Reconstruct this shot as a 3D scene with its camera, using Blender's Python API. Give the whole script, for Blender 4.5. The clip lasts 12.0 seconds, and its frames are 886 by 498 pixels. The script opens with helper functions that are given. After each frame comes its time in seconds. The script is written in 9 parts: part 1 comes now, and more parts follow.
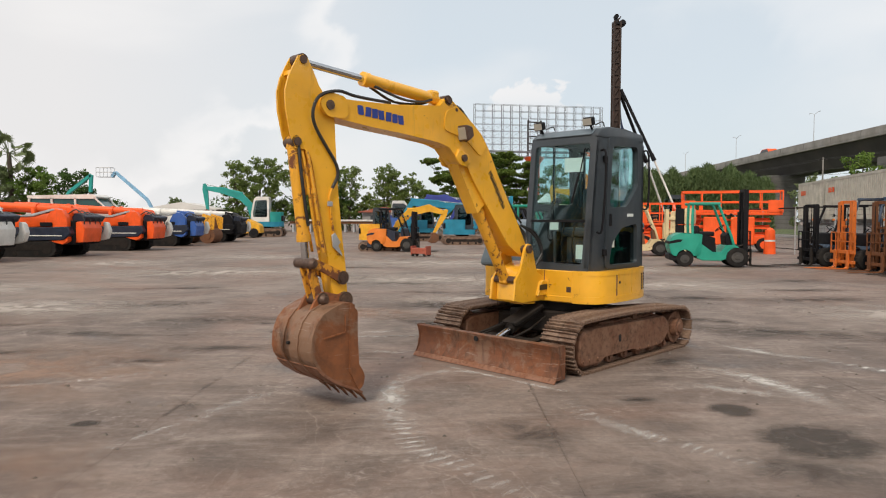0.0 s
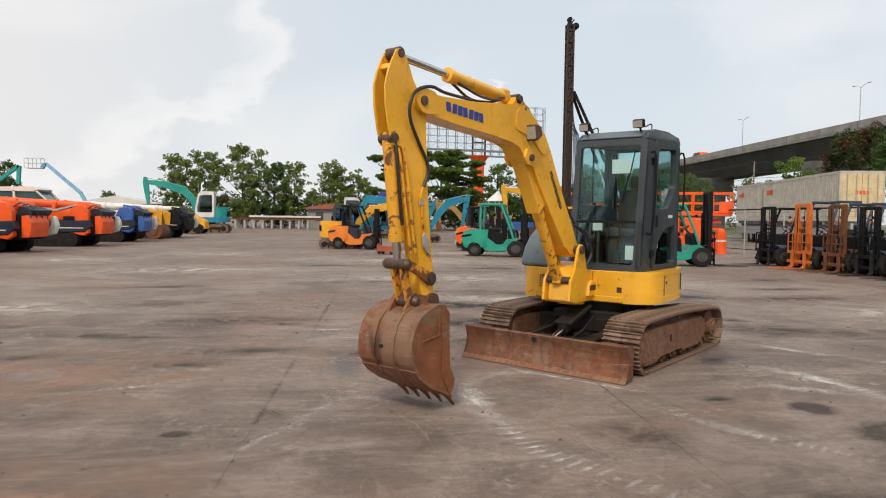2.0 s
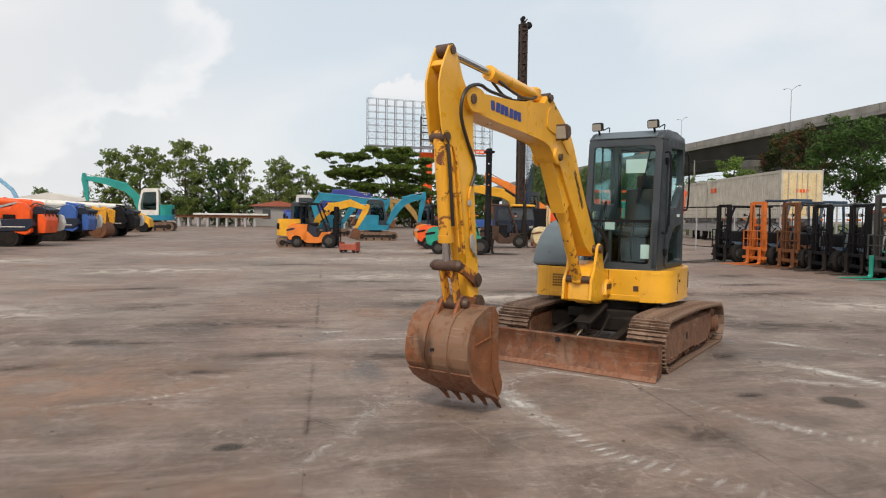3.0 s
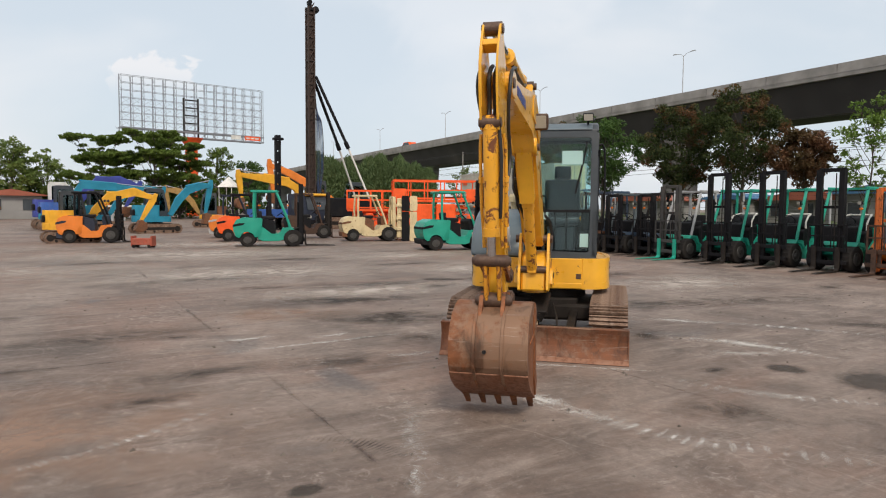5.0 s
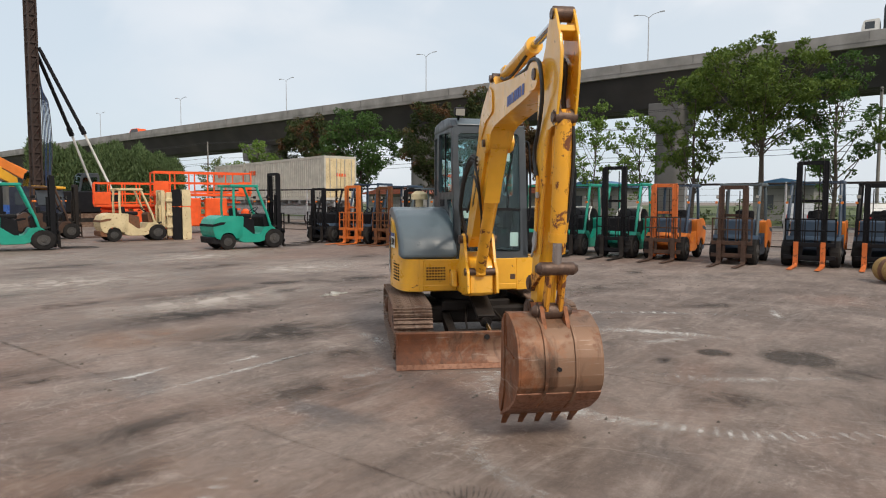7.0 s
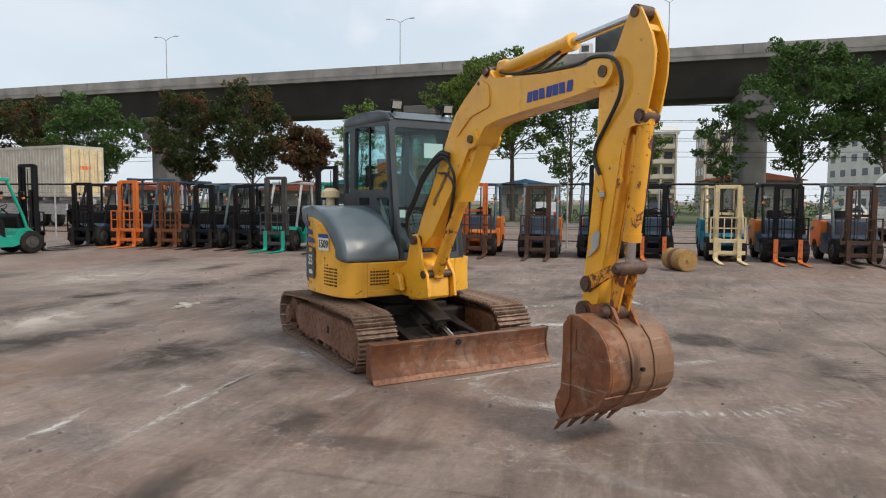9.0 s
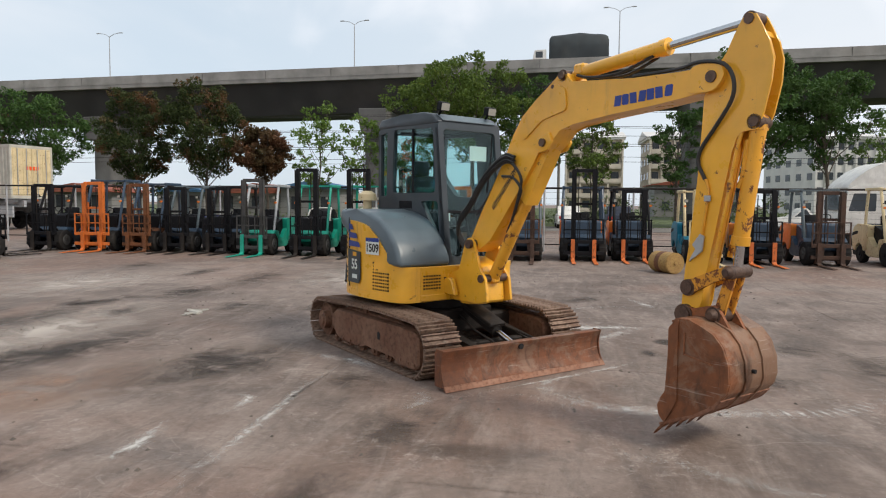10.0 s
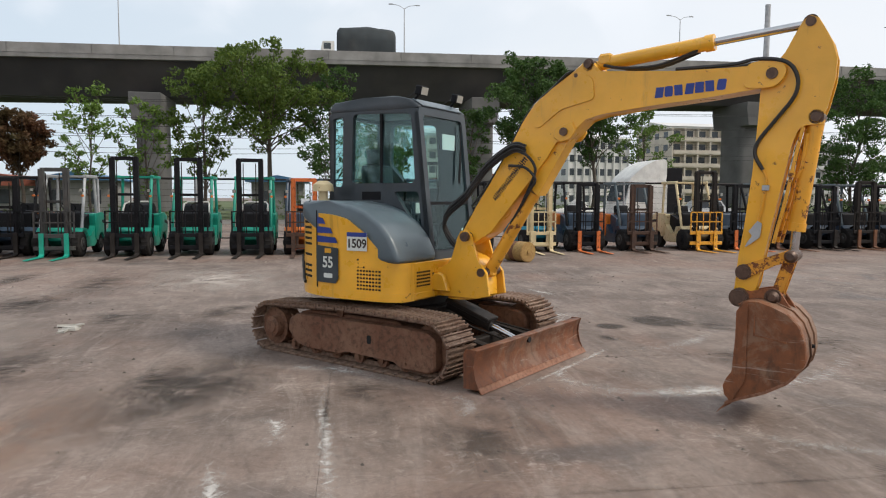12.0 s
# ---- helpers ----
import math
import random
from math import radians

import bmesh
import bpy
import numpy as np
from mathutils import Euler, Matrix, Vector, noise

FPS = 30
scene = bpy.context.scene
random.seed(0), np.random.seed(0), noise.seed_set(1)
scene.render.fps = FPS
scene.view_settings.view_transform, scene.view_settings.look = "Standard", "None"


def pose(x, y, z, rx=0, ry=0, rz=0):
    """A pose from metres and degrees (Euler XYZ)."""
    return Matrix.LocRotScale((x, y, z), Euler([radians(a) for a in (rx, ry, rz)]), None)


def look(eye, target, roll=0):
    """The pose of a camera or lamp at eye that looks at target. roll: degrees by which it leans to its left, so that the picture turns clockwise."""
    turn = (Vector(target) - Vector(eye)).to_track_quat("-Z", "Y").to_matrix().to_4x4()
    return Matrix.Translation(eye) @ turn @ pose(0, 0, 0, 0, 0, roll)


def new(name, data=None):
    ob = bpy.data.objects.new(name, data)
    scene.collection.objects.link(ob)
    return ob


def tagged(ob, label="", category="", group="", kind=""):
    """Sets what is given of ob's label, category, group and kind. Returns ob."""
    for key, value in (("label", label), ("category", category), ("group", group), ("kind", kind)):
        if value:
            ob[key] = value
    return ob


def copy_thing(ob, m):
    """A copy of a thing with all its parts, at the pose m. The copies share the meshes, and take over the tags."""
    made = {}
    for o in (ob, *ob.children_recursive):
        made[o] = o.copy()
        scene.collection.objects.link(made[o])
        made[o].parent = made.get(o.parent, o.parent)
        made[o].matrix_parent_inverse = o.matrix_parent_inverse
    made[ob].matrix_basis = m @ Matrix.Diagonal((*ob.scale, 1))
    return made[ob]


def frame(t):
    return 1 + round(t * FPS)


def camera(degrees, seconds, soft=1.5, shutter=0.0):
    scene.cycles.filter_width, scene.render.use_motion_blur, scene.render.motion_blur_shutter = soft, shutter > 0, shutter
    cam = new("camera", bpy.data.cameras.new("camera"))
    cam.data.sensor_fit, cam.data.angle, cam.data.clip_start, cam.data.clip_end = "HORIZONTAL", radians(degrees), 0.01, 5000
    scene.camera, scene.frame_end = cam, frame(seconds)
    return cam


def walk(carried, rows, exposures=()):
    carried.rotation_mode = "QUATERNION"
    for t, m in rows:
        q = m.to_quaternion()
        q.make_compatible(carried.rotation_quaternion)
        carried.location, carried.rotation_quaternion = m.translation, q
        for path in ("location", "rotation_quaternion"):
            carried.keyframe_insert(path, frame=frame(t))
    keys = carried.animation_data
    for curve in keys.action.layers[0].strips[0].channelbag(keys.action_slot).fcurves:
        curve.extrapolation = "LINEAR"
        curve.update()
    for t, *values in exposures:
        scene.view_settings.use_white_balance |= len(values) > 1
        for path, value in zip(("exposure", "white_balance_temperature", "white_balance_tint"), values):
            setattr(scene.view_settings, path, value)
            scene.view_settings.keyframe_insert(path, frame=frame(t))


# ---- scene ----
cam = camera(67.1, 12.0, 1.1)
PATH = [
    (0, (-0.31, 0.119, 1.545), (-0.229, 2.115, 1.46), 0.2),
    (0.5, (-0.481, 0.118, 1.549), (-0.397, 2.115, 1.466), 0.4),
    (1, (-0.764, 0.146, 1.559), (-0.671, 2.142, 1.474), 0.5),
    (1.5, (-1.127, 0.252, 1.563), (-0.995, 2.245, 1.47), 0.7),
    (2, (-1.572, 0.338, 1.555), (-1.303, 2.318, 1.464), 0.8),
    (2.5, (-1.956, 0.447, 1.566), (-1.606, 2.414, 1.472), 0.8),
    (4.5, (-3.737, 1.352, 1.574), (-2.853, 3.143, 1.462), 0.4),
    (5, (-4.12, 1.761, 1.572), (-3.044, 3.443, 1.449), 0.4),
    (5.5, (-4.465, 2.17, 1.596), (-3.243, 3.748, 1.468), 0.3),
    (6, (-4.772, 2.637, 1.616), (-3.39, 4.076, 1.481), 0.2),
    (6.5, (-5.009, 3.153, 1.625), (-3.492, 4.449, 1.484), 0.2),
    (7, (-5.258, 3.709, 1.635), (-3.629, 4.861, 1.493), 0.1),
    (7.5, (-5.426, 4.21, 1.639), (-3.694, 5.199, 1.49), 0.1),
    (9.5, (-5.862, 6.371, 1.635), (-3.9, 6.735, 1.495), 0.4),
    (10, (-5.913, 6.909, 1.628), (-3.941, 7.214, 1.493), 0.5),
    (10.5, (-5.927, 7.485, 1.6), (-3.936, 7.619, 1.464), 0.6),
    (11, (-5.841, 8.011, 1.593), (-3.848, 7.947, 1.448), 0.4),
    (11.5, (-5.707, 8.54, 1.597), (-3.725, 8.316, 1.457), 0.4),
    (12, (-5.499, 9.006, 1.589), (-3.538, 8.646, 1.439), 0.3),
]
WHITE_BALANCE = [(0, 0.02, 6640, 11.5), (2.5, 0.02, 6620, 11.5), (5, 0.0, 6480, 12), (7.5, 0.0, 6350, 11), (9.5, 0.02, 6220, 10.5), (12, 0.04, 6220, 10.5)]
walk(cam, [(t, look(eye, target, roll)) for t, eye, target, roll in PATH], WHITE_BALANCE)

# ---- sky and sun ----
world = bpy.data.worlds.new("sky")
scene.world = world
world.use_nodes = True
wn, wl = world.node_tree.nodes, world.node_tree.links
wn.clear()
w_out = wn.new("ShaderNodeOutputWorld")
w_bg = wn.new("ShaderNodeBackground")
w_sky = wn.new("ShaderNodeTexSky")
w_sky.sky_type = "NISHITA"
w_sky.sun_disc = False
SUN_EL, SUN_AZ = radians(47), radians(202)
w_sky.sun_elevation, w_sky.sun_rotation = SUN_EL, SUN_AZ
w_sky.air_density, w_sky.dust_density, w_sky.ozone_density = 1.0, 2.5, 1.0
w_tc = wn.new("ShaderNodeTexCoord")


def sky_mix(fac, below, colour):
    """Lays a colour over the sky by a share or a node's output."""
    n = wn.new("ShaderNodeMix")
    n.data_type = "RGBA"
    n.inputs[7].default_value = (*colour, 1)
    if isinstance(fac, float):
        n.inputs[0].default_value = fac
    else:
        wl.new(fac, n.inputs[0])
    wl.new(below, n.inputs[6])
    return n.outputs[2]


def sky_noise(scale, shift, stretch, lo, hi, most):
    mp = wn.new("ShaderNodeMapping")
    mp.inputs["Scale"].default_value, mp.inputs["Location"].default_value = stretch, shift
    nz = wn.new("ShaderNodeTexNoise")
    nz.inputs["Scale"].default_value, nz.inputs["Detail"].default_value = scale, 5.0
    nz.inputs["Roughness"].default_value, nz.inputs["Distortion"].default_value = 0.48, 0.35
    mr = wn.new("ShaderNodeMapRange")
    mr.interpolation_type = "SMOOTHSTEP"
    mr.inputs["From Min"].default_value, mr.inputs["From Max"].default_value, mr.inputs["To Max"].default_value = lo, hi, most
    wl.new(w_tc.outputs["Generated"], mp.inputs["Vector"])
    wl.new(mp.outputs["Vector"], nz.inputs["Vector"])
    wl.new(nz.outputs["Fac"], mr.inputs["Value"])
    return mr.outputs["Result"]


# haze over all, brighter towards the sun, with soft broken cloud
w_sep = wn.new("ShaderNodeSeparateXYZ")
wl.new(w_tc.outputs["Generated"], w_sep.inputs[0])
w_glow = wn.new("ShaderNodeMapRange")
w_glow.inputs["From Min"].default_value, w_glow.inputs["From Max"].default_value, w_glow.inputs["To Max"].default_value = 0.45, -0.75, 0.85
wl.new(w_sep.outputs[1], w_glow.inputs["Value"])
w_side = wn.new("ShaderNodeMapRange")
w_side.inputs["From Min"].default_value, w_side.inputs["From Max"].default_value, w_side.inputs["To Max"].default_value = 0.02, -0.45, 0.85
wl.new(w_sep.outputs[0], w_side.inputs["Value"])
w_col = sky_mix(0.80, w_sky.outputs["Color"], (6.45, 7.2, 7.65))
w_col = sky_mix(w_glow.outputs["Result"], w_col, (8.0, 8.05, 8.05))
w_col = sky_mix(w_side.outputs["Result"], w_col, (7.15, 7.1, 7.1))
w_col = sky_mix(sky_noise(1.7, (1.35, 0.7, 0.3), (1.0, 1.0, 2.4), 0.48, 0.70, 0.55), w_col, (7.9, 7.95, 7.95))


def cloud(centre, size, rough, scale, shift, soft, most, colour, rim=0.0, floor=None):
    """A cloud with a crisp billowing outline round a direction; rim: keeps only its lit edge, that wide; floor: where its foot melts into the haze."""
    global w_col
    sub, div = wn.new("ShaderNodeVectorMath"), wn.new("ShaderNodeVectorMath")
    sub.operation, div.operation = "SUBTRACT", "DIVIDE"
    sub.inputs[1].default_value, div.inputs[1].default_value = centre, size
    length = wn.new("ShaderNodeVectorMath")
    length.operation = "LENGTH"
    wl.new(w_tc.outputs["Generated"], sub.inputs[0])
    wl.new(sub.outputs[0], div.inputs[0])
    wl.new(div.outputs[0], length.inputs[0])

    def calc(op, a, b):
        n = wn.new("ShaderNodeMath")
        n.operation = op
        for i, v in enumerate((a, b)):
            if isinstance(v, float):
                n.inputs[i].default_value = v
            else:
                wl.new(v, n.inputs[i])
        return n.outputs[0]

    def ease(v, lo, hi, top=1.0):
        n = wn.new("ShaderNodeMapRange")
        n.interpolation_type = "SMOOTHSTEP"
        n.inputs["From Min"].default_value, n.inputs["From Max"].default_value, n.inputs["To Max"].default_value = lo, hi, top
        wl.new(v, n.inputs["Value"])
        return n.outputs["Result"]

    billow = calc("MULTIPLY", sky_noise(scale, shift, (1.0, 1.0, 1.3), 0.30, 0.70, 1.0), rough)
    inside = calc("SUBTRACT", calc("ADD", billow, 1.0), calc("ADD", length.outputs["Value"], rough * 0.5))
    fac = ease(inside, 0.0, soft, most)
    if rim:
        fac = calc("MULTIPLY", fac, calc("SUBTRACT", 1.0, ease(inside, rim * 0.3, rim)))
    if floor:
        fac = calc("MULTIPLY", fac, ease(w_sep.outputs[2], *floor))
    w_col = sky_mix(fac, w_col, colour)


# the lit edge of a cloud bank in the north-west, a small heap behind the billboard, wisps above the flyover
cloud((-0.435, 0.819, 0.400), (0.40, 0.40, 0.40), 0.20, 7.0, (0.3, 0.1, 0.6), 0.06, 0.52, (8.4, 8.4, 8.35), 0.20)
cloud((0.160, 0.973, 0.160), (0.066, 1.0, 0.046), 0.75, 22.0, (0.1, 0.4, 0.2), 0.22, 0.62, (8.2, 8.05, 7.95), 0.0, (0.140, 0.185))
cloud((0.62, 0.76, 0.30), (0.30, 0.30, 0.10), 0.9, 6.0, (0.7, 0.2, 0.5), 0.9, 0.35, (8.4, 8.4, 8.4))
cloud((0.93, 0.05, 0.36), (0.50, 0.60, 0.16), 0.9, 5.0, (0.2, 0.9, 0.1), 0.9, 0.7, (8.6, 8.6, 8.65))
wl.new(w_col, w_bg.inputs["Color"])
w_bg.inputs["Strength"].default_value = 0.115
wl.new(w_bg.outputs["Background"], w_out.inputs["Surface"])

sun = new("sun", bpy.data.lights.new("sun", "SUN"))
sun.data.energy, sun.data.angle, sun.data.color = 2.3, radians(12), (1.0, 0.90, 0.75)
sun_dir = Vector((math.sin(SUN_AZ) * math.cos(SUN_EL), math.cos(SUN_AZ) * math.cos(SUN_EL), math.sin(SUN_EL)))
sun.matrix_world = look(sun_dir * 60, (0, 0, 0))
scene.view_settings.exposure = 0.0

# ---- materials ----
MATS = {}


class Nodes:
    """Short hand for building one node material."""

    def __init__(self, name):
        self.mat = bpy.data.materials.new(name)
        self.mat.use_nodes = True
        self.n, self.l = self.mat.node_tree.nodes, self.mat.node_tree.links
        self.bsdf = self.n["Principled BSDF"]
        self.out = self.n["Material Output"]
        MATS[name] = self.mat

    def coord(self, kind="Object", scale=(1, 1, 1), turn=(0, 0, 0)):
        if kind == "World":
            src = self.n.new("ShaderNodeNewGeometry").outputs["Position"]
        else:
            src = self.n.new("ShaderNodeTexCoord").outputs[kind]
        m = self.n.new("ShaderNodeMapping")
        m.inputs["Scale"].default_value = scale
        m.inputs["Rotation"].default_value = turn
        self.l.new(src, m.inputs["Vector"])
        return m.outputs["Vector"]

    def noise(self, vec, scale, detail=5.0, rough=0.55, distort=0.0):
        t = self.n.new("ShaderNodeTexNoise")
        t.inputs["Scale"].default_value, t.inputs["Detail"].default_value = scale, detail
        t.inputs["Roughness"].default_value, t.inputs["Distortion"].default_value = rough, distort
        self.l.new(vec, t.inputs["Vector"])
        return t.outputs["Fac"]

    def ramp(self, fac, lo, hi, a=0.0, b=1.0):
        t = self.n.new("ShaderNodeMapRange")
        t.inputs["From Min"].default_value, t.inputs["From Max"].default_value = lo, hi
        t.inputs["To Min"].default_value, t.inputs["To Max"].default_value = a, b
        self.l.new(fac, t.inputs["Value"])
        return t.outputs["Result"]

    def math(self, op, a, b):
        t = self.n.new("ShaderNodeMath")
        t.operation = op
        for i, v in enumerate((a, b)):
            if isinstance(v, (int, float)):
                t.inputs[i].default_value = v
            else:
                self.l.new(v, t.inputs[i])
        return t.outputs[0]

    def mix(self, fac, a, b, blend="MIX"):
        t = self.n.new("ShaderNodeMix")
        t.data_type, t.blend_type = "RGBA", blend
        for i, v in ((0, fac), (6, a), (7, b)):
            if isinstance(v, (int, float)):
                t.inputs[i].default_value = v
            elif isinstance(v, tuple):
                t.inputs[i].default_value = (*v, 1)[:4]
            else:
                self.l.new(v, t.inputs[i])
        return t.outputs[2]

    def bump(self, height, strength, distance):
        t = self.n.new("ShaderNodeBump")
        t.inputs["Strength"].default_value, t.inputs["Distance"].default_value = strength, distance
        self.l.new(height, t.inputs["Height"])
        self.l.new(t.outputs["Normal"], self.bsdf.inputs["Normal"])

    def set(self, socket, v):
        if isinstance(v, (int, float)):
            self.bsdf.inputs[socket].default_value = v
        elif isinstance(v, tuple):
            self.bsdf.inputs[socket].default_value = (*v, 1)[:4]
        else:
            self.l.new(v, self.bsdf.inputs[socket])


RUST = (0.17, 0.058, 0.022)
DUST = (0.30, 0.25, 0.19)


def paint(name, colour, rough=0.42, wear=0.56, dust=0.25, coat=0.0, grime=(0.05, 0.04, 0.03), rust=RUST):
    """Machine paint: faded, dusty, chipped to rust. wear: the noise level above which it is chipped (1: nowhere)."""
    k = Nodes(name)
    v = k.coord()
    fade = k.noise(v, 1.7, 4)
    dark = tuple(c * 0.78 for c in colour)
    pale = tuple(min(1, c * 1.08 + 0.01) for c in colour)
    c = k.mix(k.ramp(fade, 0.3, 0.7), dark, pale)
    c = k.mix(k.ramp(k.noise(v, 5.0, 6, 0.65), 0.48, 0.85, 0, dust), c, DUST)
    c = k.mix(k.ramp(k.noise(k.coord("Object", (9, 9, 1.2)), 1.0, 6, 0.7), 0.58, 0.86, 0, 0.55), c, grime)
    chip = k.ramp(k.noise(v, 11.0, 9, 0.72, 0.4), wear + 0.06, wear + 0.1)
    c = k.mix(chip, c, rust)
    k.set("Base Color", c)
    k.set("Roughness", k.math("ADD", k.ramp(k.noise(v, 8.0), 0.3, 0.7, rough - 0.08, rough + 0.12), k.math("MULTIPLY", chip, 0.35)))
    k.set("Coat Weight", coat)
    k.bump(k.math("SUBTRACT", k.noise(v, 45.0, 3), k.math("MULTIPLY", chip, 0.6)), 0.10, 0.01)
    return k.mat


def rusty(name, a, b, c3, scale=3.0, metal=0.0, rough=0.75, streak=(1, 1, 1), shine=0.0):
    """Bare rusted steel in three tones, with scratched brighter wear."""
    k = Nodes(name)
    v = k.coord("Object", streak)
    n1 = k.noise(v, scale, 8, 0.65, 0.3)
    n2 = k.noise(v, scale * 5.2, 8, 0.7)
    c = k.mix(k.ramp(n1, 0.35, 0.62), a, b)
    c = k.mix(k.ramp(n2, 0.48, 0.70, 0, 0.85), c, c3)
    scratch = k.ramp(k.noise(k.coord("Object", (3, 3, 40)), 1.2, 4, 0.6), 0.62, 0.72, 0, shine)
    c = k.mix(scratch, c, (0.42, 0.37, 0.33))
    k.set("Base Color", c)
    k.set("Metallic", metal)
    k.set("Roughness", k.ramp(n2, 0.3, 0.7, rough - 0.18, rough + 0.12))
    k.bump(n2, 0.35, 0.012)
    return k.mat


def plain(name, colour, rough=0.6, metal=0.0, var=0.18, scale=6.0, bump=0.08, dust=0.15, spec=0.5):
    k = Nodes(name)
    k.set("Specular IOR Level", spec)
    v = k.coord()
    c = k.mix(k.ramp(k.noise(v, scale, 5), 0.3, 0.7), tuple(x * (1 - var) for x in colour), tuple(min(1, x * (1 + var)) for x in colour))
    c = k.mix(k.ramp(k.noise(v, scale * 0.35, 5), 0.5, 0.85, 0, dust), c, DUST)
    k.set("Base Color", c)
    k.set("Metallic", metal)
    k.set("Roughness", k.ramp(k.noise(v, scale * 2.0), 0.3, 0.7, max(0.05, rough - 0.1), min(1, rough + 0.1)))
    k.bump(k.noise(v, scale * 9, 3), bump, 0.01)
    return k.mat


def glass(name, tint, gloss=(0.80, 0.97, 0.96), least=0.05):
    """Pane: see-through with a tint, and a reflection that grows at grazing angles."""
    k = Nodes(name)
    k.n.remove(k.bsdf)
    tr, gl, mx = k.n.new("ShaderNodeBsdfTransparent"), k.n.new("ShaderNodeBsdfGlossy"), k.n.new("ShaderNodeMixShader")
    fr = k.n.new("ShaderNodeLayerWeight")
    fr.inputs["Blend"].default_value = 0.5
    tr.inputs["Color"].default_value = (*tint, 1)
    gl.inputs["Roughness"].default_value = 0.03
    gl.inputs["Color"].default_value = (*gloss, 1)
    k.l.new(k.ramp(k.math("POWER", fr.outputs["Facing"], 4.0), 0, 1, least, 0.9), mx.inputs["Fac"])
    k.l.new(tr.outputs[0], mx.inputs[1])
    k.l.new(gl.outputs[0], mx.inputs[2])
    k.l.new(mx.outputs[0], k.out.inputs["Surface"])
    return k.mat


def leafy(name, a, b, c3, lo=0.42, hi=0.66):
    k = Nodes(name)
    g = k.n.new("ShaderNodeNewGeometry").outputs["Random Per Island"]
    c = k.mix(g, a, b)
    c = k.mix(k.ramp(k.noise(k.coord("World"), 0.45, 3), lo, hi), c, c3)
    k.set("Base Color", c)
    k.set("Roughness", 0.6)
    k.set("Specular IOR Level", 0.25)
    tl = k.n.new("ShaderNodeBsdfTranslucent")
    ad = k.n.new("ShaderNodeMixShader")
    ad.inputs[0].default_value = 0.28
    k.l.new(c, tl.inputs["Color"])
    k.l.new(k.bsdf.outputs[0], ad.inputs[1])
    k.l.new(tl.outputs[0], ad.inputs[2])
    k.l.new(ad.outputs[0], k.out.inputs["Surface"])
    return k.mat


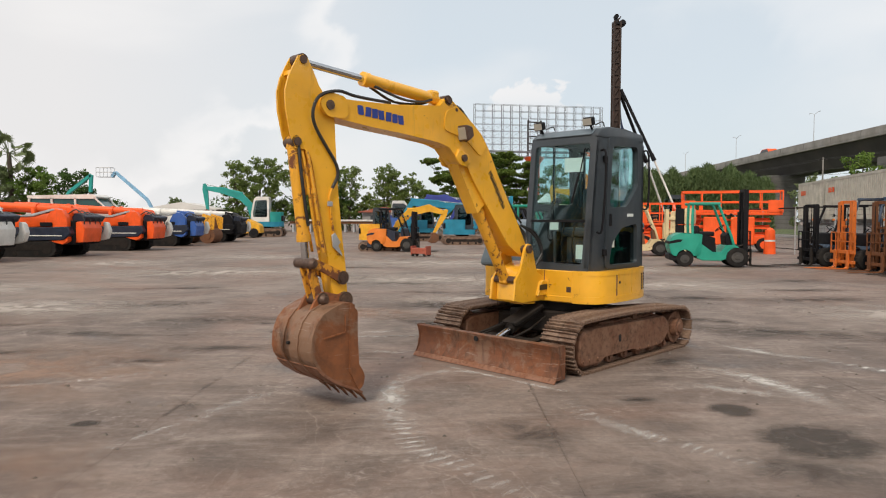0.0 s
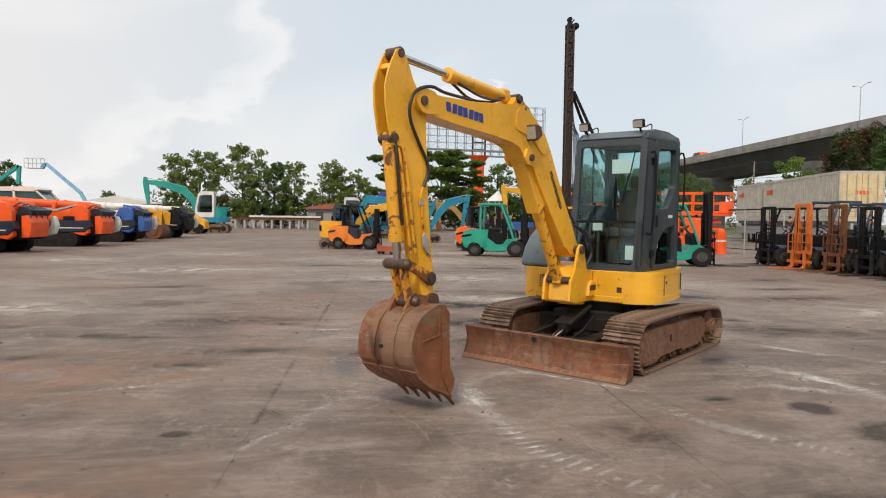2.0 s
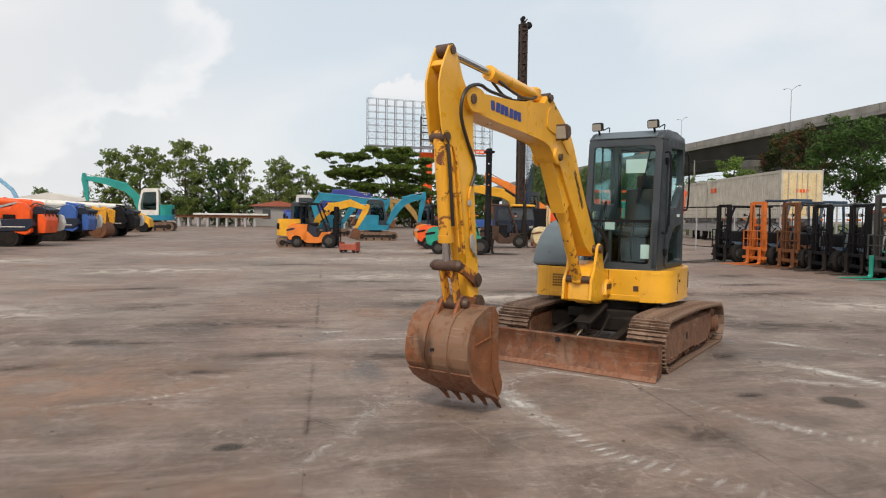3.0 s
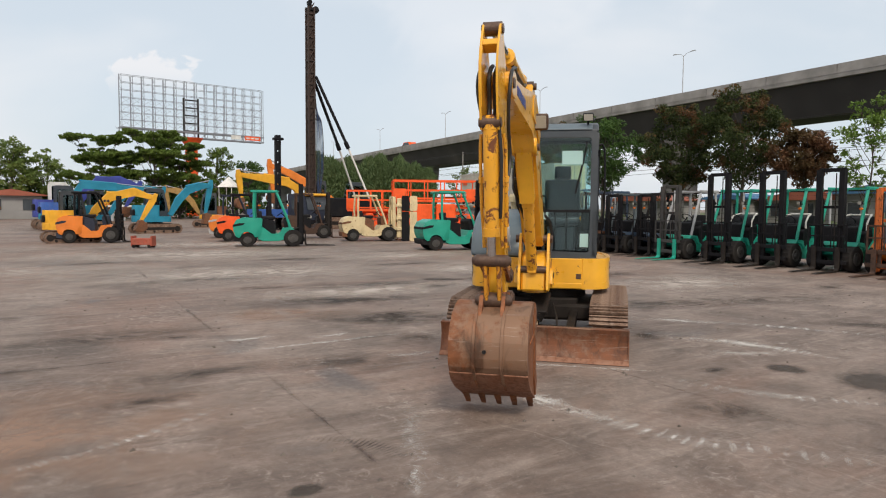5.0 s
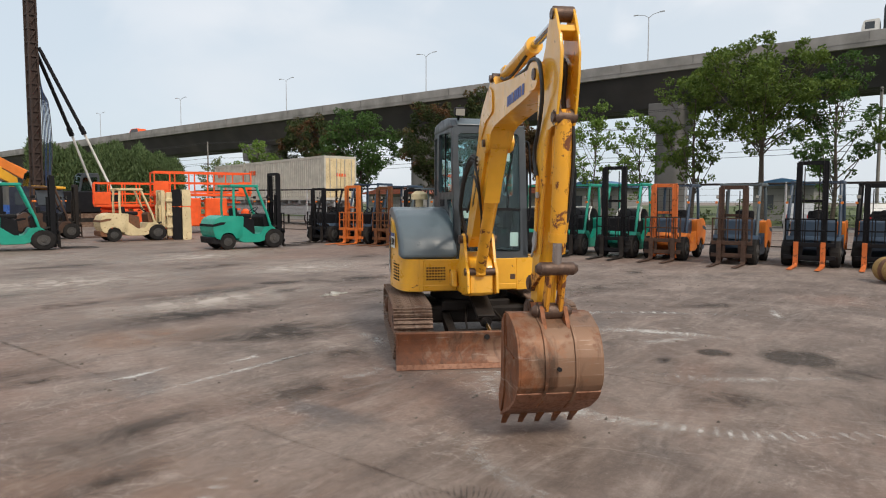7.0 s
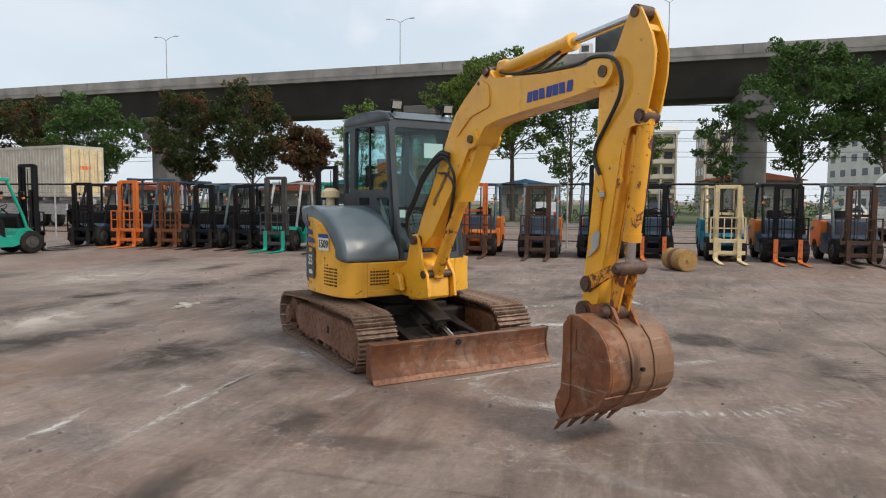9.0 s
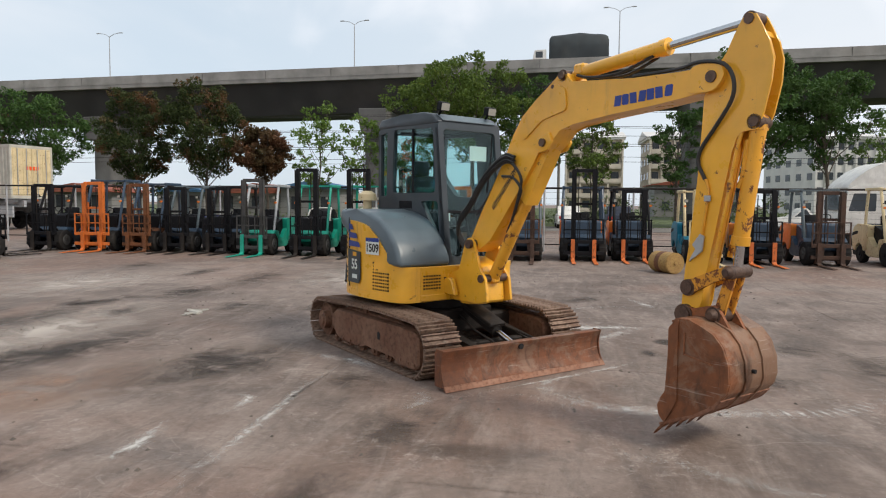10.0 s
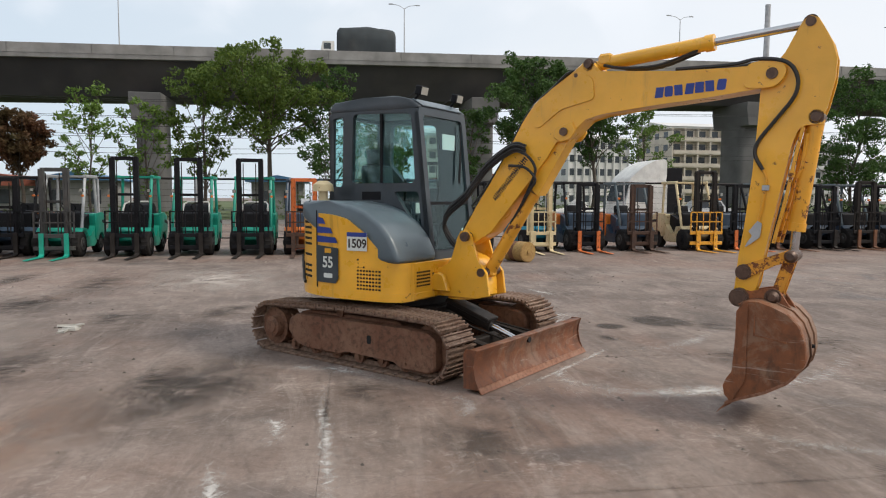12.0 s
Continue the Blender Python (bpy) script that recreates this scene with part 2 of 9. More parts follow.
def yard_concrete(name="yard_concrete"):
    """Old poured concrete: blotched, oil stained, scuffed by tyres and tracks."""
    k = Nodes(name)
    w = k.coord("World")
    big = k.noise(w, 0.20, 7, 0.62, 0.8)
    mid = k.noise(w, 0.9, 9, 0.66, 0.7)
    fine = k.noise(w, 14.0, 8, 0.7)
    c = k.mix(k.ramp(big, 0.38, 0.62), (0.128, 0.095, 0.078), (0.262, 0.212, 0.182))
    c = k.mix(k.ramp(mid, 0.48, 0.66, 0, 0.6), c, (0.350, 0.292, 0.258))
    c = k.mix(k.ramp(mid, 0.47, 0.33, 0, 0.70), c, (0.078, 0.061, 0.051))
    c = k.mix(k.ramp(k.noise(w, 0.16, 6, 0.62, 1.1), 0.49, 0.62, 0, 0.65), c, (0.225, 0.135, 0.098))
    # tyre sweeps: long soft streaks, dark and pale, in several directions
    for turn, lo, hi, most, tone in ((radians(24), 0.51, 0.66, 0.50, (0.088, 0.068, 0.057)), (radians(-58), 0.52, 0.68, 0.48, (0.092, 0.072, 0.061)),
                                     (radians(80), 0.55, 0.70, 0.32, (0.39, 0.34, 0.305)), (radians(-8), 0.54, 0.68, 0.45, (0.38, 0.33, 0.295)),
                                     (radians(50), 0.55, 0.68, 0.40, (0.37, 0.32, 0.285))):
        s = k.noise(k.coord("World", (0.34, 1.5, 1), (0, 0, turn)), 1.0, 10, 0.70, 2.4)
        c = k.mix(k.ramp(s, lo, hi, 0, most), c, tone)
    oil = k.ramp(k.noise(w, 0.42, 8, 0.62, 1.0), 0.59, 0.70)
    c = k.mix(k.math("MULTIPLY", oil, 0.68), c, (0.058, 0.045, 0.037))
    grit = k.noise(w, 7.0, 12, 0.80, 0.8)
    chalk = k.math("MULTIPLY", k.ramp(k.noise(w, 0.5, 7, 0.64, 0.7), 0.50, 0.64), k.ramp(grit, 0.53, 0.64))
    c = k.mix(k.math("MULTIPLY", chalk, 0.70), c, (0.52, 0.475, 0.435))
    c = k.mix(k.ramp(grit, 0.47, 0.34, 0, 0.50), c, (0.075, 0.060, 0.050))
    c = k.mix(k.ramp(fine, 0.35, 0.65, 0, 0.25), c, (0.10, 0.085, 0.073))
    speck = k.ramp(k.noise(w, 38.0, 6, 0.7), 0.60, 0.68, 0, 0.4)
    c = k.mix(speck, c, (0.40, 0.36, 0.325))
    # thin curved scratches of tyres and dragged steel, pale and dark
    patch = k.ramp(k.noise(w, 0.33, 6, 0.6, 0.5), 0.46, 0.60)
    for scale, width, most, tone in ((0.9, 0.012, 0.42, (0.46, 0.415, 0.375)), (1.7, 0.014, 0.34, (0.065, 0.052, 0.044)), (3.1, 0.016, 0.34, (0.47, 0.43, 0.39))):
        ridge = k.math("ABSOLUTE", k.math("SUBTRACT", k.noise(k.coord("World", (1.0, 0.6, 1), (0, 0, scale)), scale, 3, 0.45, 1.6), 0.5), 0)
        c = k.mix(k.math("MULTIPLY", k.ramp(ridge, width, 0.0, 0, most), k.math("MULTIPLY", patch, k.ramp(grit, 0.42, 0.56))), c, tone)
    c = k.mix(1.0, c, (0.95, 0.89, 0.855), "MULTIPLY")
    k.set("Base Color", c)
    k.set("Roughness", k.math("SUBTRACT", k.ramp(fine, 0.3, 0.7, 0.60, 0.84), k.math("MULTIPLY", oil, 0.24)))
    k.set("Specular IOR Level", 0.5)
    h = k.math("ADD", k.math("MULTIPLY", fine, 0.5), mid)
    k.bump(h, 0.32, 0.02)
    return k.mat


def decal(name, colour, lo, hi, scale, most, stretch=(1, 1, 1), edge=0.35, dash=0.0, patchy=True, oval=False, swirl=False):
    """A worn mark or painted brightening on the ground with a ragged outline; the mesh's UV runs 0..1 across and along
    it.
    """
    k = Nodes(name)
    uv = k.coord("UV")
    sep = k.n.new("ShaderNodeSeparateXYZ")
    k.l.new(uv, sep.inputs[0])
    fade = None
    for ax in (0, 1):
        d = k.math("ABSOLUTE", k.math("SUBTRACT", sep.outputs[ax], 0.5), 0)
        f = k.ramp(d, 0.5, 0.5 - edge)
        fade = f if fade is None else k.math("MULTIPLY", fade, f)
    if oval:
        dx, dy = (k.math("MULTIPLY", k.math("SUBTRACT", sep.outputs[ax], 0.5), 2.0) for ax in (0, 1))
        rr = k.math("SQRT", k.math("ADD", k.math("MULTIPLY", dx, dx), k.math("MULTIPLY", dy, dy)), 0)
        fade = k.ramp(rr, 1.0, 1.0 - 2 * edge)
    n = k.noise(k.coord("World", stretch), scale, 12, 0.76, 0.7)
    big = k.ramp(k.noise(k.coord("World"), 2.1, 6, 0.66, 0.6), 0.37, 0.56)
    a = k.math("MULTIPLY", k.ramp(k.math("ADD", n, k.math("MULTIPLY", fade, 0.18)), lo, hi), k.math("MULTIPLY", fade, big) if patchy else k.ramp(fade, 0, 0.6))
    if dash:
        sn = k.math("SINE", k.math("ADD", k.math("MULTIPLY", sep.outputs[1], dash), k.math("MULTIPLY", k.noise(k.coord("World"), 1.6, 3), 5.0)), 0)
        a = k.math("MULTIPLY", a, k.ramp(sn, 0.2, 0.85, 0.16, 1))
    if swirl:
        ridge = k.math("ABSOLUTE", k.math("SUBTRACT", k.noise(k.coord("World"), 3.4, 4, 0.5, 2.2), 0.5), 0)
        a = k.math("MULTIPLY", k.math("MAXIMUM", a, k.math("MULTIPLY", k.ramp(ridge, 0.022, 0.004), k.ramp(n, 0.44, 0.58))), k.ramp(fade, 0.0, 0.5))
    a = k.math("MULTIPLY", a, most)
    k.set("Base Color", colour)
    k.set("Roughness", 0.85)
    k.set("Alpha", a)
    return k.mat


YELLOW = paint("excavator_yellow", (0.88, 0.445, 0.022), 0.32, 0.575, 0.06, 0.4)
YELLOW_WORN = paint("excavator_yellow_worn", (0.80, 0.375, 0.017), 0.42, 0.495, 0.15, 0.1)
SLATE_DARK = plain("badge_slate", (0.035, 0.048, 0.058), 0.4, 0, 0.3, 3, 0.05, 0.1)
CHARCOAL = plain("cab_charcoal", (0.036, 0.046, 0.056), 0.40, 0, 0.2, 4, 0.05, 0.12)
SLATE = plain("hood_slate", (0.095, 0.125, 0.145), 0.36, 0, 0.15, 3, 0.05, 0.15)
def scraped_steel(name, rust, dark, bare, share=0.5, streak=(3.0, 3.0, 0.7)):
    """Digging steel: brown rust, dark wet stains, orange bloom and bare scraped patches."""
    k = Nodes(name)
    v = k.coord()
    n1, n2 = k.noise(v, 2.2, 9, 0.68, 0.6), k.noise(v, 9.0, 10, 0.74, 0.3)
    run = k.noise(k.coord("Object", streak), 2.0, 8, 0.66, 0.8)
    c = k.mix(k.ramp(n2, 0.36, 0.66), tuple(x * 0.72 for x in rust), tuple(min(1, x * 1.25) for x in rust))
    scrape = k.ramp(k.math("ADD", n1, k.math("MULTIPLY", n2, 0.25)), 0.72 - 0.2 * share, 0.80 - 0.2 * share, 0, 0.85)
    c = k.mix(scrape, c, bare)
    c = k.mix(k.ramp(run, 0.52, 0.68, 0, 0.75), c, dark)
    c = k.mix(k.ramp(k.noise(v, 4.0, 9, 0.72, 0.8), 0.53, 0.72, 0, 0.60), c, (0.29, 0.090, 0.022))
    c = k.mix(k.ramp(k.noise(k.coord("Object", (2, 2, 30)), 1.5, 5, 0.6), 0.62, 0.72, 0, 0.45), c, (0.46, 0.40, 0.35))
    k.set("Base Color", c)
    k.set("Metallic", k.math("MULTIPLY", scrape, 0.35))
    k.set("Roughness", k.math("SUBTRACT", k.ramp(n2, 0.3, 0.7, 0.56, 0.82), k.math("MULTIPLY", scrape, 0.22)))
    k.bump(n2, 0.35, 0.012)
    return k.mat


BUCKET = scraped_steel("bucket_steel", (0.198, 0.070, 0.025), (0.036, 0.018, 0.010), (0.240, 0.146, 0.094), 0.50)
BLADE = scraped_steel("blade_steel", (0.165, 0.060, 0.026), (0.040, 0.019, 0.012), (0.215, 0.126, 0.084), 0.36)
BLADE_EDGE = rusty("blade_edge", (0.22, 0.085, 0.040), (0.26, 0.13, 0.08), (0.11, 0.045, 0.024), 5.0, 0.2, 0.62)
EDGE = rusty("cutting_edge", (0.36, 0.115, 0.030), (0.22, 0.090, 0.045), (0.12, 0.048, 0.022), 5.0, 0.15, 0.7)
TRACK = rusty("track_steel", (0.130, 0.068, 0.042), (0.285, 0.195, 0.142), (0.052, 0.032, 0.022), 4.5, 0.3, 0.62, (1, 1, 1), 0.4)
FRAME = rusty("track_frame_steel", (0.150, 0.062, 0.032), (0.215, 0.115, 0.070), (0.052, 0.028, 0.019), 3.5, 0.1, 0.78)
LINK = paint("link_yellow_rusted", (0.70, 0.30, 0.014), 0.5, 0.43, 0.12)
DRUM_TAN = rusty("drum_tan", (0.40, 0.25, 0.075), (0.32, 0.19, 0.06), (0.17, 0.09, 0.03), 4.0, 0, 0.75)
DARKSTEEL = plain("greasy_steel", (0.022, 0.018, 0.016), 0.6, 0.1, 0.3, 6, 0.15, 0.06, 0.2)
PIN = rusty("pin_steel", (0.09, 0.055, 0.042), (0.14, 0.085, 0.058), (0.05, 0.032, 0.026), 6, 0.4, 0.5)
CHROME = plain("chrome_rod", (0.55, 0.55, 0.56), 0.16, 1.0, 0.06, 8, 0.02, 0.05)
HOSE = plain("hose_rubber", (0.018, 0.018, 0.019), 0.5, 0, 0.2, 9, 0.1, 0.1)
RUBBER = plain("tyre_rubber", (0.018, 0.017, 0.017), 0.85, 0, 0.25, 7, 0.2, 0.08, 0.15)
BLACK = plain("black_paint", (0.007, 0.007, 0.009), 0.6, 0, 0.25, 5, 0.1, 0.03, 0.2)
DARK = plain("dark_void", (0.008, 0.008, 0.009), 0.9, 0, 0.1, 4, 0.05, 0.0)
GLASS = glass("cab_glass", (0.80, 0.925, 0.925))
GLASS_FRONT = glass("windscreen_glass", (0.68, 0.875, 0.885))
GLASS_DARK = glass("dark_glass", (0.42, 0.50, 0.51))
LENS = plain("lamp_lens", (0.36, 0.35, 0.31), 0.15, 0, 0.08, 9, 0.05, 0.0)
AMBER = plain("amber_lens", (0.75, 0.20, 0.03), 0.25, 0, 0.1, 9, 0.05, 0.0)
WHITE = paint("white_paint", (0.74, 0.73, 0.69), 0.45, 0.66, 0.25)
CREAM = paint("cream_paint", (0.70, 0.57, 0.33), 0.5, 0.535, 0.2, rust=(0.22, 0.075, 0.025))
RUSTORANGE = paint("rusty_orange", (0.60, 0.135, 0.018), 0.6, 0.50, 0.1)
BLUE_INK = plain("blue_decal", (0.018, 0.045, 0.26), 0.4, 0, 0.1, 6, 0.03, 0.05)
NAVY = paint("navy_paint", (0.006, 0.013, 0.034), 0.5, 0.68, 0.05)
BLACK_INK = plain("black_decal", (0.03, 0.022, 0.015), 0.5, 0, 0.1, 6, 0.03, 0.05)
PAPER = plain("paper", (0.70, 0.74, 0.70), 0.7, 0, 0.05, 5, 0.02, 0.0)
ORANGE = paint("orange_paint", (0.90, 0.10, 0.005), 0.45, 0.62, 0.05)
TOYOTA = paint("forklift_orange", (0.78, 0.21, 0.018), 0.45, 0.62, 0.12)
RUSTBROWN = rusty("rust_brown", (0.205, 0.078, 0.030), (0.135, 0.060, 0.030), (0.080, 0.040, 0.025), 4, 0, 0.82)
TEAL = paint("teal_paint", (0.003, 0.315, 0.220), 0.42, 0.66, 0.04, 0.1)
AQUA = paint("aqua_paint", (0.004, 0.30, 0.27), 0.5, 0.66, 0.06)
SKYBLUE = paint("sky_blue_paint", (0.003, 0.215, 0.34), 0.5, 0.66, 0.06)
PALEBLUE = paint("pale_blue_paint", (0.22, 0.45, 0.66), 0.42, 0.68, 0.2)
INDIGO = paint("indigo_paint", (0.035, 0.055, 0.30), 0.5, 0.66, 0.06)
BLUE = paint("blue_paint", (0.03, 0.11, 0.40), 0.42, 0.66, 0.2)
LEMON = paint("lemon_paint", (0.80, 0.40, 0.015), 0.5, 0.60, 0.08)
GREYSTEEL = plain("galvanised_steel", (0.40, 0.41, 0.42), 0.5, 0.3, 0.2, 6, 0.1, 0.1)
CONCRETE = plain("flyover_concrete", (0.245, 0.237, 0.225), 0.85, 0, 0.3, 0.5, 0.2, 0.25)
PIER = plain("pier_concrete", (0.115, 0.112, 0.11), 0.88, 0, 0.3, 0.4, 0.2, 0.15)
RIM = plain("wheel_rim", (0.05, 0.049, 0.048), 0.6, 0.2, 0.3, 7, 0.1, 0.2)
# flyover concrete darkened: the shade below the deck is put into its colour
CONCRETE_SHADED = plain("shaded_girder_concrete", (0.048, 0.045, 0.045), 0.9, 0, 0.25, 0.35, 0.2, 0.2)
YARD = yard_concrete()
ASPHALT = plain("asphalt", (0.155, 0.143, 0.130), 0.9, 0, 0.25, 1.5, 0.3, 0.2)
GRASS = plain("grass_ground", (0.075, 0.10, 0.03), 0.95, 0, 0.45, 1.2, 0.5, 0.15)
BARK = plain("bark", (0.085, 0.068, 0.052), 0.9, 0, 0.35, 5, 0.5, 0.1)
LEAF_GREEN = leafy("leaves_green", (0.052, 0.100, 0.018), (0.160, 0.220, 0.040), (0.098, 0.150, 0.026))
# lighter green for the back tree line, with distance haze mixed into the colour
LEAF_HAZY = leafy("leaves_hazy", (0.085, 0.140, 0.035), (0.225, 0.285, 0.075), (0.140, 0.200, 0.050))
LEAF_DEEP = leafy("leaves_deep", (0.034, 0.083, 0.022), (0.091, 0.165, 0.037), (0.061, 0.110, 0.027))
LEAF_RED = leafy("leaves_red", (0.024, 0.042, 0.013), (0.062, 0.082, 0.022), (0.140, 0.070, 0.032), 0.53, 0.64)
LEAF_RUST = leafy("leaves_rust", (0.100, 0.045, 0.025), (0.170, 0.086, 0.042), (0.066, 0.060, 0.022))
LEAF_LIGHT = leafy("leaves_light", (0.085, 0.155, 0.028), (0.190, 0.280, 0.060), (0.120, 0.205, 0.036))
LEAF_DUSTY = leafy("leaves_dusty", (0.110, 0.159, 0.067), (0.213, 0.262, 0.116), (0.146, 0.183, 0.079))
WALL_CREAM = plain("render_cream", (0.56, 0.50, 0.42), 0.85, 0, 0.12, 0.4, 0.1, 0.15)
WALL_WHITE = plain("render_white", (0.62, 0.61, 0.59), 0.85, 0, 0.1, 0.4, 0.1, 0.15)
ROOF_BLUE = plain("roof_blue", (0.06, 0.17, 0.33), 0.6, 0, 0.2, 0.6, 0.1, 0.1)
ROOF_RED = plain("roof_red", (0.30, 0.09, 0.055), 0.8, 0, 0.2, 0.6, 0.1, 0.1)
WINDOW = plain("window_dark", (0.045, 0.055, 0.065), 0.2, 0, 0.2, 1, 0.02, 0.05)
TARP = plain("tarpaulin", (0.028, 0.036, 0.040), 0.7, 0, 0.3, 1.2, 0.4, 0.15)
CONTAINER = paint("container_cream", (0.52, 0.50, 0.43), 0.55, 0.63, 0.3)

# ---- mesh building ----
def part(name, bm, material, parent=None, label="", m=None, sharp=32):
    """One mesh object from a bmesh, under a thing or a part."""
    bmesh.ops.recalc_face_normals(bm, faces=bm.faces)
    me = bpy.data.meshes.new(name)
    bm.to_mesh(me)
    bm.free()
    me.materials.append(material)
    me.shade_smooth()
    me.set_sharp_from_angle(angle=radians(sharp))
    ob = new(name, me)
    if parent is not None:
        ob.parent = parent
    if m is not None:
        ob.matrix_local = m
    if label:
        ob["label"] = label
    return ob


def thing(name, m, label, category, group="", kind=""):
    ob = new(name)
    ob.empty_display_size = 0.3
    ob.matrix_world = m
    return tagged(ob, label, category, group, kind)


def bevelled(bm, geom, width, seg=2):
    edges = [e for e in geom if isinstance(e, bmesh.types.BMEdge)]
    bmesh.ops.bevel(bm, geom=edges, offset=width, offset_type="OFFSET", segments=seg, profile=0.5, affect="EDGES", clamp_overlap=True)


def box(bm, x0, x1, y0, y1, z0, z1, bev=0.0, m=None, seg=1):
    t = Matrix.Translation(((x0 + x1) / 2, (y0 + y1) / 2, (z0 + z1) / 2)) @ Matrix.Diagonal((abs(x1 - x0), abs(y1 - y0), abs(z1 - z0), 1))
    if m is not None:
        t = m @ t
    r = bmesh.ops.create_cube(bm, size=1.0, matrix=t)
    if bev:
        es = {e for v in r["verts"] for e in v.link_edges}
        bevelled(bm, es, bev, seg)


def prism(bm, pts, y0, y1, bev=0.0, m=None, axes="xz", seg=1, ends_only=False):
    """A solid with the outline pts, given in two axes, drawn out along the third from y0 to y1."""
    def at(u, v, w):
        p = {"xz": (u, w, v), "xy": (u, v, w), "yz": (w, u, v)}[axes]
        return m @ Vector(p) if m is not None else Vector(p)
    a = [bm.verts.new(at(u, v, y0)) for u, v in pts]
    b = [bm.verts.new(at(u, v, y1)) for u, v in pts]
    fa, fb = bm.faces.new(a), bm.faces.new(list(reversed(b)))
    n = len(pts)
    sides = [bm.faces.new((a[i], b[i], b[(i + 1) % n], a[(i + 1) % n])) for i in range(n)]
    if bev:
        es = set(fa.edges) | set(fb.edges)
        if not ends_only:
            es |= {e for f in sides for e in f.edges}
        bevelled(bm, es, bev, seg)


def cyl(bm, p0, p1, r, r2=None, seg=14, m=None, cap=True):
    p0, p1 = Vector(p0), Vector(p1)
    if m is not None:
        p0, p1 = m @ p0, m @ p1
    d = p1 - p0
    t = Matrix.Translation((p0 + p1) / 2) @ d.to_track_quat("Z", "Y").to_matrix().to_4x4()
    bmesh.ops.create_cone(bm, cap_ends=cap, cap_tris=False, segments=seg, radius1=r, radius2=r if r2 is None else r2, depth=d.length, matrix=t)


def smooth_path(pts, n=6):
    """Catmull-Rom through the points."""
    p = [Vector(q) for q in pts]
    p = [p[0] * 2 - p[1], *p, p[-1] * 2 - p[-2]]
    out = []
    for i in range(1, len(p) - 2):
        for j in range(n):
            t = j / n
            a, b, c, d = p[i - 1], p[i], p[i + 1], p[i + 2]
            out.append(0.5 * (2 * b + (c - a) * t + (2 * a - 5 * b + 4 * c - d) * t * t + (3 * b - a - 3 * c + d) * t ** 3))
    out.append(p[-2])
    return out


def tube(bm, pts, r, seg=8, smooth=0, r1=None, m=None):
    """A round bar along the points; r1: its radius at the far end."""
    ps = smooth_path(pts, smooth) if smooth else [Vector(q) for q in pts]
    if m is not None:
        ps = [m @ q for q in ps]
    n = len(ps)
    side, rings = None, []
    for i, q in enumerate(ps):
        d = (ps[min(i + 1, n - 1)] - ps[max(i - 1, 0)]).normalized()
        if side is None or abs(side.dot(d)) > 0.99:
            side = d.orthogonal()
        side = (side - d * side.dot(d)).normalized()
        up = d.cross(side)
        rad = r if r1 is None else r + (r1 - r) * i / (n - 1)
        rings.append([bm.verts.new(q + (side * math.cos(a) + up * math.sin(a)) * rad) for a in (math.tau * k / seg for k in range(seg))])
    for a, b in zip(rings, rings[1:]):
        for k in range(seg):
            bm.faces.new((a[k], a[(k + 1) % seg], b[(k + 1) % seg], b[k]))
    bm.faces.new(rings[0]), bm.faces.new(rings[-1])


def rounded(pts, r, n=4):
    """The outline with its corners rounded by about r (one number, or one for each corner)."""
    out, k = [], len(pts)
    for i in range(k):
        p, a, b = Vector(pts[i]), Vector(pts[i - 1]), Vector(pts[(i + 1) % k])
        rr = r[i] if isinstance(r, (list, tuple)) else r
        da, db = (a - p), (b - p)
        q = min(rr, da.length * 0.45, db.length * 0.45)
        s, e = p + da.normalized() * q, p + db.normalized() * q
        for j in range(n + 1):
            t = j / n
            out.append(tuple(s * (1 - t) ** 2 + p * 2 * t * (1 - t) + e * t * t))
    return out


def cut_plate(bm, outer, holes, place, thick):
    """A plate with holes: place(u, v, w) puts a point of its outline at the depth w."""
    edges = []
    for loop in (outer, *holes):
        vs = [bm.verts.new(place(u, v, 0)) for u, v in loop]
        edges += [bm.edges.new((vs[i], vs[(i + 1) % len(vs)])) for i in range(len(vs))]
    made = bmesh.ops.triangle_fill(bm, use_beauty=True, use_dissolve=False, edges=edges)
    faces = [f for f in made["geom"] if isinstance(f, bmesh.types.BMFace)]
    ext = bmesh.ops.extrude_face_region(bm, geom=faces)
    shift = Vector(place(0, 0, thick)) - Vector(place(0, 0, 0))
    bmesh.ops.translate(bm, vec=shift, verts=[v for v in ext["geom"] if isinstance(v, bmesh.types.BMVert)])


def ribbon(bm, plan, low, tops, thick, inward=(0, 0)):
    """An upright band along the plan line (x, y), from low to the tops given at each point, thick inwards."""
    c = Vector(inward)
    rows = []
    for (x, y), z in zip(plan, tops):
        p = Vector((x, y))
        q = p + (c - p).normalized() * thick
        zl = low if not callable(low) else low(x, y)
        rows.append([bm.verts.new((p.x, p.y, zl)), bm.verts.new((p.x, p.y, z)), bm.verts.new((q.x, q.y, z)), bm.verts.new((q.x, q.y, zl))])
    for a, b in zip(rows, rows[1:]):
        for k in range(4):
            bm.faces.new((a[k], a[(k + 1) % 4], b[(k + 1) % 4], b[k]))
    bm.faces.new(rows[0]), bm.faces.new(rows[-1])


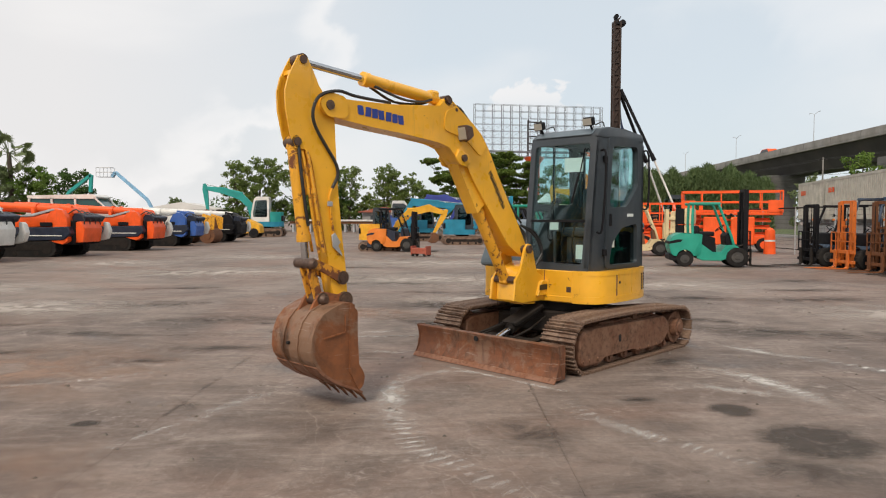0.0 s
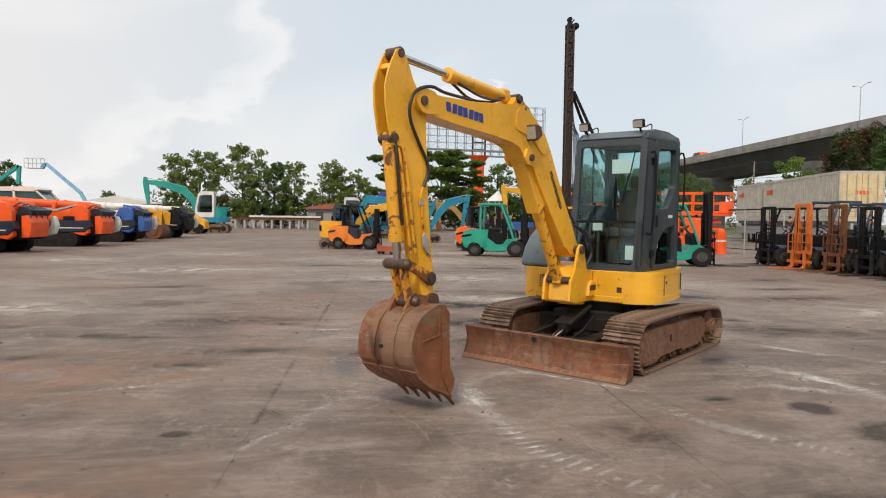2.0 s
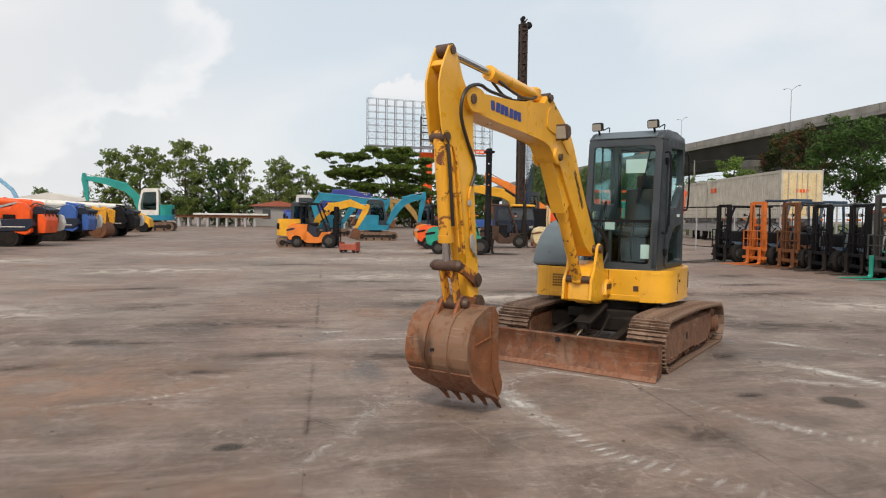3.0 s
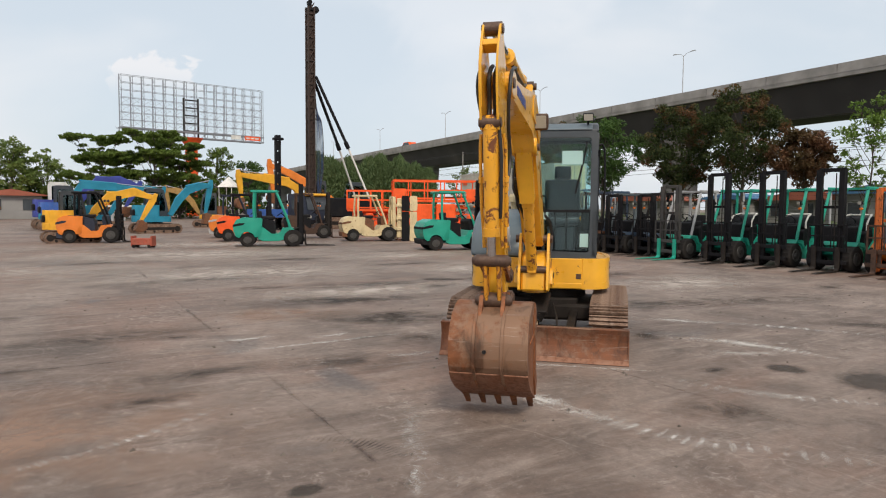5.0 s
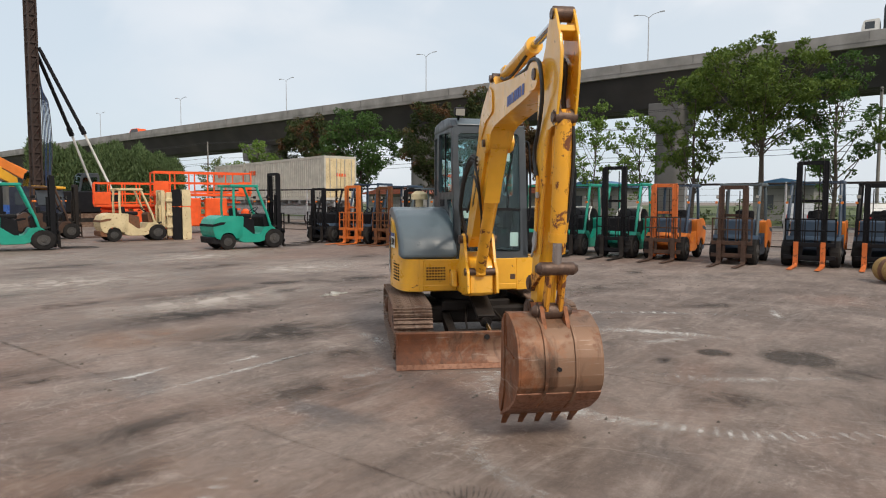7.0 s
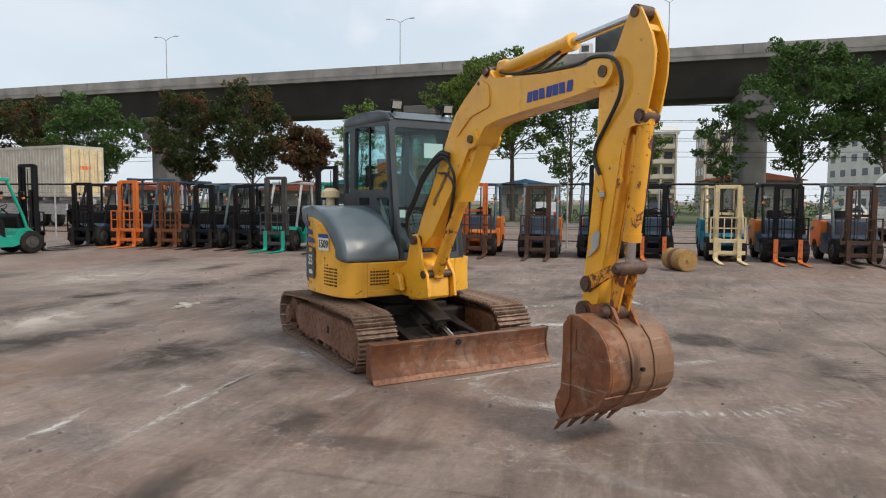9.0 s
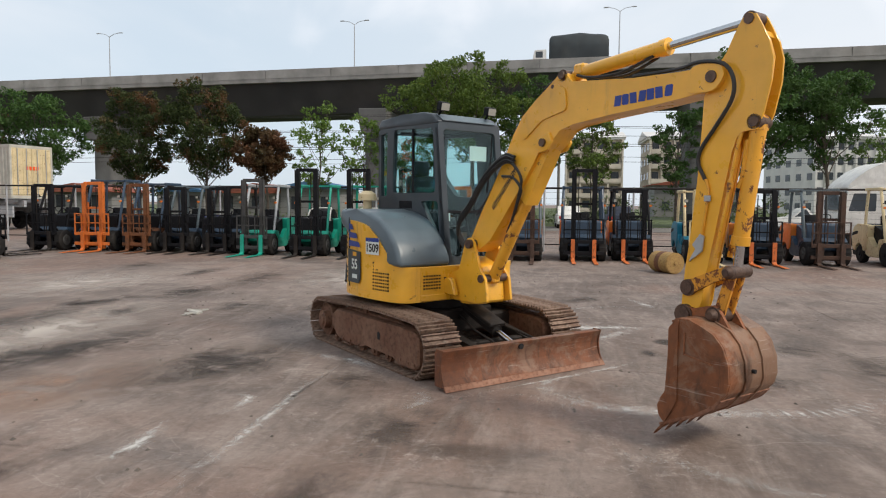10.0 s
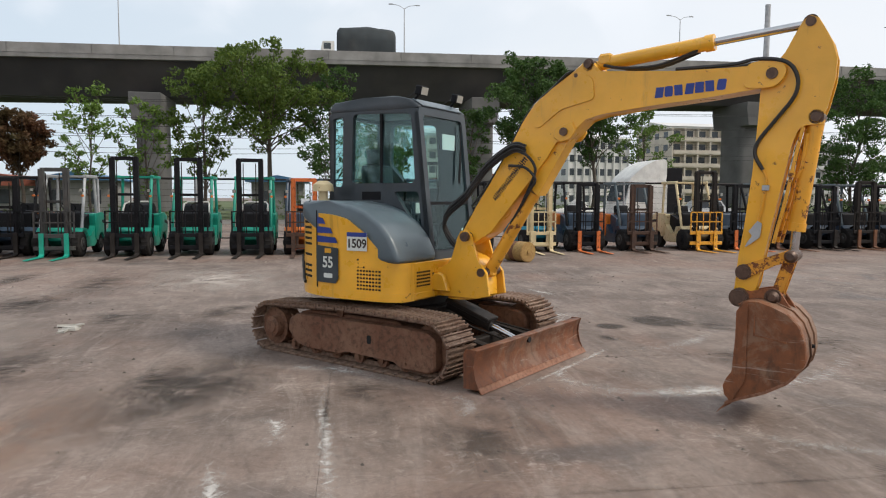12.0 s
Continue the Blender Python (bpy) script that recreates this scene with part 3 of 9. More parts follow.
def words(name, text, size, material, parent, m, label="", thick=0.001):
    """Lettering in the built-in font, as a mesh."""
    cu = bpy.data.curves.new(name, "FONT")
    cu.body, cu.size, cu.extrude, cu.align_x, cu.align_y = text, size, thick, "CENTER", "CENTER"
    cu.offset = size * 0.022
    tmp = new("letters", cu)
    me = bpy.data.meshes.new_from_object(tmp.evaluated_get(bpy.context.evaluated_depsgraph_get()))
    bpy.data.objects.remove(tmp)
    me.materials.clear()
    me.materials.append(material)
    ob = new(name, me)
    ob.parent, ob.matrix_local = parent, m
    if label:
        ob["label"] = label
    return ob


BM = bmesh.new

# ---- ground, road, flyover ----
bm = BM()
R = 2600
vs = [bm.verts.new(v) for v in ((-R, -R, -0.02), (R, -R, -0.02), (R, R, -0.02), (-R, R, -0.02))]
bm.faces.new(vs)
ground = tagged(part("ground", bm, YARD), "stained grey concrete yard ground", "ground", kind="structure")


def strip(name, x0, x1, y0, y1, z, mat, label, cat):
    bm = BM()
    box(bm, x0, x1, y0, y1, -0.3, z)
    return tagged(part(name, bm, mat), label, cat, kind="structure")


strip("road", 36.0, 44.6, -160, 200, 0.02, ASPHALT, "grey asphalt road under the flyover", "road")
strip("far_verge", 44.6, 300.0, -260, 300, 0.06, GRASS, "grassy ground below the flyover", "grass")

FX = 70.0


def fly_z(y):
    """Height of the flyover's parapet top: level in the south, sinking steadily towards the north."""
    return 18.55 - 0.0163 * max(0.0, y + 44)


def build_flyover():
    fly = thing("flyover", Matrix.Identity(4), "long grey concrete road flyover on tall piers", "bridge", kind="structure")
    ys = list(range(-220, 400, 8))
    def sweep(name, prof, mat, label=""):
        bm = BM()
        rings = []
        for y in ys:
            dz, dx = fly_z(y) - 17.8, 0.00012 * max(0, y - 60) ** 2
            rings.append([bm.verts.new((FX + x + dx, y, z + dz)) for x, z in prof])
        n = len(prof)
        for a, b in zip(rings, rings[1:]):
            for k in range(n):
                bm.faces.new((a[k], a[(k + 1) % n], b[(k + 1) % n], b[k]))
        bm.faces.new(rings[0]), bm.faces.new(rings[-1])
        return part(name, bm, mat, fly, label)
    sweep("parapet", [(0, 17.8), (0.25, 17.8), (0.35, 16.8), (-0.05, 16.8)], CONCRETE, "pale weathered concrete parapet")
    sweep("deck", [(-0.02, 16.8), (13.0, 16.8), (13.0, 16.5), (0.0, 16.35)], CONCRETE, "concrete road deck")
    sweep("girder", [(0.5, 16.42), (12.5, 16.45), (10.0, 14.0), (8.5, 12.85), (2.7, 12.85), (1.9, 14.2)], CONCRETE_SHADED, "box girder with the underside's shade in its colour")
    sweep("far_parapet", [(12.75, 17.8), (13.0, 17.8), (13.05, 16.8), (12.65, 16.8)], CONCRETE)
    for y in range(-216, 392, 8):
        bm = BM()
        dz, dx = fly_z(y) - 17.8, 0.00012 * max(0, y - 60) ** 2
        box(bm, FX + dx - 0.06, FX + dx - 0.01, y - 0.02, y + 0.02, 16.82 + dz, 17.78 + dz)
        if -120 < y < 200:
            part("parapet_joint", bm, PIER, fly)
        else:
            bm.free()
    for k, y in enumerate((-185, -150, -114.5, -79.2, -43.9, -9.5, 26.8, 61.7, 97, 132, 167, 202, 237, 272)):
        bm = BM()
        dz, dx = fly_z(y) - 17.8, 0.00012 * max(0, y - 60) ** 2
        x = FX - 4.6 + dx + 4.0
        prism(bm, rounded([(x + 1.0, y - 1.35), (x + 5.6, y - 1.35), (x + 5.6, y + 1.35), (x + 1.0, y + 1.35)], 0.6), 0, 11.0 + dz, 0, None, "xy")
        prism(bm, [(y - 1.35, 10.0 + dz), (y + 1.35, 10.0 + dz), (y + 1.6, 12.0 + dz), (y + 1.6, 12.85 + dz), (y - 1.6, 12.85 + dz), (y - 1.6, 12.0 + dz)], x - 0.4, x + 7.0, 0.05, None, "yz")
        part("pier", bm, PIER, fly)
    for y in (-103, -70, -37.3, -1.15, 31.1, 64.7, 95.7, 128, 161, 194):
        bm = BM()
        z = fly_z(y)
        dx = 0.00012 * max(0, y - 60) ** 2
        x = FX + 6.5 + dx
        tube(bm, [(x, y, z - 1.2), (x, y, z + 3), (x, y, z + 6.6)], 0.08, 8, 0, 0.05)
        for s in (-1, 1):
            tube(bm, [(x, y, z + 6.5), (x + 0.1, y + s * 0.6, z + 6.9), (x + 0.1, y + s * 1.5, z + 7.05)], 0.035, 6, 3)
            box(bm, x, x + 0.2, y + s * 1.6 - 0.28, y + s * 1.6 + 0.28, z + 7.0, z + 7.1, 0.02)
        lamp = tagged(part("street_lamp", bm, GREYSTEEL), "tall galvanised twin-arm street lamp on the flyover", "street lamp", "flyover lamps")
build_flyover()

# ---- the yellow mini excavator ----
EXC_AT, HOUSE_TURN = (1.529, 8.124, 0.0), 226.0
exc = thing("mini_excavator", pose(*EXC_AT, 0, 0, HOUSE_TURN), "yellow mini excavator with charcoal cab, rusty bucket, blade and steel tracks", "excavator")
UM = pose(0, 0, 0, 0, 0, -3.3)
BMX = Matrix.Translation((0.935, -0.122, 0)) @ pose(0, 0, 0, 0, 0, -2.7)


def track_path(n):
    """n evenly spaced places (x, z, angle) round the crawler's loop."""
    pts = []
    for a in np.linspace(-90, 90, 14):
        pts.append((1.03 + 0.255 * math.cos(radians(a)), 0.272 + 0.255 * math.sin(radians(a))))
    for t in np.linspace(0.06, 0.94, 16):
        pts.append((1.03 - 2.09 * t, 0.527 - 0.047 * t + 0.03 * math.sin(math.pi * t)))
    for a in np.linspace(90, 270, 14):
        pts.append((-1.06 + 0.23 * math.cos(radians(a)), 0.247 + 0.23 * math.sin(radians(a))))
    for t in np.linspace(0.03, 0.97, 16):
        pts.append((-1.06 + 2.09 * t, 0.017))
    q = np.array(pts + [pts[0]])
    s = np.concatenate([[0], np.cumsum(np.hypot(*np.diff(q, axis=0).T))])
    out = []
    for k in range(n):
        d = s[-1] * k / n
        x, z = np.interp(d, s, q[:, 0]), np.interp(d, s, q[:, 1])
        x2, z2 = np.interp((d + 0.03) % s[-1], s, q[:, 0]), np.interp((d + 0.03) % s[-1], s, q[:, 1])
        out.append((x, z, math.degrees(math.atan2(z2 - z, x2 - x))))
    return out, s[-1]


def build_undercarriage():
    places, length = track_path(44)
    pitch = length / 44
    shoe = BM()
    box(shoe, -pitch * 0.455, pitch * 0.455, -0.2, 0.2, -0.010, 0.006)
    for x in (-0.42, -0.06, 0.3):
        prism(shoe, [(pitch * x - 0.004, -0.012), (pitch * x + 0.018, -0.012), (pitch * x + 0.013, -0.034), (pitch * x + 0.002, -0.034)], -0.2, 0.2)
    for y in (-0.05, 0.05):
        box(shoe, -pitch * 0.5, pitch * 0.5, y - 0.018, y + 0.018, 0.006, 0.05)
    first = None
    for side, y in (("left", 0.765), ("right", -0.785)):
        bm = BM()
        s = 1 if y > 0 else -1
        prism(bm, [(-0.70, 0.16), (-0.78, 0.24), (-0.76, 0.36), (-0.64, 0.43), (0.80, 0.44), (1.02, 0.43), (1.12, 0.38), (1.13, 0.12), (1.05, 0.065), (0.74, 0.065), (0.66, 0.14), (0.05, 0.15), (-0.02, 0.085), (-0.52, 0.085), (-0.60, 0.14)],
              y - 0.16, y + 0.16, 0.018, UM)
        prism(bm, [(-0.70, 0.42), (0.70, 0.43), (0.60, 0.47), (-0.55, 0.46)], y - 0.06, y + 0.06, 0.01, UM)
        track = part("track", bm, FRAME, exc, "rusty crawler track with triple-grouser steel shoes")
        bm = BM()
        cyl(bm, (-1.04, y - 0.10, 0.247), (-1.04, y + 0.10, 0.247), 0.19, seg=22, m=UM)
        cyl(bm, (-1.01, y + s * 0.02, 0.25), (-1.01, y + s * 0.175, 0.25), 0.115, 0.105, 18, UM)
        cyl(bm, (-1.01, y + s * 0.17, 0.25), (-1.01, y + s * 0.19, 0.25), 0.07, 0.06, 14, UM)
        for k in range(11):
            a = math.tau * k / 11
            box(bm, 0.17, 0.215, -0.02, 0.02, -0.022, 0.022, m=UM @ Matrix.Translation((-1.04, y, 0.247)) @ Matrix.Rotation(a, 4, "Y"))
        part("sprocket", bm, FRAME, track)
        bm = BM()
        cyl(bm, (1.02, y - 0.05, 0.272), (1.02, y + 0.05, 0.272), 0.215, seg=24, m=UM)
        cyl(bm, (1.02, y - 0.09, 0.272), (1.02, y + 0.09, 0.272), 0.07, seg=14, m=UM)
        part("idler", bm, FRAME, track)
        for x in (-0.72, -0.42, -0.12, 0.18, 0.48, 0.76):
            bm = BM()
            cyl(bm, (x, y - 0.11, 0.095), (x, y + 0.11, 0.095), 0.062, seg=14, m=UM)
            cyl(bm, (x, y - 0.135, 0.095), (x, y + 0.135, 0.095), 0.03, seg=10, m=UM)
            part("roller", bm, FRAME, track)
        bm = BM()
        prism(bm, rounded([(0.335, 0.245), (0.385, 0.245), (0.385, 0.325), (0.335, 0.325)], 0.022), y + s * 0.150, y + s * 0.164, 0, UM)
        part("access_hole", bm, DARK, track)
        for x in (0.80, 0.95, 1.06, -0.08, -0.28, -0.46):
            bm = BM()
            cyl(bm, (x, y + s * 0.155, 0.125 if x > 0 else 0.12), (x, y + s * 0.172, 0.125 if x > 0 else 0.12), 0.016, 0.013, 8, UM)
            part("frame_bolt", bm, FRAME, track)
        bm = BM()
        cyl(bm, (-0.1, y - 0.08, 0.475), (-0.1, y + 0.08, 0.475), 0.045, seg=12, m=UM)
        part("carrier_roller", bm, FRAME, track)
        for x, z, a in places:
            m = UM @ Matrix.Translation((x, y, z)) @ Matrix.Rotation(-radians(a), 4, "Y")
            if first is None:
                first = part("track_shoe", shoe, TRACK, track, m=m)
            else:
                o = new("track_shoe", first.data)
                o.parent, o.matrix_local = track, m
    bm = BM()
    box(bm, -0.55, 0.55, -0.66, 0.66, 0.26, 0.45, 0.03, UM)
    prism(bm, [(-0.62, -0.4), (0.62, -0.4), (0.5, 0.4), (-0.5, 0.4)], 0.40, 0.52, 0.02, UM, "xy")
    cyl(bm, (0, 0, 0.5), (0, 0, 0.66), 0.47, 0.45, 30, UM)
    part("center_frame", bm, DARKSTEEL, exc)
    bm = BM()
    for y in (-0.36, 0.36):
        prism(bm, [(0.40, 0.33), (0.46, 0.41), (1.40, 0.24), (1.50, 0.21), (1.50, 0.09), (1.38, 0.12)], y - 0.045, y + 0.045, 0.01, UM)
    box(bm, 1.02, 1.12, -0.36, 0.36, 0.19, 0.28, 0.01, UM)
    part("blade_arm", bm, DARKSTEEL, exc)
    bm = BM()
    cyl(bm, (0.60, 0, 0.53), (1.10, 0, 0.36), 0.062, seg=16, m=UM)
    prism(bm, [(0.62, 0.60), (1.12, 0.44), (1.10, 0.40), (0.60, 0.56)], -0.10, 0.10, 0.008, UM)
    part("blade_cylinder", bm, DARKSTEEL, exc)
    bm = BM()
    cyl(bm, (1.10, 0, 0.36), (1.42, 0, 0.25), 0.032, seg=12, m=UM)
    part("blade_rod", bm, CHROME, exc)
    bm = BM()
    for y in (-0.075, 0.075):
        prism(bm, [(1.34, 0.17), (1.40, 0.31), (1.46, 0.31), (1.50, 0.12)], y - 0.012, y + 0.012, 0, UM)
    for y0, y1 in ((0.25, 0.55), (-0.25, -0.55)):
        tube(bm, [(0.62, y0 * 0.5, 0.46), (1.0, y0 * 0.8, 0.37), (1.45, y0, 0.30)], 0.012, 6, 0, m=UM)
    part("blade_bracket", bm, DARKSTEEL, exc)
    bm = BM()
    prism(bm, [(1.470, 0.045), (1.462, 0.18), (1.466, 0.315), (1.485, 0.350), (1.545, 0.358), (1.575, 0.350), (1.550, 0.29), (1.538, 0.23), (1.542, 0.16), (1.565, 0.10), (1.60, 0.05), (1.60, 0.03)], -0.965, 0.965, 0.004, UM)
    for y in (-0.978, 0.966):
        prism(bm, [(1.455, 0.03), (1.452, 0.32), (1.475, 0.358), (1.58, 0.358), (1.56, 0.29), (1.550, 0.22), (1.572, 0.11), (1.615, 0.03)], y, y + 0.012, 0, UM)
    blade = part("dozer_blade", bm, BLADE, exc, "rusty brown steel dozer blade resting on the concrete")
    bm = BM()
    prism(bm, [(1.595, 0.048), (1.608, 0.051), (1.642, 0.006), (1.622, 0.0)], -0.98, 0.98, 0.002, UM)
    part("cutting_edge", bm, BLADE_EDGE, blade, "worn brown cutting edge")
    bm = BM()
    cyl(bm, (1.49, -0.08, 0.300), (1.568, -0.08, 0.300), 0.028, seg=14, m=UM)
    part("blade_eye", bm, DARK, blade)


PLAN = smooth_path([(0.60, -0.66, 0), (0.575, -0.80, 0), (0.45, -0.885, 0), (0.2, -0.925, 0), (-0.1, -0.935, 0), (-0.4, -0.90, 0), (-0.66, -0.79, 0), (-0.86, -0.61, 0), (-0.99, -0.38, 0), (-1.045, -0.10, 0),
                    (-1.01, 0.20, 0), (-0.90, 0.45, 0), (-0.72, 0.63, 0), (-0.45, 0.72, 0), (-0.1, 0.745, 0), (0.25, 0.735, 0), (0.45, 0.69, 0), (0.56, 0.58, 0), (0.60, 0.42, 0)], 5)
PLAN = [(p.x, p.y) for p in PLAN]


def stretch_of(lo, hi):
    return PLAN[lo:hi + 1]


def build_house():
    bm = BM()
    inner = [(x * 0.97, (y + 0.095) * 0.97 - 0.095) for x, y in PLAN]
    prism(bm, inner, 0.66, 0.78, 0, None, "xy")
    part("turntable", bm, DARKSTEEL, exc)
    # lower belt all round, with a rolled bottom rail
    bm = BM()
    ribbon(bm, PLAN, 0.70, [0.992] * len(PLAN), 0.05, (-0.2, -0.1))
    box(bm, 0.555, 0.60, -0.66, 0.42, 0.70, 0.992, 0.008)
    skirt = part("skirt", bm, YELLOW, exc, "yellow lower body skirt")
    bm = BM()
    out = [(x * 1.006, (y + 0.095) * 1.006 - 0.095) for x, y in PLAN]
    ribbon(bm, out, 0.635, [0.712] * len(PLAN), 0.10, (-0.2, -0.1))
    box(bm, 0.50, 0.606, -0.665, 0.425, 0.635, 0.712, 0.012)
    part("bottom_rail", bm, YELLOW, skirt)
    bm = BM()
    ribbon(bm, [(x * 1.005, (y + 0.095) * 1.005 - 0.095) for x, y in PLAN], 0.945, [0.994] * len(PLAN), 0.055, (-0.2, -0.1))
    part("top_rail", bm, YELLOW, skirt)
    bm = BM()
    prism(bm, [(x * 0.985, (y + 0.095) * 0.985 - 0.095) for x, y in PLAN], 0.955, 0.984, 0, None, "xy")
    part("deck", bm, YELLOW, skirt)
    bm = BM()
    for u in (74,):
        x, y = PLAN[u]
        n = Vector((x + 0.2, y + 0.1)).normalized()
        cyl(bm, (x - n.x * 0.02, y - n.y * 0.02, 0.71), (x - n.x * 0.02 + 0.0001, y - n.y * 0.02, 0.946), 0.0235, seg=6)
    box(bm, 0.598, 0.6035, 0.055, 0.063, 0.72, 0.99)
    part("panel_gap", bm, FRAME, skirt)
    bm = BM()
    box(bm, 0.598, 0.606, 0.345, 0.405, 0.755, 0.815, 0.004)
    part("latch", bm, PIN, skirt)
    bm = BM()
    x, y = PLAN[73]
    cyl(bm, (x, y - 0.02, 0.86), (x + 0.001, y + 0.006, 0.86), 0.016, seg=12)
    part("keyhole", bm, DARK, skirt)
    bm = BM()
    box(bm, 0.598, 0.604, -0.045, 0.03, 0.79, 0.845)
    part("skirt_decal", bm, BLACK_INK, skirt)
    for u in (62, 64):
        bm = BM()
        for k in range(6):
            x, y = PLAN[u]
            n = Vector((x + 0.2, y + 0.1)).normalized()
            box(bm, -0.026, 0.026, -0.006, 0.006, -0.011, 0.011, m=Matrix.Translation((x, y, 0.745 + k * 0.034)) @ Matrix.Rotation(math.atan2(n.y, n.x) + math.pi / 2, 4, "Z"))
        part("skirt_vent", bm, DARK, skirt)
    # right side panel, under the arched hood
    curve = [(0.60, 0.995), (0.56, 0.995), (0.47, 1.03), (0.36, 1.13), (0.21, 1.275), (0.0, 1.40), (-0.2, 1.435), (-0.38, 1.445), (-0.66, 1.46), (-1.1, 1.46)]
    cx, cz = [c[0] for c in reversed(curve)], [c[1] for c in reversed(curve)]
    sp = stretch_of(2, 25)
    bm = BM()
    ribbon(bm, sp, 0.97, [float(np.interp(x, cx, cz)) for x, y in sp], 0.06, (-0.2, -0.1))
    side = part("side_panel", bm, YELLOW, exc, "yellow engine side panel with punched vents and stickers")
    cw = stretch_of(25, 58)
    bm = BM()
    tops = [1.53 - 0.11 * max(0, (i - 22) / (len(cw) - 23)) for i in range(len(cw))]
    ribbon(bm, cw, 0.97, tops, 0.16, (-0.2, -0.1))
    prism(bm, [(x * 0.985, (y + 0.1) * 0.985 - 0.1) for x, y in cw] + [(-0.60, 0.55), (-0.45, -0.3), (-0.40, -0.80)], 1.40, 1.47, 0.01, None, "xy")
    cwt = part("counterweight", bm, YELLOW, exc, "rounded yellow counterweight with louvred vents")
    bm = BM()
    x, y = PLAN[25]
    box(bm, -0.006, 0.006, -0.004, 0.03, 0.72, 1.47, m=Matrix.Translation((x * 1.004, y * 1.004, 0)) @ Matrix.Rotation(radians(28), 4, "Z"))
    part("seam", bm, DARK, cwt)
    # near-black strips stand in for the shade between the yellow louvre blades
    for k in range(11):
        if k == 5:
            continue
        bm = BM()
        arc = [(x * 1.0015, (y + 0.1) * 1.0015 - 0.1) for x, y in stretch_of(27, 31)]
        ribbon(bm, arc, 0.80 + k * 0.054, [0.824 + k * 0.054] * 5, 0.02, (-0.2, -0.1))
        part("louvre_shade", bm, DARK, cwt)
    bm = BM()
    tube(bm, [(x * 1.012, (y + 0.1) * 1.012 - 0.1, z) for (x, y), z in zip(stretch_of(30, 33), (0.74, 0.76, 0.9, 1.0))], 0.018, 8)
    part("bumper_strip", bm, HOSE, cwt)
    # grey arched hood
    bm = BM()
    prof = [(0.60, 0.995), (0.575, 1.09), (0.50, 1.23), (0.38, 1.36), (0.20, 1.47), (0.0, 1.535), (-0.25, 1.565), (-0.62, 1.565), (-0.62, 1.40), (0.0, 0.995)]
    prism(bm, prof, -0.905, -0.26, 0.05, None, "xz", 3)
    hood = part("hood", bm, SLATE, exc, "slate grey arched engine hood")
    bm = BM()
    prism(bm, [(-0.60, -0.84), (-0.30, -0.905), (-0.30, -0.26), (-0.86, -0.26), (-0.84, -0.6)], 1.52, 1.558, 0.015, None, "xy")
    box(bm, -0.93, -0.60, -0.26, 0.55, 1.44, 1.54, 0.03)
    part("rear_cover", bm, SLATE, hood)
    # punched vents
    bm = BM()
    for i in range(8):
        for j in range(10):
            x = 0.145 + i * 0.034
            z = 0.745 + j * 0.034
            if x > 0.145 + (10.4 - j) * 0.034 * 1.35 - 0.10 and j > 5:
                continue
            k = min(range(5, 22), key=lambda q: abs(PLAN[q][0] - x))
            box(bm, x - 0.010, x + 0.010, PLAN[k][1] - 0.004, PLAN[k][1] + 0.02, z - 0.008, z + 0.008)
    part("side_vent", bm, DARK, side)
    bm = BM()
    for i in range(7):
        for j in range(5):
            box(bm, 0.585, 0.606, -0.62 + i * 0.032, -0.60 + i * 0.032, 0.76 + j * 0.032, 0.776 + j * 0.032)
    part("front_vent", bm, DARK, skirt)
    bm = BM()
    box(bm, 0.598, 0.606, -0.36, -0.335, 0.84, 0.875)
    part("keyhole", bm, DARK, skirt)
    # stickers on the side: blue stripes, model badge, stock number
    def on_side(x, z, off=0.004):
        k = min(range(4, 30), key=lambda q: abs(PLAN[q][0] - x))
        px, py = PLAN[k]
        a, b = Vector(PLAN[k - 1]), Vector(PLAN[k + 1])
        d = (a - b).normalized()
        n = Vector((d.y, -d.x))
        return Matrix.Translation((px + n.x * off, py + n.y * off, z)) @ Matrix(((d.x, 0, n.x, 0), (d.y, 0, n.y, 0), (0, 1, 0, 0), (0, 0, 0, 1)))
    for z, w in ((1.285, 0.23), (1.195, 0.30), (1.375, 0.12)):
        bm = BM()
        prism(bm, [(-0.10, -0.032), (w - 0.10, -0.032), (w - 0.135, 0.02), (-0.10, 0.032)], -0.001, 0.002, 0, None, "xy")
        part("blue_stripe", bm, BLUE_INK, side, "", on_side(-0.27, z, 0.008))
    bm = BM()
    prism(bm, [(-0.17, -0.19), (0.10, -0.19), (0.14, -0.14), (0.14, 0.15), (-0.17, 0.17)], -0.001, 0.002, 0, None, "xy")
    part("badge", bm, SLATE_DARK, side, "dark slate model badge", on_side(-0.25, 0.965, 0.010))
    words("badge_number", "55", 0.15, PAPER, side, on_side(-0.24, 0.97, 0.017))
    for z, w in ((1.085, 0.09), (0.845, 0.12)):
        bm = BM()
        box(bm, -w / 2, w / 2, -0.022, 0.022, 0, 0.002)
        part("badge_bar", bm, LEMON if z > 1 else PAPER, side, "", on_side(-0.25, z, 0.013))
    bm = BM()
    box(bm, -0.115, 0.115, -0.085, 0.085, 0, 0.003)
    part("number_label", bm, PAPER, side, "white stock label reading 1509", on_side(0.12, 1.185, 0.012))
    bm = BM()
    box(bm, -0.115, 0.115, 0.045, 0.085, 0.003, 0.004)
    part("label_strip", bm, BLUE_INK, side, "", on_side(0.12, 1.187, 0.0125))
    words("label_number", "1509", 0.115, BLACK_INK, side, on_side(0.12, 1.165, 0.018))
    # air cleaner cap behind the cab
    bm = BM()
    cyl(bm, (-0.70, -0.50, 1.52), (-0.70, -0.50, 1.68), 0.05, seg=14)
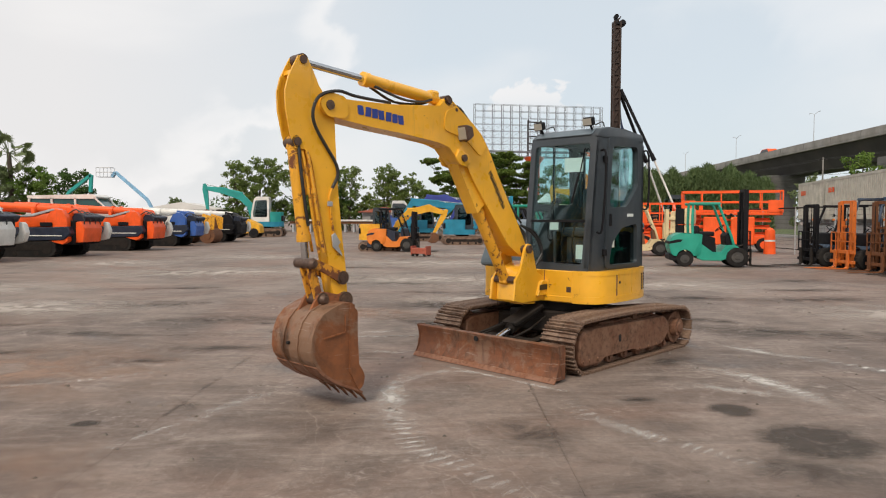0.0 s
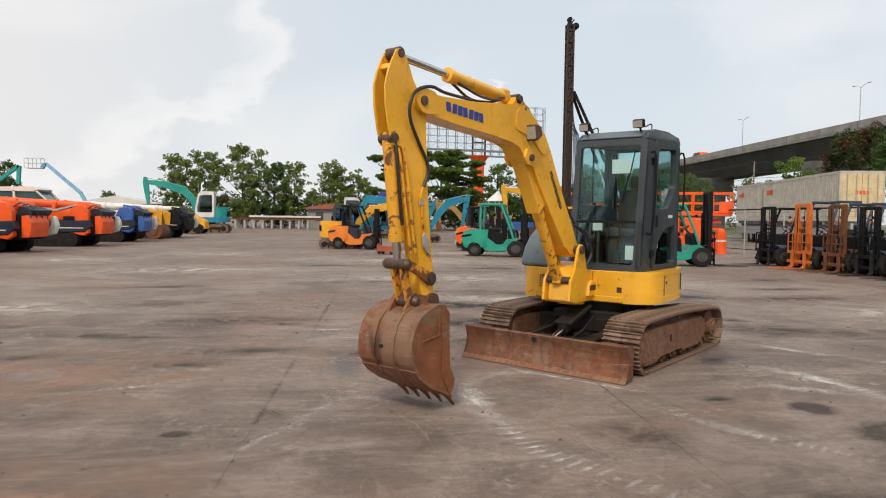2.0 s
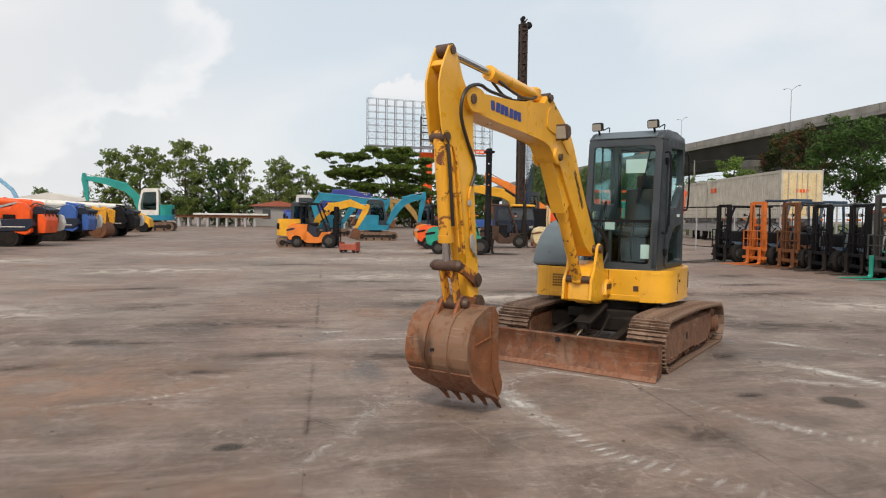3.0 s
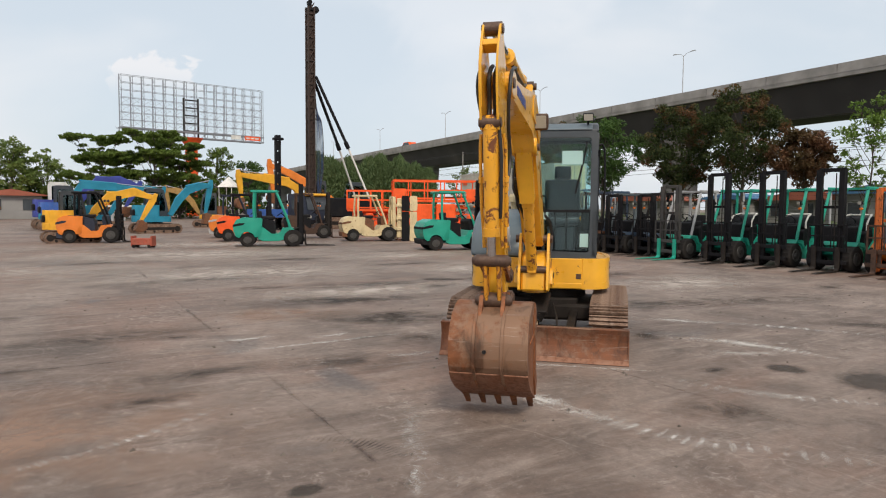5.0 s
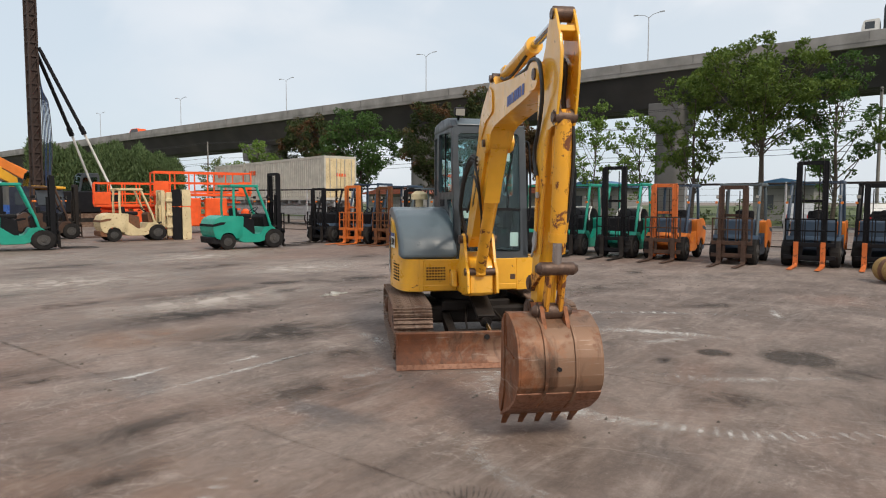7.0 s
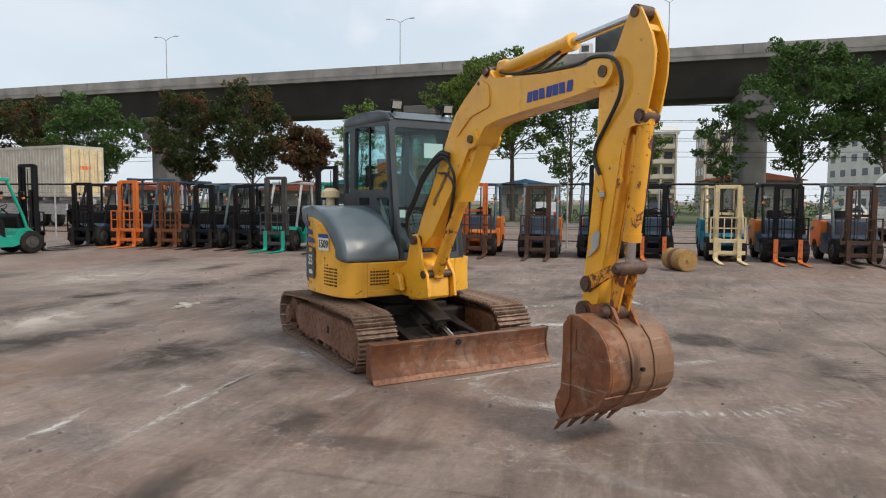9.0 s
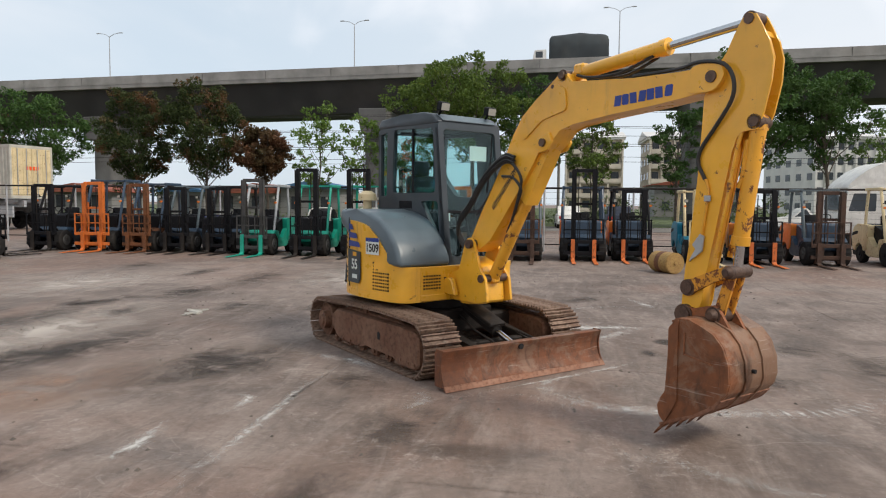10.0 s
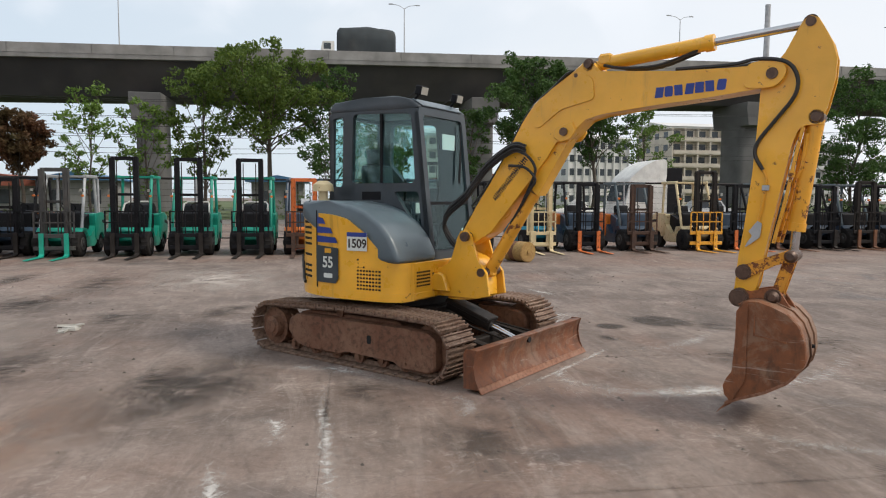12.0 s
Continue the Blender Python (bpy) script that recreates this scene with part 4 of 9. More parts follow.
    cyl(bm, (-0.70, -0.50, 1.66), (-0.70, -0.50, 1.73), 0.11, 0.105, 18)
    cyl(bm, (-0.70, -0.50, 1.73), (-0.70, -0.50, 1.77), 0.105, 0.05, 18)
    part("air_cleaner", bm, CREAM, exc, "cream air cleaner cap")


def build_cab():
    XB, YL, YR, Z0, Z1 = -0.80, 0.575, -0.285, 0.985, 2.585
    def xf(z):
        return 0.535 - 0.165 * (z - 1.0) / 1.5
    frame_side = rounded([(xf(Z0), Z0), (xf(1.6), 1.6), (xf(2.47) - 0.01, 2.47), (xf(2.5) - 0.13, Z1 - 0.01), (XB + 0.08, Z1 - 0.02), (XB, 2.45), (XB, Z0)], [0.03, 0.05, 0.05, 0.1, 0.08, 0.05, 0.03])
    # right wall: a big window above, a small one ahead of the hood
    bm = BM()
    win_r = rounded([(-0.50, 1.745), (0.335, 1.745), (0.285, 2.43), (-0.47, 2.47)], 0.06)
    low_r = rounded([(0.06, 1.66), (0.375, 1.66), (0.425, 1.20)], 0.05)
    win_q = rounded([(-0.775, 1.71), (-0.625, 1.71), (-0.605, 2.45), (-0.76, 2.43)], 0.04)
    cut_plate(bm, frame_side, [win_r, low_r, win_q], lambda u, v, w: (u, YR + w, v), 0.055)
    cab = part("cab", bm, CHARCOAL, exc, "charcoal cab with tinted glass and two roof work lamps")
    for name, loop in (("side_window", win_r), ("quarter_window", low_r), ("corner_window", win_q)):
        bm = BM()
        prism(bm, loop, YR + 0.022, YR + 0.028)
        o = part(name, bm, GLASS, cab)
        o.visible_shadow = False
    bm = BM()
    box(bm, -0.115, -0.085, YR + 0.005, YR + 0.02, 1.745, 2.46)
    box(bm, -0.35, -0.10, YR - 0.006, YR + 0.004, 1.575, 1.66, 0.004)
    part("window_bar", bm, BLACK, cab)
    # left wall with its door
    bm = BM()
    up_l = rounded([(0.09, 1.70), (-0.34, 1.715), (-0.62, 1.98), (-0.60, 2.44), (0.03, 2.40)], 0.07)
    lo_l = rounded([(0.09, 1.045), (0.02, 1.30), (-0.22, 1.47), (-0.60, 1.52), (-0.62, 1.04)], 0.06)
    cut_plate(bm, frame_side, [up_l, lo_l], lambda u, v, w: (u, YL - w, v), 0.055)
    part("left_wall", bm, CHARCOAL, cab)
    bm = BM()
    door = rounded([(0.19, 1.005), (0.13, 2.50), (-0.68, 2.53), (-0.72, 1.005)], 0.08)
    cut_plate(bm, door, [up_l, lo_l], lambda u, v, w: (u, YL + 0.018 - w, v), 0.02)
    d = part("door", bm, CHARCOAL, cab, "closed charcoal cab door")
    for loop in (up_l, lo_l):
        bm = BM()
        prism(bm, loop, YL - 0.03, YL - 0.024)
        o = part("door_window", bm, GLASS if loop is up_l else GLASS_DARK, d)
        o.visible_shadow = False
    bm = BM()
    box(bm, 0.045, 0.10, YL + 0.016, YL + 0.03, 1.49, 1.63, 0.006)
    part("door_handle", bm, BLACK, d)
    bm = BM()
    box(bm, -0.50, -0.34, YL + 0.017, YL + 0.020, 1.60, 1.635)
    part("door_letters", bm, PAPER, d)
    bm = BM()
    box(bm, -0.10, 0.01, YL - 0.022, YL - 0.018, 1.24, 1.36)
    part("window_sticker", bm, PAPER, d)
    bm = BM()
    for z in (1.15, 2.2):
        box(bm, 0.17, 0.235, YL, YL + 0.035, z, z + 0.08, 0.008)
    part("hinge", bm, BLACK, d)
    # front frame, two panes
    def front(u, v, w):
        return (xf(v) - w, u, v)
    bm = BM()
    outer = rounded([(YR, Z0), (YL, Z0), (YL, 2.49), (YR, 2.49)], 0.05)
    pane = rounded([(YR + 0.075, 1.075), (YL - 0.085, 1.06), (YL - 0.075, 2.415), (YR + 0.065, 2.415)], 0.05)
    cut_plate(bm, outer, [pane], front, 0.055)
    fr = part("front_frame", bm, CHARCOAL, cab)
    for lo, hi in ((1.08, 1.535), (1.55, 2.41)):
        bm = BM()
        vs = [bm.verts.new((xf(z) - 0.02, y, z)) for y, z in ((YR + 0.07, lo), (YL - 0.08, lo), (YL - 0.072, hi), (YR + 0.062, hi))]
        bm.faces.new(vs)
        o = part("windscreen", bm, GLASS_FRONT, fr)
        o.visible_shadow = False
    bm = BM()
    prism(bm, [(xf(1.53), 1.53), (xf(1.56), 1.56), (xf(1.56) - 0.03, 1.56), (xf(1.53) - 0.03, 1.53)], YR + 0.06, YL - 0.07)
    part("windscreen_rail", bm, BLACK, fr)
    bm = BM()
    tube(bm, [(xf(2.36) + 0.012, YL - 0.13, 2.36), (xf(2.1) + 0.016, YL - 0.17, 2.1), (xf(1.88) + 0.016, YL - 0.235, 1.88)], 0.007, 6)
    tube(bm, [(xf(2.05) + 0.016, YL - 0.18, 2.08), (xf(1.75) + 0.016, YL - 0.255, 1.75)], 0.012, 6)
    part("wiper", bm, BLACK, fr)
    bm = BM()
    box(bm, xf(2.2) - 0.045, xf(2.2) - 0.041, 0.16, 0.40, 2.10, 2.26)
    part("paper_notice", bm, PAPER, fr, "paper notice behind the windscreen")
    bm = BM()
    box(bm, xf(1.2) - 0.05, xf(1.2) - 0.045, 0.38, 0.48, 1.12, 1.28)
    part("lower_sticker", bm, PAPER, fr)
    # back wall and roof
    bm = BM()
    bw = rounded([(YR + 0.03, 1.58), (YL - 0.05, 1.58), (YL - 0.05, 2.45), (YR + 0.03, 2.45)], 0.05)
    cut_plate(bm, rounded([(YR, Z0), (YL, Z0), (YL, 2.5), (YR, 2.5)], 0.05), [bw], lambda u, v, w: (XB + w, u, v), 0.05)
    part("rear_wall", bm, CHARCOAL, cab)
    bm = BM()
    prism(bm, bw, XB + 0.02, XB + 0.026, 0, None, "yz")
    o = part("rear_window", bm, GLASS, cab)
    o.visible_shadow = False
    bm = BM()
    prism(bm, [(XB + 0.02, 2.49), (XB + 0.0, 2.53), (XB + 0.06, 2.60), (-0.3, 2.625), (0.10, 2.615), (0.25, 2.58), (0.375, 2.50), (0.36, 2.47)], YR - 0.004, YL + 0.004, 0.045, None, "xz", 3)
    roof = part("roof", bm, CHARCOAL, cab)
    bm = BM()
    prism(bm, [(0.255, 2.588), (0.385, 2.512), (0.38, 2.50), (0.25, 2.575)], YR + 0.06, YL - 0.07, 0.004)
    part("roof_visor", bm, SLATE, roof, "grey blue strip above the windscreen")
    for y in (YR + 0.09, YL - 0.12):
        bm = BM()
        box(bm, -0.035, 0.045, -0.062, 0.062, -0.045, 0.05, 0.012, Matrix.Translation((0.34, y, 2.655)) @ pose(0, 0, 0, 0, 14, 0))
        tube(bm, [(0.27, y, 2.58), (0.31, y, 2.62)], 0.014, 6)
        lamp = part("work_lamp", bm, BLACK, roof)
        bm = BM()
        box(bm, 0.044, 0.050, -0.052, 0.052, -0.034, 0.040, 0, Matrix.Translation((0.34, y, 2.655)) @ pose(0, 0, 0, 0, 14, 0))
        part("lens", bm, LENS, lamp)
        bm = BM()
        tube(bm, [(0.29, y + 0.05, 2.62), (0.20, y + 0.09, 2.66), (0.12, y + 0.07, 2.62)], 0.007, 5, 4)
        part("lamp_cable", bm, HOSE, lamp)
    # hand rail on the door's front edge and mirror rod
    bm = BM()
    tube(bm, [(0.30, YL + 0.01, 2.33), (0.30, YL + 0.07, 2.30), (0.33, YL + 0.085, 1.9), (0.37, YL + 0.07, 1.45), (0.37, YL + 0.01, 1.42)], 0.013, 7, 4)
    part("hand_rail", bm, BLACK, cab)
    bm = BM()
    tube(bm, [(XB + 0.02, YL - 0.02, 2.40), (XB - 0.05, YL + 0.04, 2.36), (XB - 0.05, YL + 0.04, 1.75), (XB + 0.02, YL - 0.02, 1.7)], 0.012, 6, 4)
    part("hand_rail", bm, BLACK, cab)
    # inside: floor, seat, levers, monitor
    bm = BM()
    box(bm, XB + 0.05, 0.48, YR + 0.06, YL - 0.06, 0.99, 1.03)
    box(bm, XB + 0.05, -0.35, YR + 0.06, YL - 0.06, 1.03, 1.42, 0.02)
    part("cab_floor", bm, BLACK, cab)
    bm = BM()
    box(bm, -0.36, 0.08, -0.08, 0.38, 1.36, 1.47, 0.04, None, 2)
    box(bm, -0.46, -0.34, -0.08, 0.38, 1.44, 1.98, 0.045, pose(0, 0, 0, 0, -3, 0), 2)
    box(bm, -0.47, -0.40, 0.04, 0.26, 1.98, 2.16, 0.03, pose(0, 0, 0, 0, -3, 0), 2)
    box(bm, -0.30, 0.02, -0.02, 0.32, 1.03, 1.36, 0.02)
    part("seat", bm, CHARCOAL, cab, "dark cloth operator seat")
    for y in (-0.15, 0.45):
        bm = BM()
        box(bm, -0.25, 0.16, y - 0.06, y + 0.06, 1.30, 1.56, 0.03)
        tube(bm, [(0.10, y, 1.55), (0.12, y, 1.70), (0.11, y, 1.78)], 0.016, 7, 3)
        part("control_console", bm, BLACK, cab)
    bm = BM()
    for y in (0.08, 0.22):
        tube(bm, [(0.25, y, 1.03), (0.28, y, 1.30), (0.22, y, 1.52)], 0.012, 6, 3)
        box(bm, 0.20, 0.34, y - 0.05, y + 0.05, 1.05, 1.07, 0.004)
    part("travel_lever", bm, BLACK, cab)
    bm = BM()
    box(bm, 0.18, 0.22, -0.14, 0.02, 1.42, 1.56, 0.01)
    tube(bm, [(0.2, -0.06, 1.03), (0.2, -0.06, 1.43)], 0.02, 7)
    part("monitor", bm, CHARCOAL, cab)
    bm = BM()
    box(bm, 0.222, 0.226, -0.12, 0.0, 1.44, 1.545)
    part("screen", bm, PAPER, cab)


def rod(bm, a, b, r, y=0.0, m=None, seg=16):
    cyl(bm, (a[0], y, a[1]), (b[0], y, b[1]), r, seg=seg, m=m)


def pin(bm, p, half, r, m=BMX, seg=16):
    cyl(bm, (p[0], -half, p[1]), (p[0], half, p[1]), r, seg=seg, m=m)


def build_boom():
    # swing post at the front of the house
    bm = BM()
    for y in (-0.285, 0.025):
        prism(bm, [(0.58, 0.645), (0.585, 0.90), (0.70, 0.95), (0.76, 0.97), (0.83, 1.22), (0.87, 1.285), (0.93, 1.295), (0.985, 1.25), (1.06, 1.0), (1.16, 0.90), (1.19, 0.68), (1.04, 0.645)], y, y + 0.03, 0.006)
    prism(bm, [(0.55, 0.64), (0.55, 0.90), (0.72, 0.94), (0.80, 1.10), (1.02, 1.03), (1.10, 0.94), (1.12, 0.66), (1.0, 0.64)], -0.25, 0.02, 0.02)
    cyl(bm, (0.80, -0.11, 0.62), (0.80, -0.11, 0.98), 0.15, seg=20)
    for y in (-0.33, 0.06):
        prism(bm, [(0.58, 0.70), (0.58, 0.86), (0.66, 0.88), (0.72, 0.86), (0.78, 0.70)], y - 0.03, y + 0.03, 0.012)
    post = part("swing_post", bm, YELLOW, exc, "yellow boom swing post")
    bm = BM()
    cyl(bm, (0.93, -0.325, 1.232), (0.93, 0.085, 1.232), 0.045, seg=18)
    part("post_pin", bm, PIN, post)
    bm = BM()
    cyl(bm, (1.10, -0.30, 0.90), (1.10, 0.05, 0.90), 0.04, seg=16)
    part("post_pin", bm, PIN, post)
    bm = BM()
    box(bm, 0.585, 0.75, 0.092, 0.097, 0.77, 0.83)
    part("post_decal", bm, BLACK_INK, post)
    # boom
    outline = [(2.60, 2.578), (2.475, 2.56), (2.32, 2.562), (1.92, 2.58), (1.29, 2.633), (1.24, 2.72), (1.18, 2.755), (1.12, 2.725), (1.03, 2.635), (0.84, 2.533), (0.68, 2.43), (0.565, 2.265), (0.42, 2.02), (0.24, 1.745), (0.075, 1.51), (-0.06, 1.31),
               (-0.095, 1.23), (-0.06, 1.16), (0.01, 1.145), (0.07, 1.19), (0.245, 1.27), (0.425, 1.492), (0.684, 1.795), (0.82, 1.96), (0.895, 2.09), (0.95, 2.095), (1.01, 2.105), (1.065, 2.15), (1.16, 2.268), (1.31, 2.305), (1.71, 2.33), (2.13, 2.356), (2.5, 2.39), (2.63, 2.415), (2.675, 2.47), (2.665, 2.54)]
    bm = BM()
    prism(bm, outline, -0.105, 0.105, 0.012, BMX)
    boom = part("boom", bm, YELLOW, exc, "curved yellow boom with blue lettering and black characters")
    for y in (-0.118, 0.106):
        bm = BM()
        prism(bm, rounded([(1.23, 2.60), (1.10, 2.66), (0.80, 2.49), (0.62, 2.30), (0.72, 2.20), (0.95, 2.36), (1.25, 2.42)], 0.04), y, y + 0.012, 0.003, BMX)
        part("stiffener_plate", bm, YELLOW, boom)
        bm = BM()
        prism(bm, [(0.90, 2.20), (0.885, 2.12), (0.95, 2.08), (1.04, 2.10), (1.09, 2.17), (1.05, 2.25)], y - 0.01, y + 0.022, 0.006, BMX)
        part("stiffener_plate", bm, YELLOW, boom)
        bm = BM()
        prism(bm, rounded([(2.70, 2.50), (2.62, 2.60), (2.42, 2.575), (2.40, 2.40), (2.62, 2.39)], 0.05), y, y + 0.012, 0.003, BMX)
        part("stiffener_plate", bm, YELLOW, boom)
    for p, half, r in (((2.593, 2.49), 0.130, 0.040), ((1.185, 2.71), 0.13, 0.032), ((0.985, 2.165), 0.15, 0.035), ((1.08, 2.63), 0.12, 0.018)):
        bm = BM()
        pin(bm, p, half, r)
        pin(bm, p, half - 0.025, r + 0.018)
        part("pin", bm, PIN, boom)
    # boom cylinder
    bm = BM()
    rod(bm, (0.175, 0.905), (0.62, 1.62), 0.058, 0, BMX)
    rod(bm, (0.60, 1.59), (0.64, 1.655), 0.066, 0, BMX)
    box(bm, 0.12, 0.23, -0.05, 0.05, 0.85, 0.96, 0.02, BMX)
    bc = part("boom_cylinder", bm, YELLOW_WORN, exc, "worn yellow boom cylinder with chrome rod")
    bm = BM()
    rod(bm, (0.62, 1.62), (0.965, 2.14), 0.034, 0, BMX)
    part("rod", bm, CHROME, bc)
    bm = BM()
    prism(bm, [(0.60, 1.72), (0.98, 2.26), (1.05, 2.20), (0.70, 1.63)], -0.075, -0.066, 0, BMX)
    prism(bm, [(0.60, 1.72), (0.98, 2.26), (1.05, 2.20), (0.70, 1.63)], 0.066, 0.075, 0, BMX)
    prism(bm, [(0.70, 1.63), (1.05, 2.20), (1.065, 2.19), (0.715, 1.62)], -0.075, 0.075, 0, BMX)
    part("rod_guard", bm, YELLOW, bc)
    # arm cylinder on the boom's back
    bm = BM()
    rod(bm, (1.20, 2.705), (1.42, 2.735), 0.045, 0, BMX)
    rod(bm, (1.36, 2.728), (2.13, 2.782), 0.056, 0, BMX)
    rod(bm, (2.10, 2.779), (2.165, 2.784), 0.064, 0, BMX)
    box(bm, 1.24, 1.36, -0.05, 0.05, 2.70, 2.80, 0.02, BMX)
    ac = part("arm_cylinder", bm, YELLOW, exc, "yellow arm cylinder with long chrome rod")
    bm = BM()
    rod(bm, (2.16, 2.784), (2.80, 2.826), 0.030, 0, BMX)
    part("rod", bm, CHROME, ac)
    # arm
    arm_line = [(2.816, 2.872), (2.766, 2.84), (2.718, 2.746), (2.67, 2.639), (2.602, 2.56), (2.53, 2.48), (2.510, 2.36), (2.503, 2.19), (2.478, 1.79), (2.434, 1.381), (2.404, 1.173), (2.380, 0.90), (2.40, 0.83), (2.45, 0.815), (2.50, 0.84), (2.547, 0.975), (2.577, 1.182),
                (2.624, 1.426), (2.685, 1.745), (2.729, 1.978), (2.76, 2.085), (2.81, 2.119), (2.90, 2.115), (2.94, 2.23), (2.982, 2.412), (2.989, 2.559), (2.958, 2.674), (2.905, 2.774), (2.865, 2.85)]
    bm = BM()
    for y in (-0.068, 0.052):
        prism(bm, arm_line, y, y + 0.016, 0.004, BMX)
    core = [(2.512, 2.26), (2.507, 2.19), (2.482, 1.79), (2.438, 1.381), (2.408, 1.173), (2.386, 0.92), (2.53, 0.92), (2.572, 1.182), (2.618, 1.426), (2.678, 1.745), (2.72, 1.97), (2.73, 2.06), (2.66, 2.26)]
    prism(bm, core, -0.056, 0.056, 0.004, BMX)
    prism(bm, [(2.80, 2.70), (2.90, 2.745), (2.925, 2.70), (2.84, 2.655)], -0.056, 0.056, 0.004, BMX)
    prism(bm, [(2.99, 2.56), (2.978, 2.42), (2.945, 2.27), (2.93, 2.28), (2.955, 2.43), (2.967, 2.555), (2.94, 2.67), (2.955, 2.68)], -0.056, -0.046, 0, BMX)
    arm = part("arm", bm, YELLOW, exc, "upright yellow dipper arm with chipped paint")
    for p, half, r in (((2.817, 2.828), 0.078, 0.034), ((2.876, 2.172), 0.080, 0.034), ((2.449, 1.059), 0.112, 0.042), ((2.425, 0.868), 0.118, 0.055)):
        bm = BM()
        pin(bm, p, half, r)
        pin(bm, p, half - 0.012, r + 0.016)
        part("pin", bm, PIN, arm)
    # bucket cylinder on the arm's front
    bm = BM()
    rod(bm, (2.872, 2.16), (2.775, 1.40), 0.054, 0, BMX)
    rod(bm, (2.778, 1.43), (2.772, 1.37), 0.062, 0, BMX)
    box(bm, 2.82, 2.92, -0.045, 0.045, 2.10, 2.22, 0.02, BMX)
    kc = part("bucket_cylinder", bm, YELLOW_WORN, exc, "scraped yellow bucket cylinder")
    bm = BM()
    rod(bm, (2.773, 1.38), (2.761, 1.19), 0.032, 0, BMX)
    part("rod", bm, CHROME, kc)
    # linkage
    for y in (-0.098, 0.072):
        bm = BM()
        prism(bm, [(2.41, 1.02), (2.40, 1.09), (2.46, 1.115), (2.60, 1.175), (2.74, 1.235), (2.80, 1.21), (2.79, 1.16), (2.66, 1.12), (2.55, 1.065), (2.49, 1.02)], y, y + 0.026, 0.006, BMX)
        part("tipping_link", bm, LINK, exc)
    for y in (-0.062, 0.036):
        bm = BM()
        prism(bm, [(2.72, 1.20), (2.80, 1.21), (2.705, 0.87), (2.62, 0.87)], y, y + 0.03, 0.006, BMX)
        part("bucket_link", bm, LINK, exc)
    for p, half, r in (((2.761, 1.191), 0.112, 0.045), ((2.654, 0.89), 0.11, 0.045)):
        bm = BM()
        pin(bm, p, half, r)
        for s in (-1, 1):
            cyl(bm, (p[0], s * half, p[1]), (p[0], s * (half + 0.03), p[1]), r, r * 0.55, 14, BMX)
        part("link_pin", bm, PIN, exc)
    # hoses
    for y, d in ((-0.118, 0.0), (0.118, 0.015)):
        bm = BM()
        tube(bm, [(1.9, y * 0.6, 2.60), (2.30, y * 0.8, 2.585 + d), (2.50, y, 2.60 + d), (2.68, y, 2.56), (2.755, y, 2.45), (2.74, y * 0.9, 2.32), (2.62, y * 0.75, 2.16), (2.515, y * 0.72, 2.02), (2.495, y * 0.72, 1.92), (2.55, y * 0.70, 1.81)], 0.014, 7, 5, m=BMX)
        part("arm_hose", bm, HOSE, boom)
    bm = BM()
    tube(bm, [(2.05, 0.03, 2.73), (1.75, 0.06, 2.655), (1.5, 0.06, 2.66), (1.36, 0.05, 2.70)], 0.013, 6, 4, m=BMX)
    tube(bm, [(2.05, -0.03, 2.73), (1.75, -0.06, 2.645), (1.45, -0.06, 2.66), (1.30, -0.05, 2.70)], 0.013, 6, 4, m=BMX)
    for k in range(4):
        y = -0.06 + k * 0.04
        tube(bm, [(1.25, y, 2.63), (1.02, y, 2.68), (0.85, y, 2.565), (0.60, y, 2.36), (0.36, y, 1.97), (0.20, y * 1.5, 1.72), (0.04, y * 2, 1.52)], 0.012, 6, 4, m=BMX)
    part("boom_hose", bm, HOSE, boom)
    bm = BM()
    for k in range(5):
        y, o = -0.13 - 0.012 * (k % 2), 0.018 * k
        tube(bm, [(0.62, y, 2.06 - o), (0.50, y - 0.03, 2.08 - o), (0.25, y - 0.05, 1.92 - o), (0.02, y - 0.05, 1.66 - o), (-0.22, y + 0.0, 1.50 - o), (-0.31, y + 0.05, 1.36 - o), (-0.26, y + 0.10, 1.22 - o), (-0.15, y + 0.12, 1.08)], 0.013, 6, 5, m=BMX)
    for k in range(2):
        y = -0.14
        tube(bm, [(0.45, y, 2.03 - k * 0.14), (0.62, y - 0.01, 1.99 - k * 0.12), (0.72, y, 1.86 - k * 0.09), (0.66, y + 0.03, 1.72 - k * 0.04), (0.52, y + 0.08, 1.50), (0.42, y + 0.1, 1.36)], 0.013, 6, 5, m=BMX)
    for k in range(2):
        tube(bm, [(0.05, 0.12, 1.50), (-0.15, 0.16, 1.42 - k * 0.04), (-0.27, 0.18, 1.22 - k * 0.05), (-0.18, 0.16, 1.05)], 0.013, 6, 5, m=BMX)
    part("hose_loop", bm, HOSE, exc, "looped black hydraulic hoses")
    bm = BM()
    for y in (-0.080, 0.080):
        tube(bm, [(2.55, y, 1.81), (2.575, y, 1.74), (2.57, y, 1.66), (2.53, y, 1.40), (2.50, y, 1.28)], 0.010, 6, 4, m=BMX)
        tube(bm, [(2.82, y * 0.55, 2.06), (2.80, y * 0.55, 1.85), (2.77, y * 0.55, 1.75)], 0.014, 6, 3, m=BMX)
    part("steel_pipe", bm, YELLOW_WORN, arm)
    for y, x1 in ((-0.078, 0.0), (0.062, 0.03), (0.085, 0.0)):
        bm = BM()
        tube(bm, [(2.80 + x1, y, 2.10), (2.775 + x1, y * 1.12, 1.98), (2.71 + x1, y * 1.12, 1.60), (2.665 + x1, y, 1.40), (2.64 + x1, y, 1.28)], 0.013, 7, 4, m=BMX)
        cyl(bm, (2.745 + x1, y * 1.1, 1.80), (2.738 + x1, y * 1.1, 1.755), 0.022, seg=8, m=BMX)
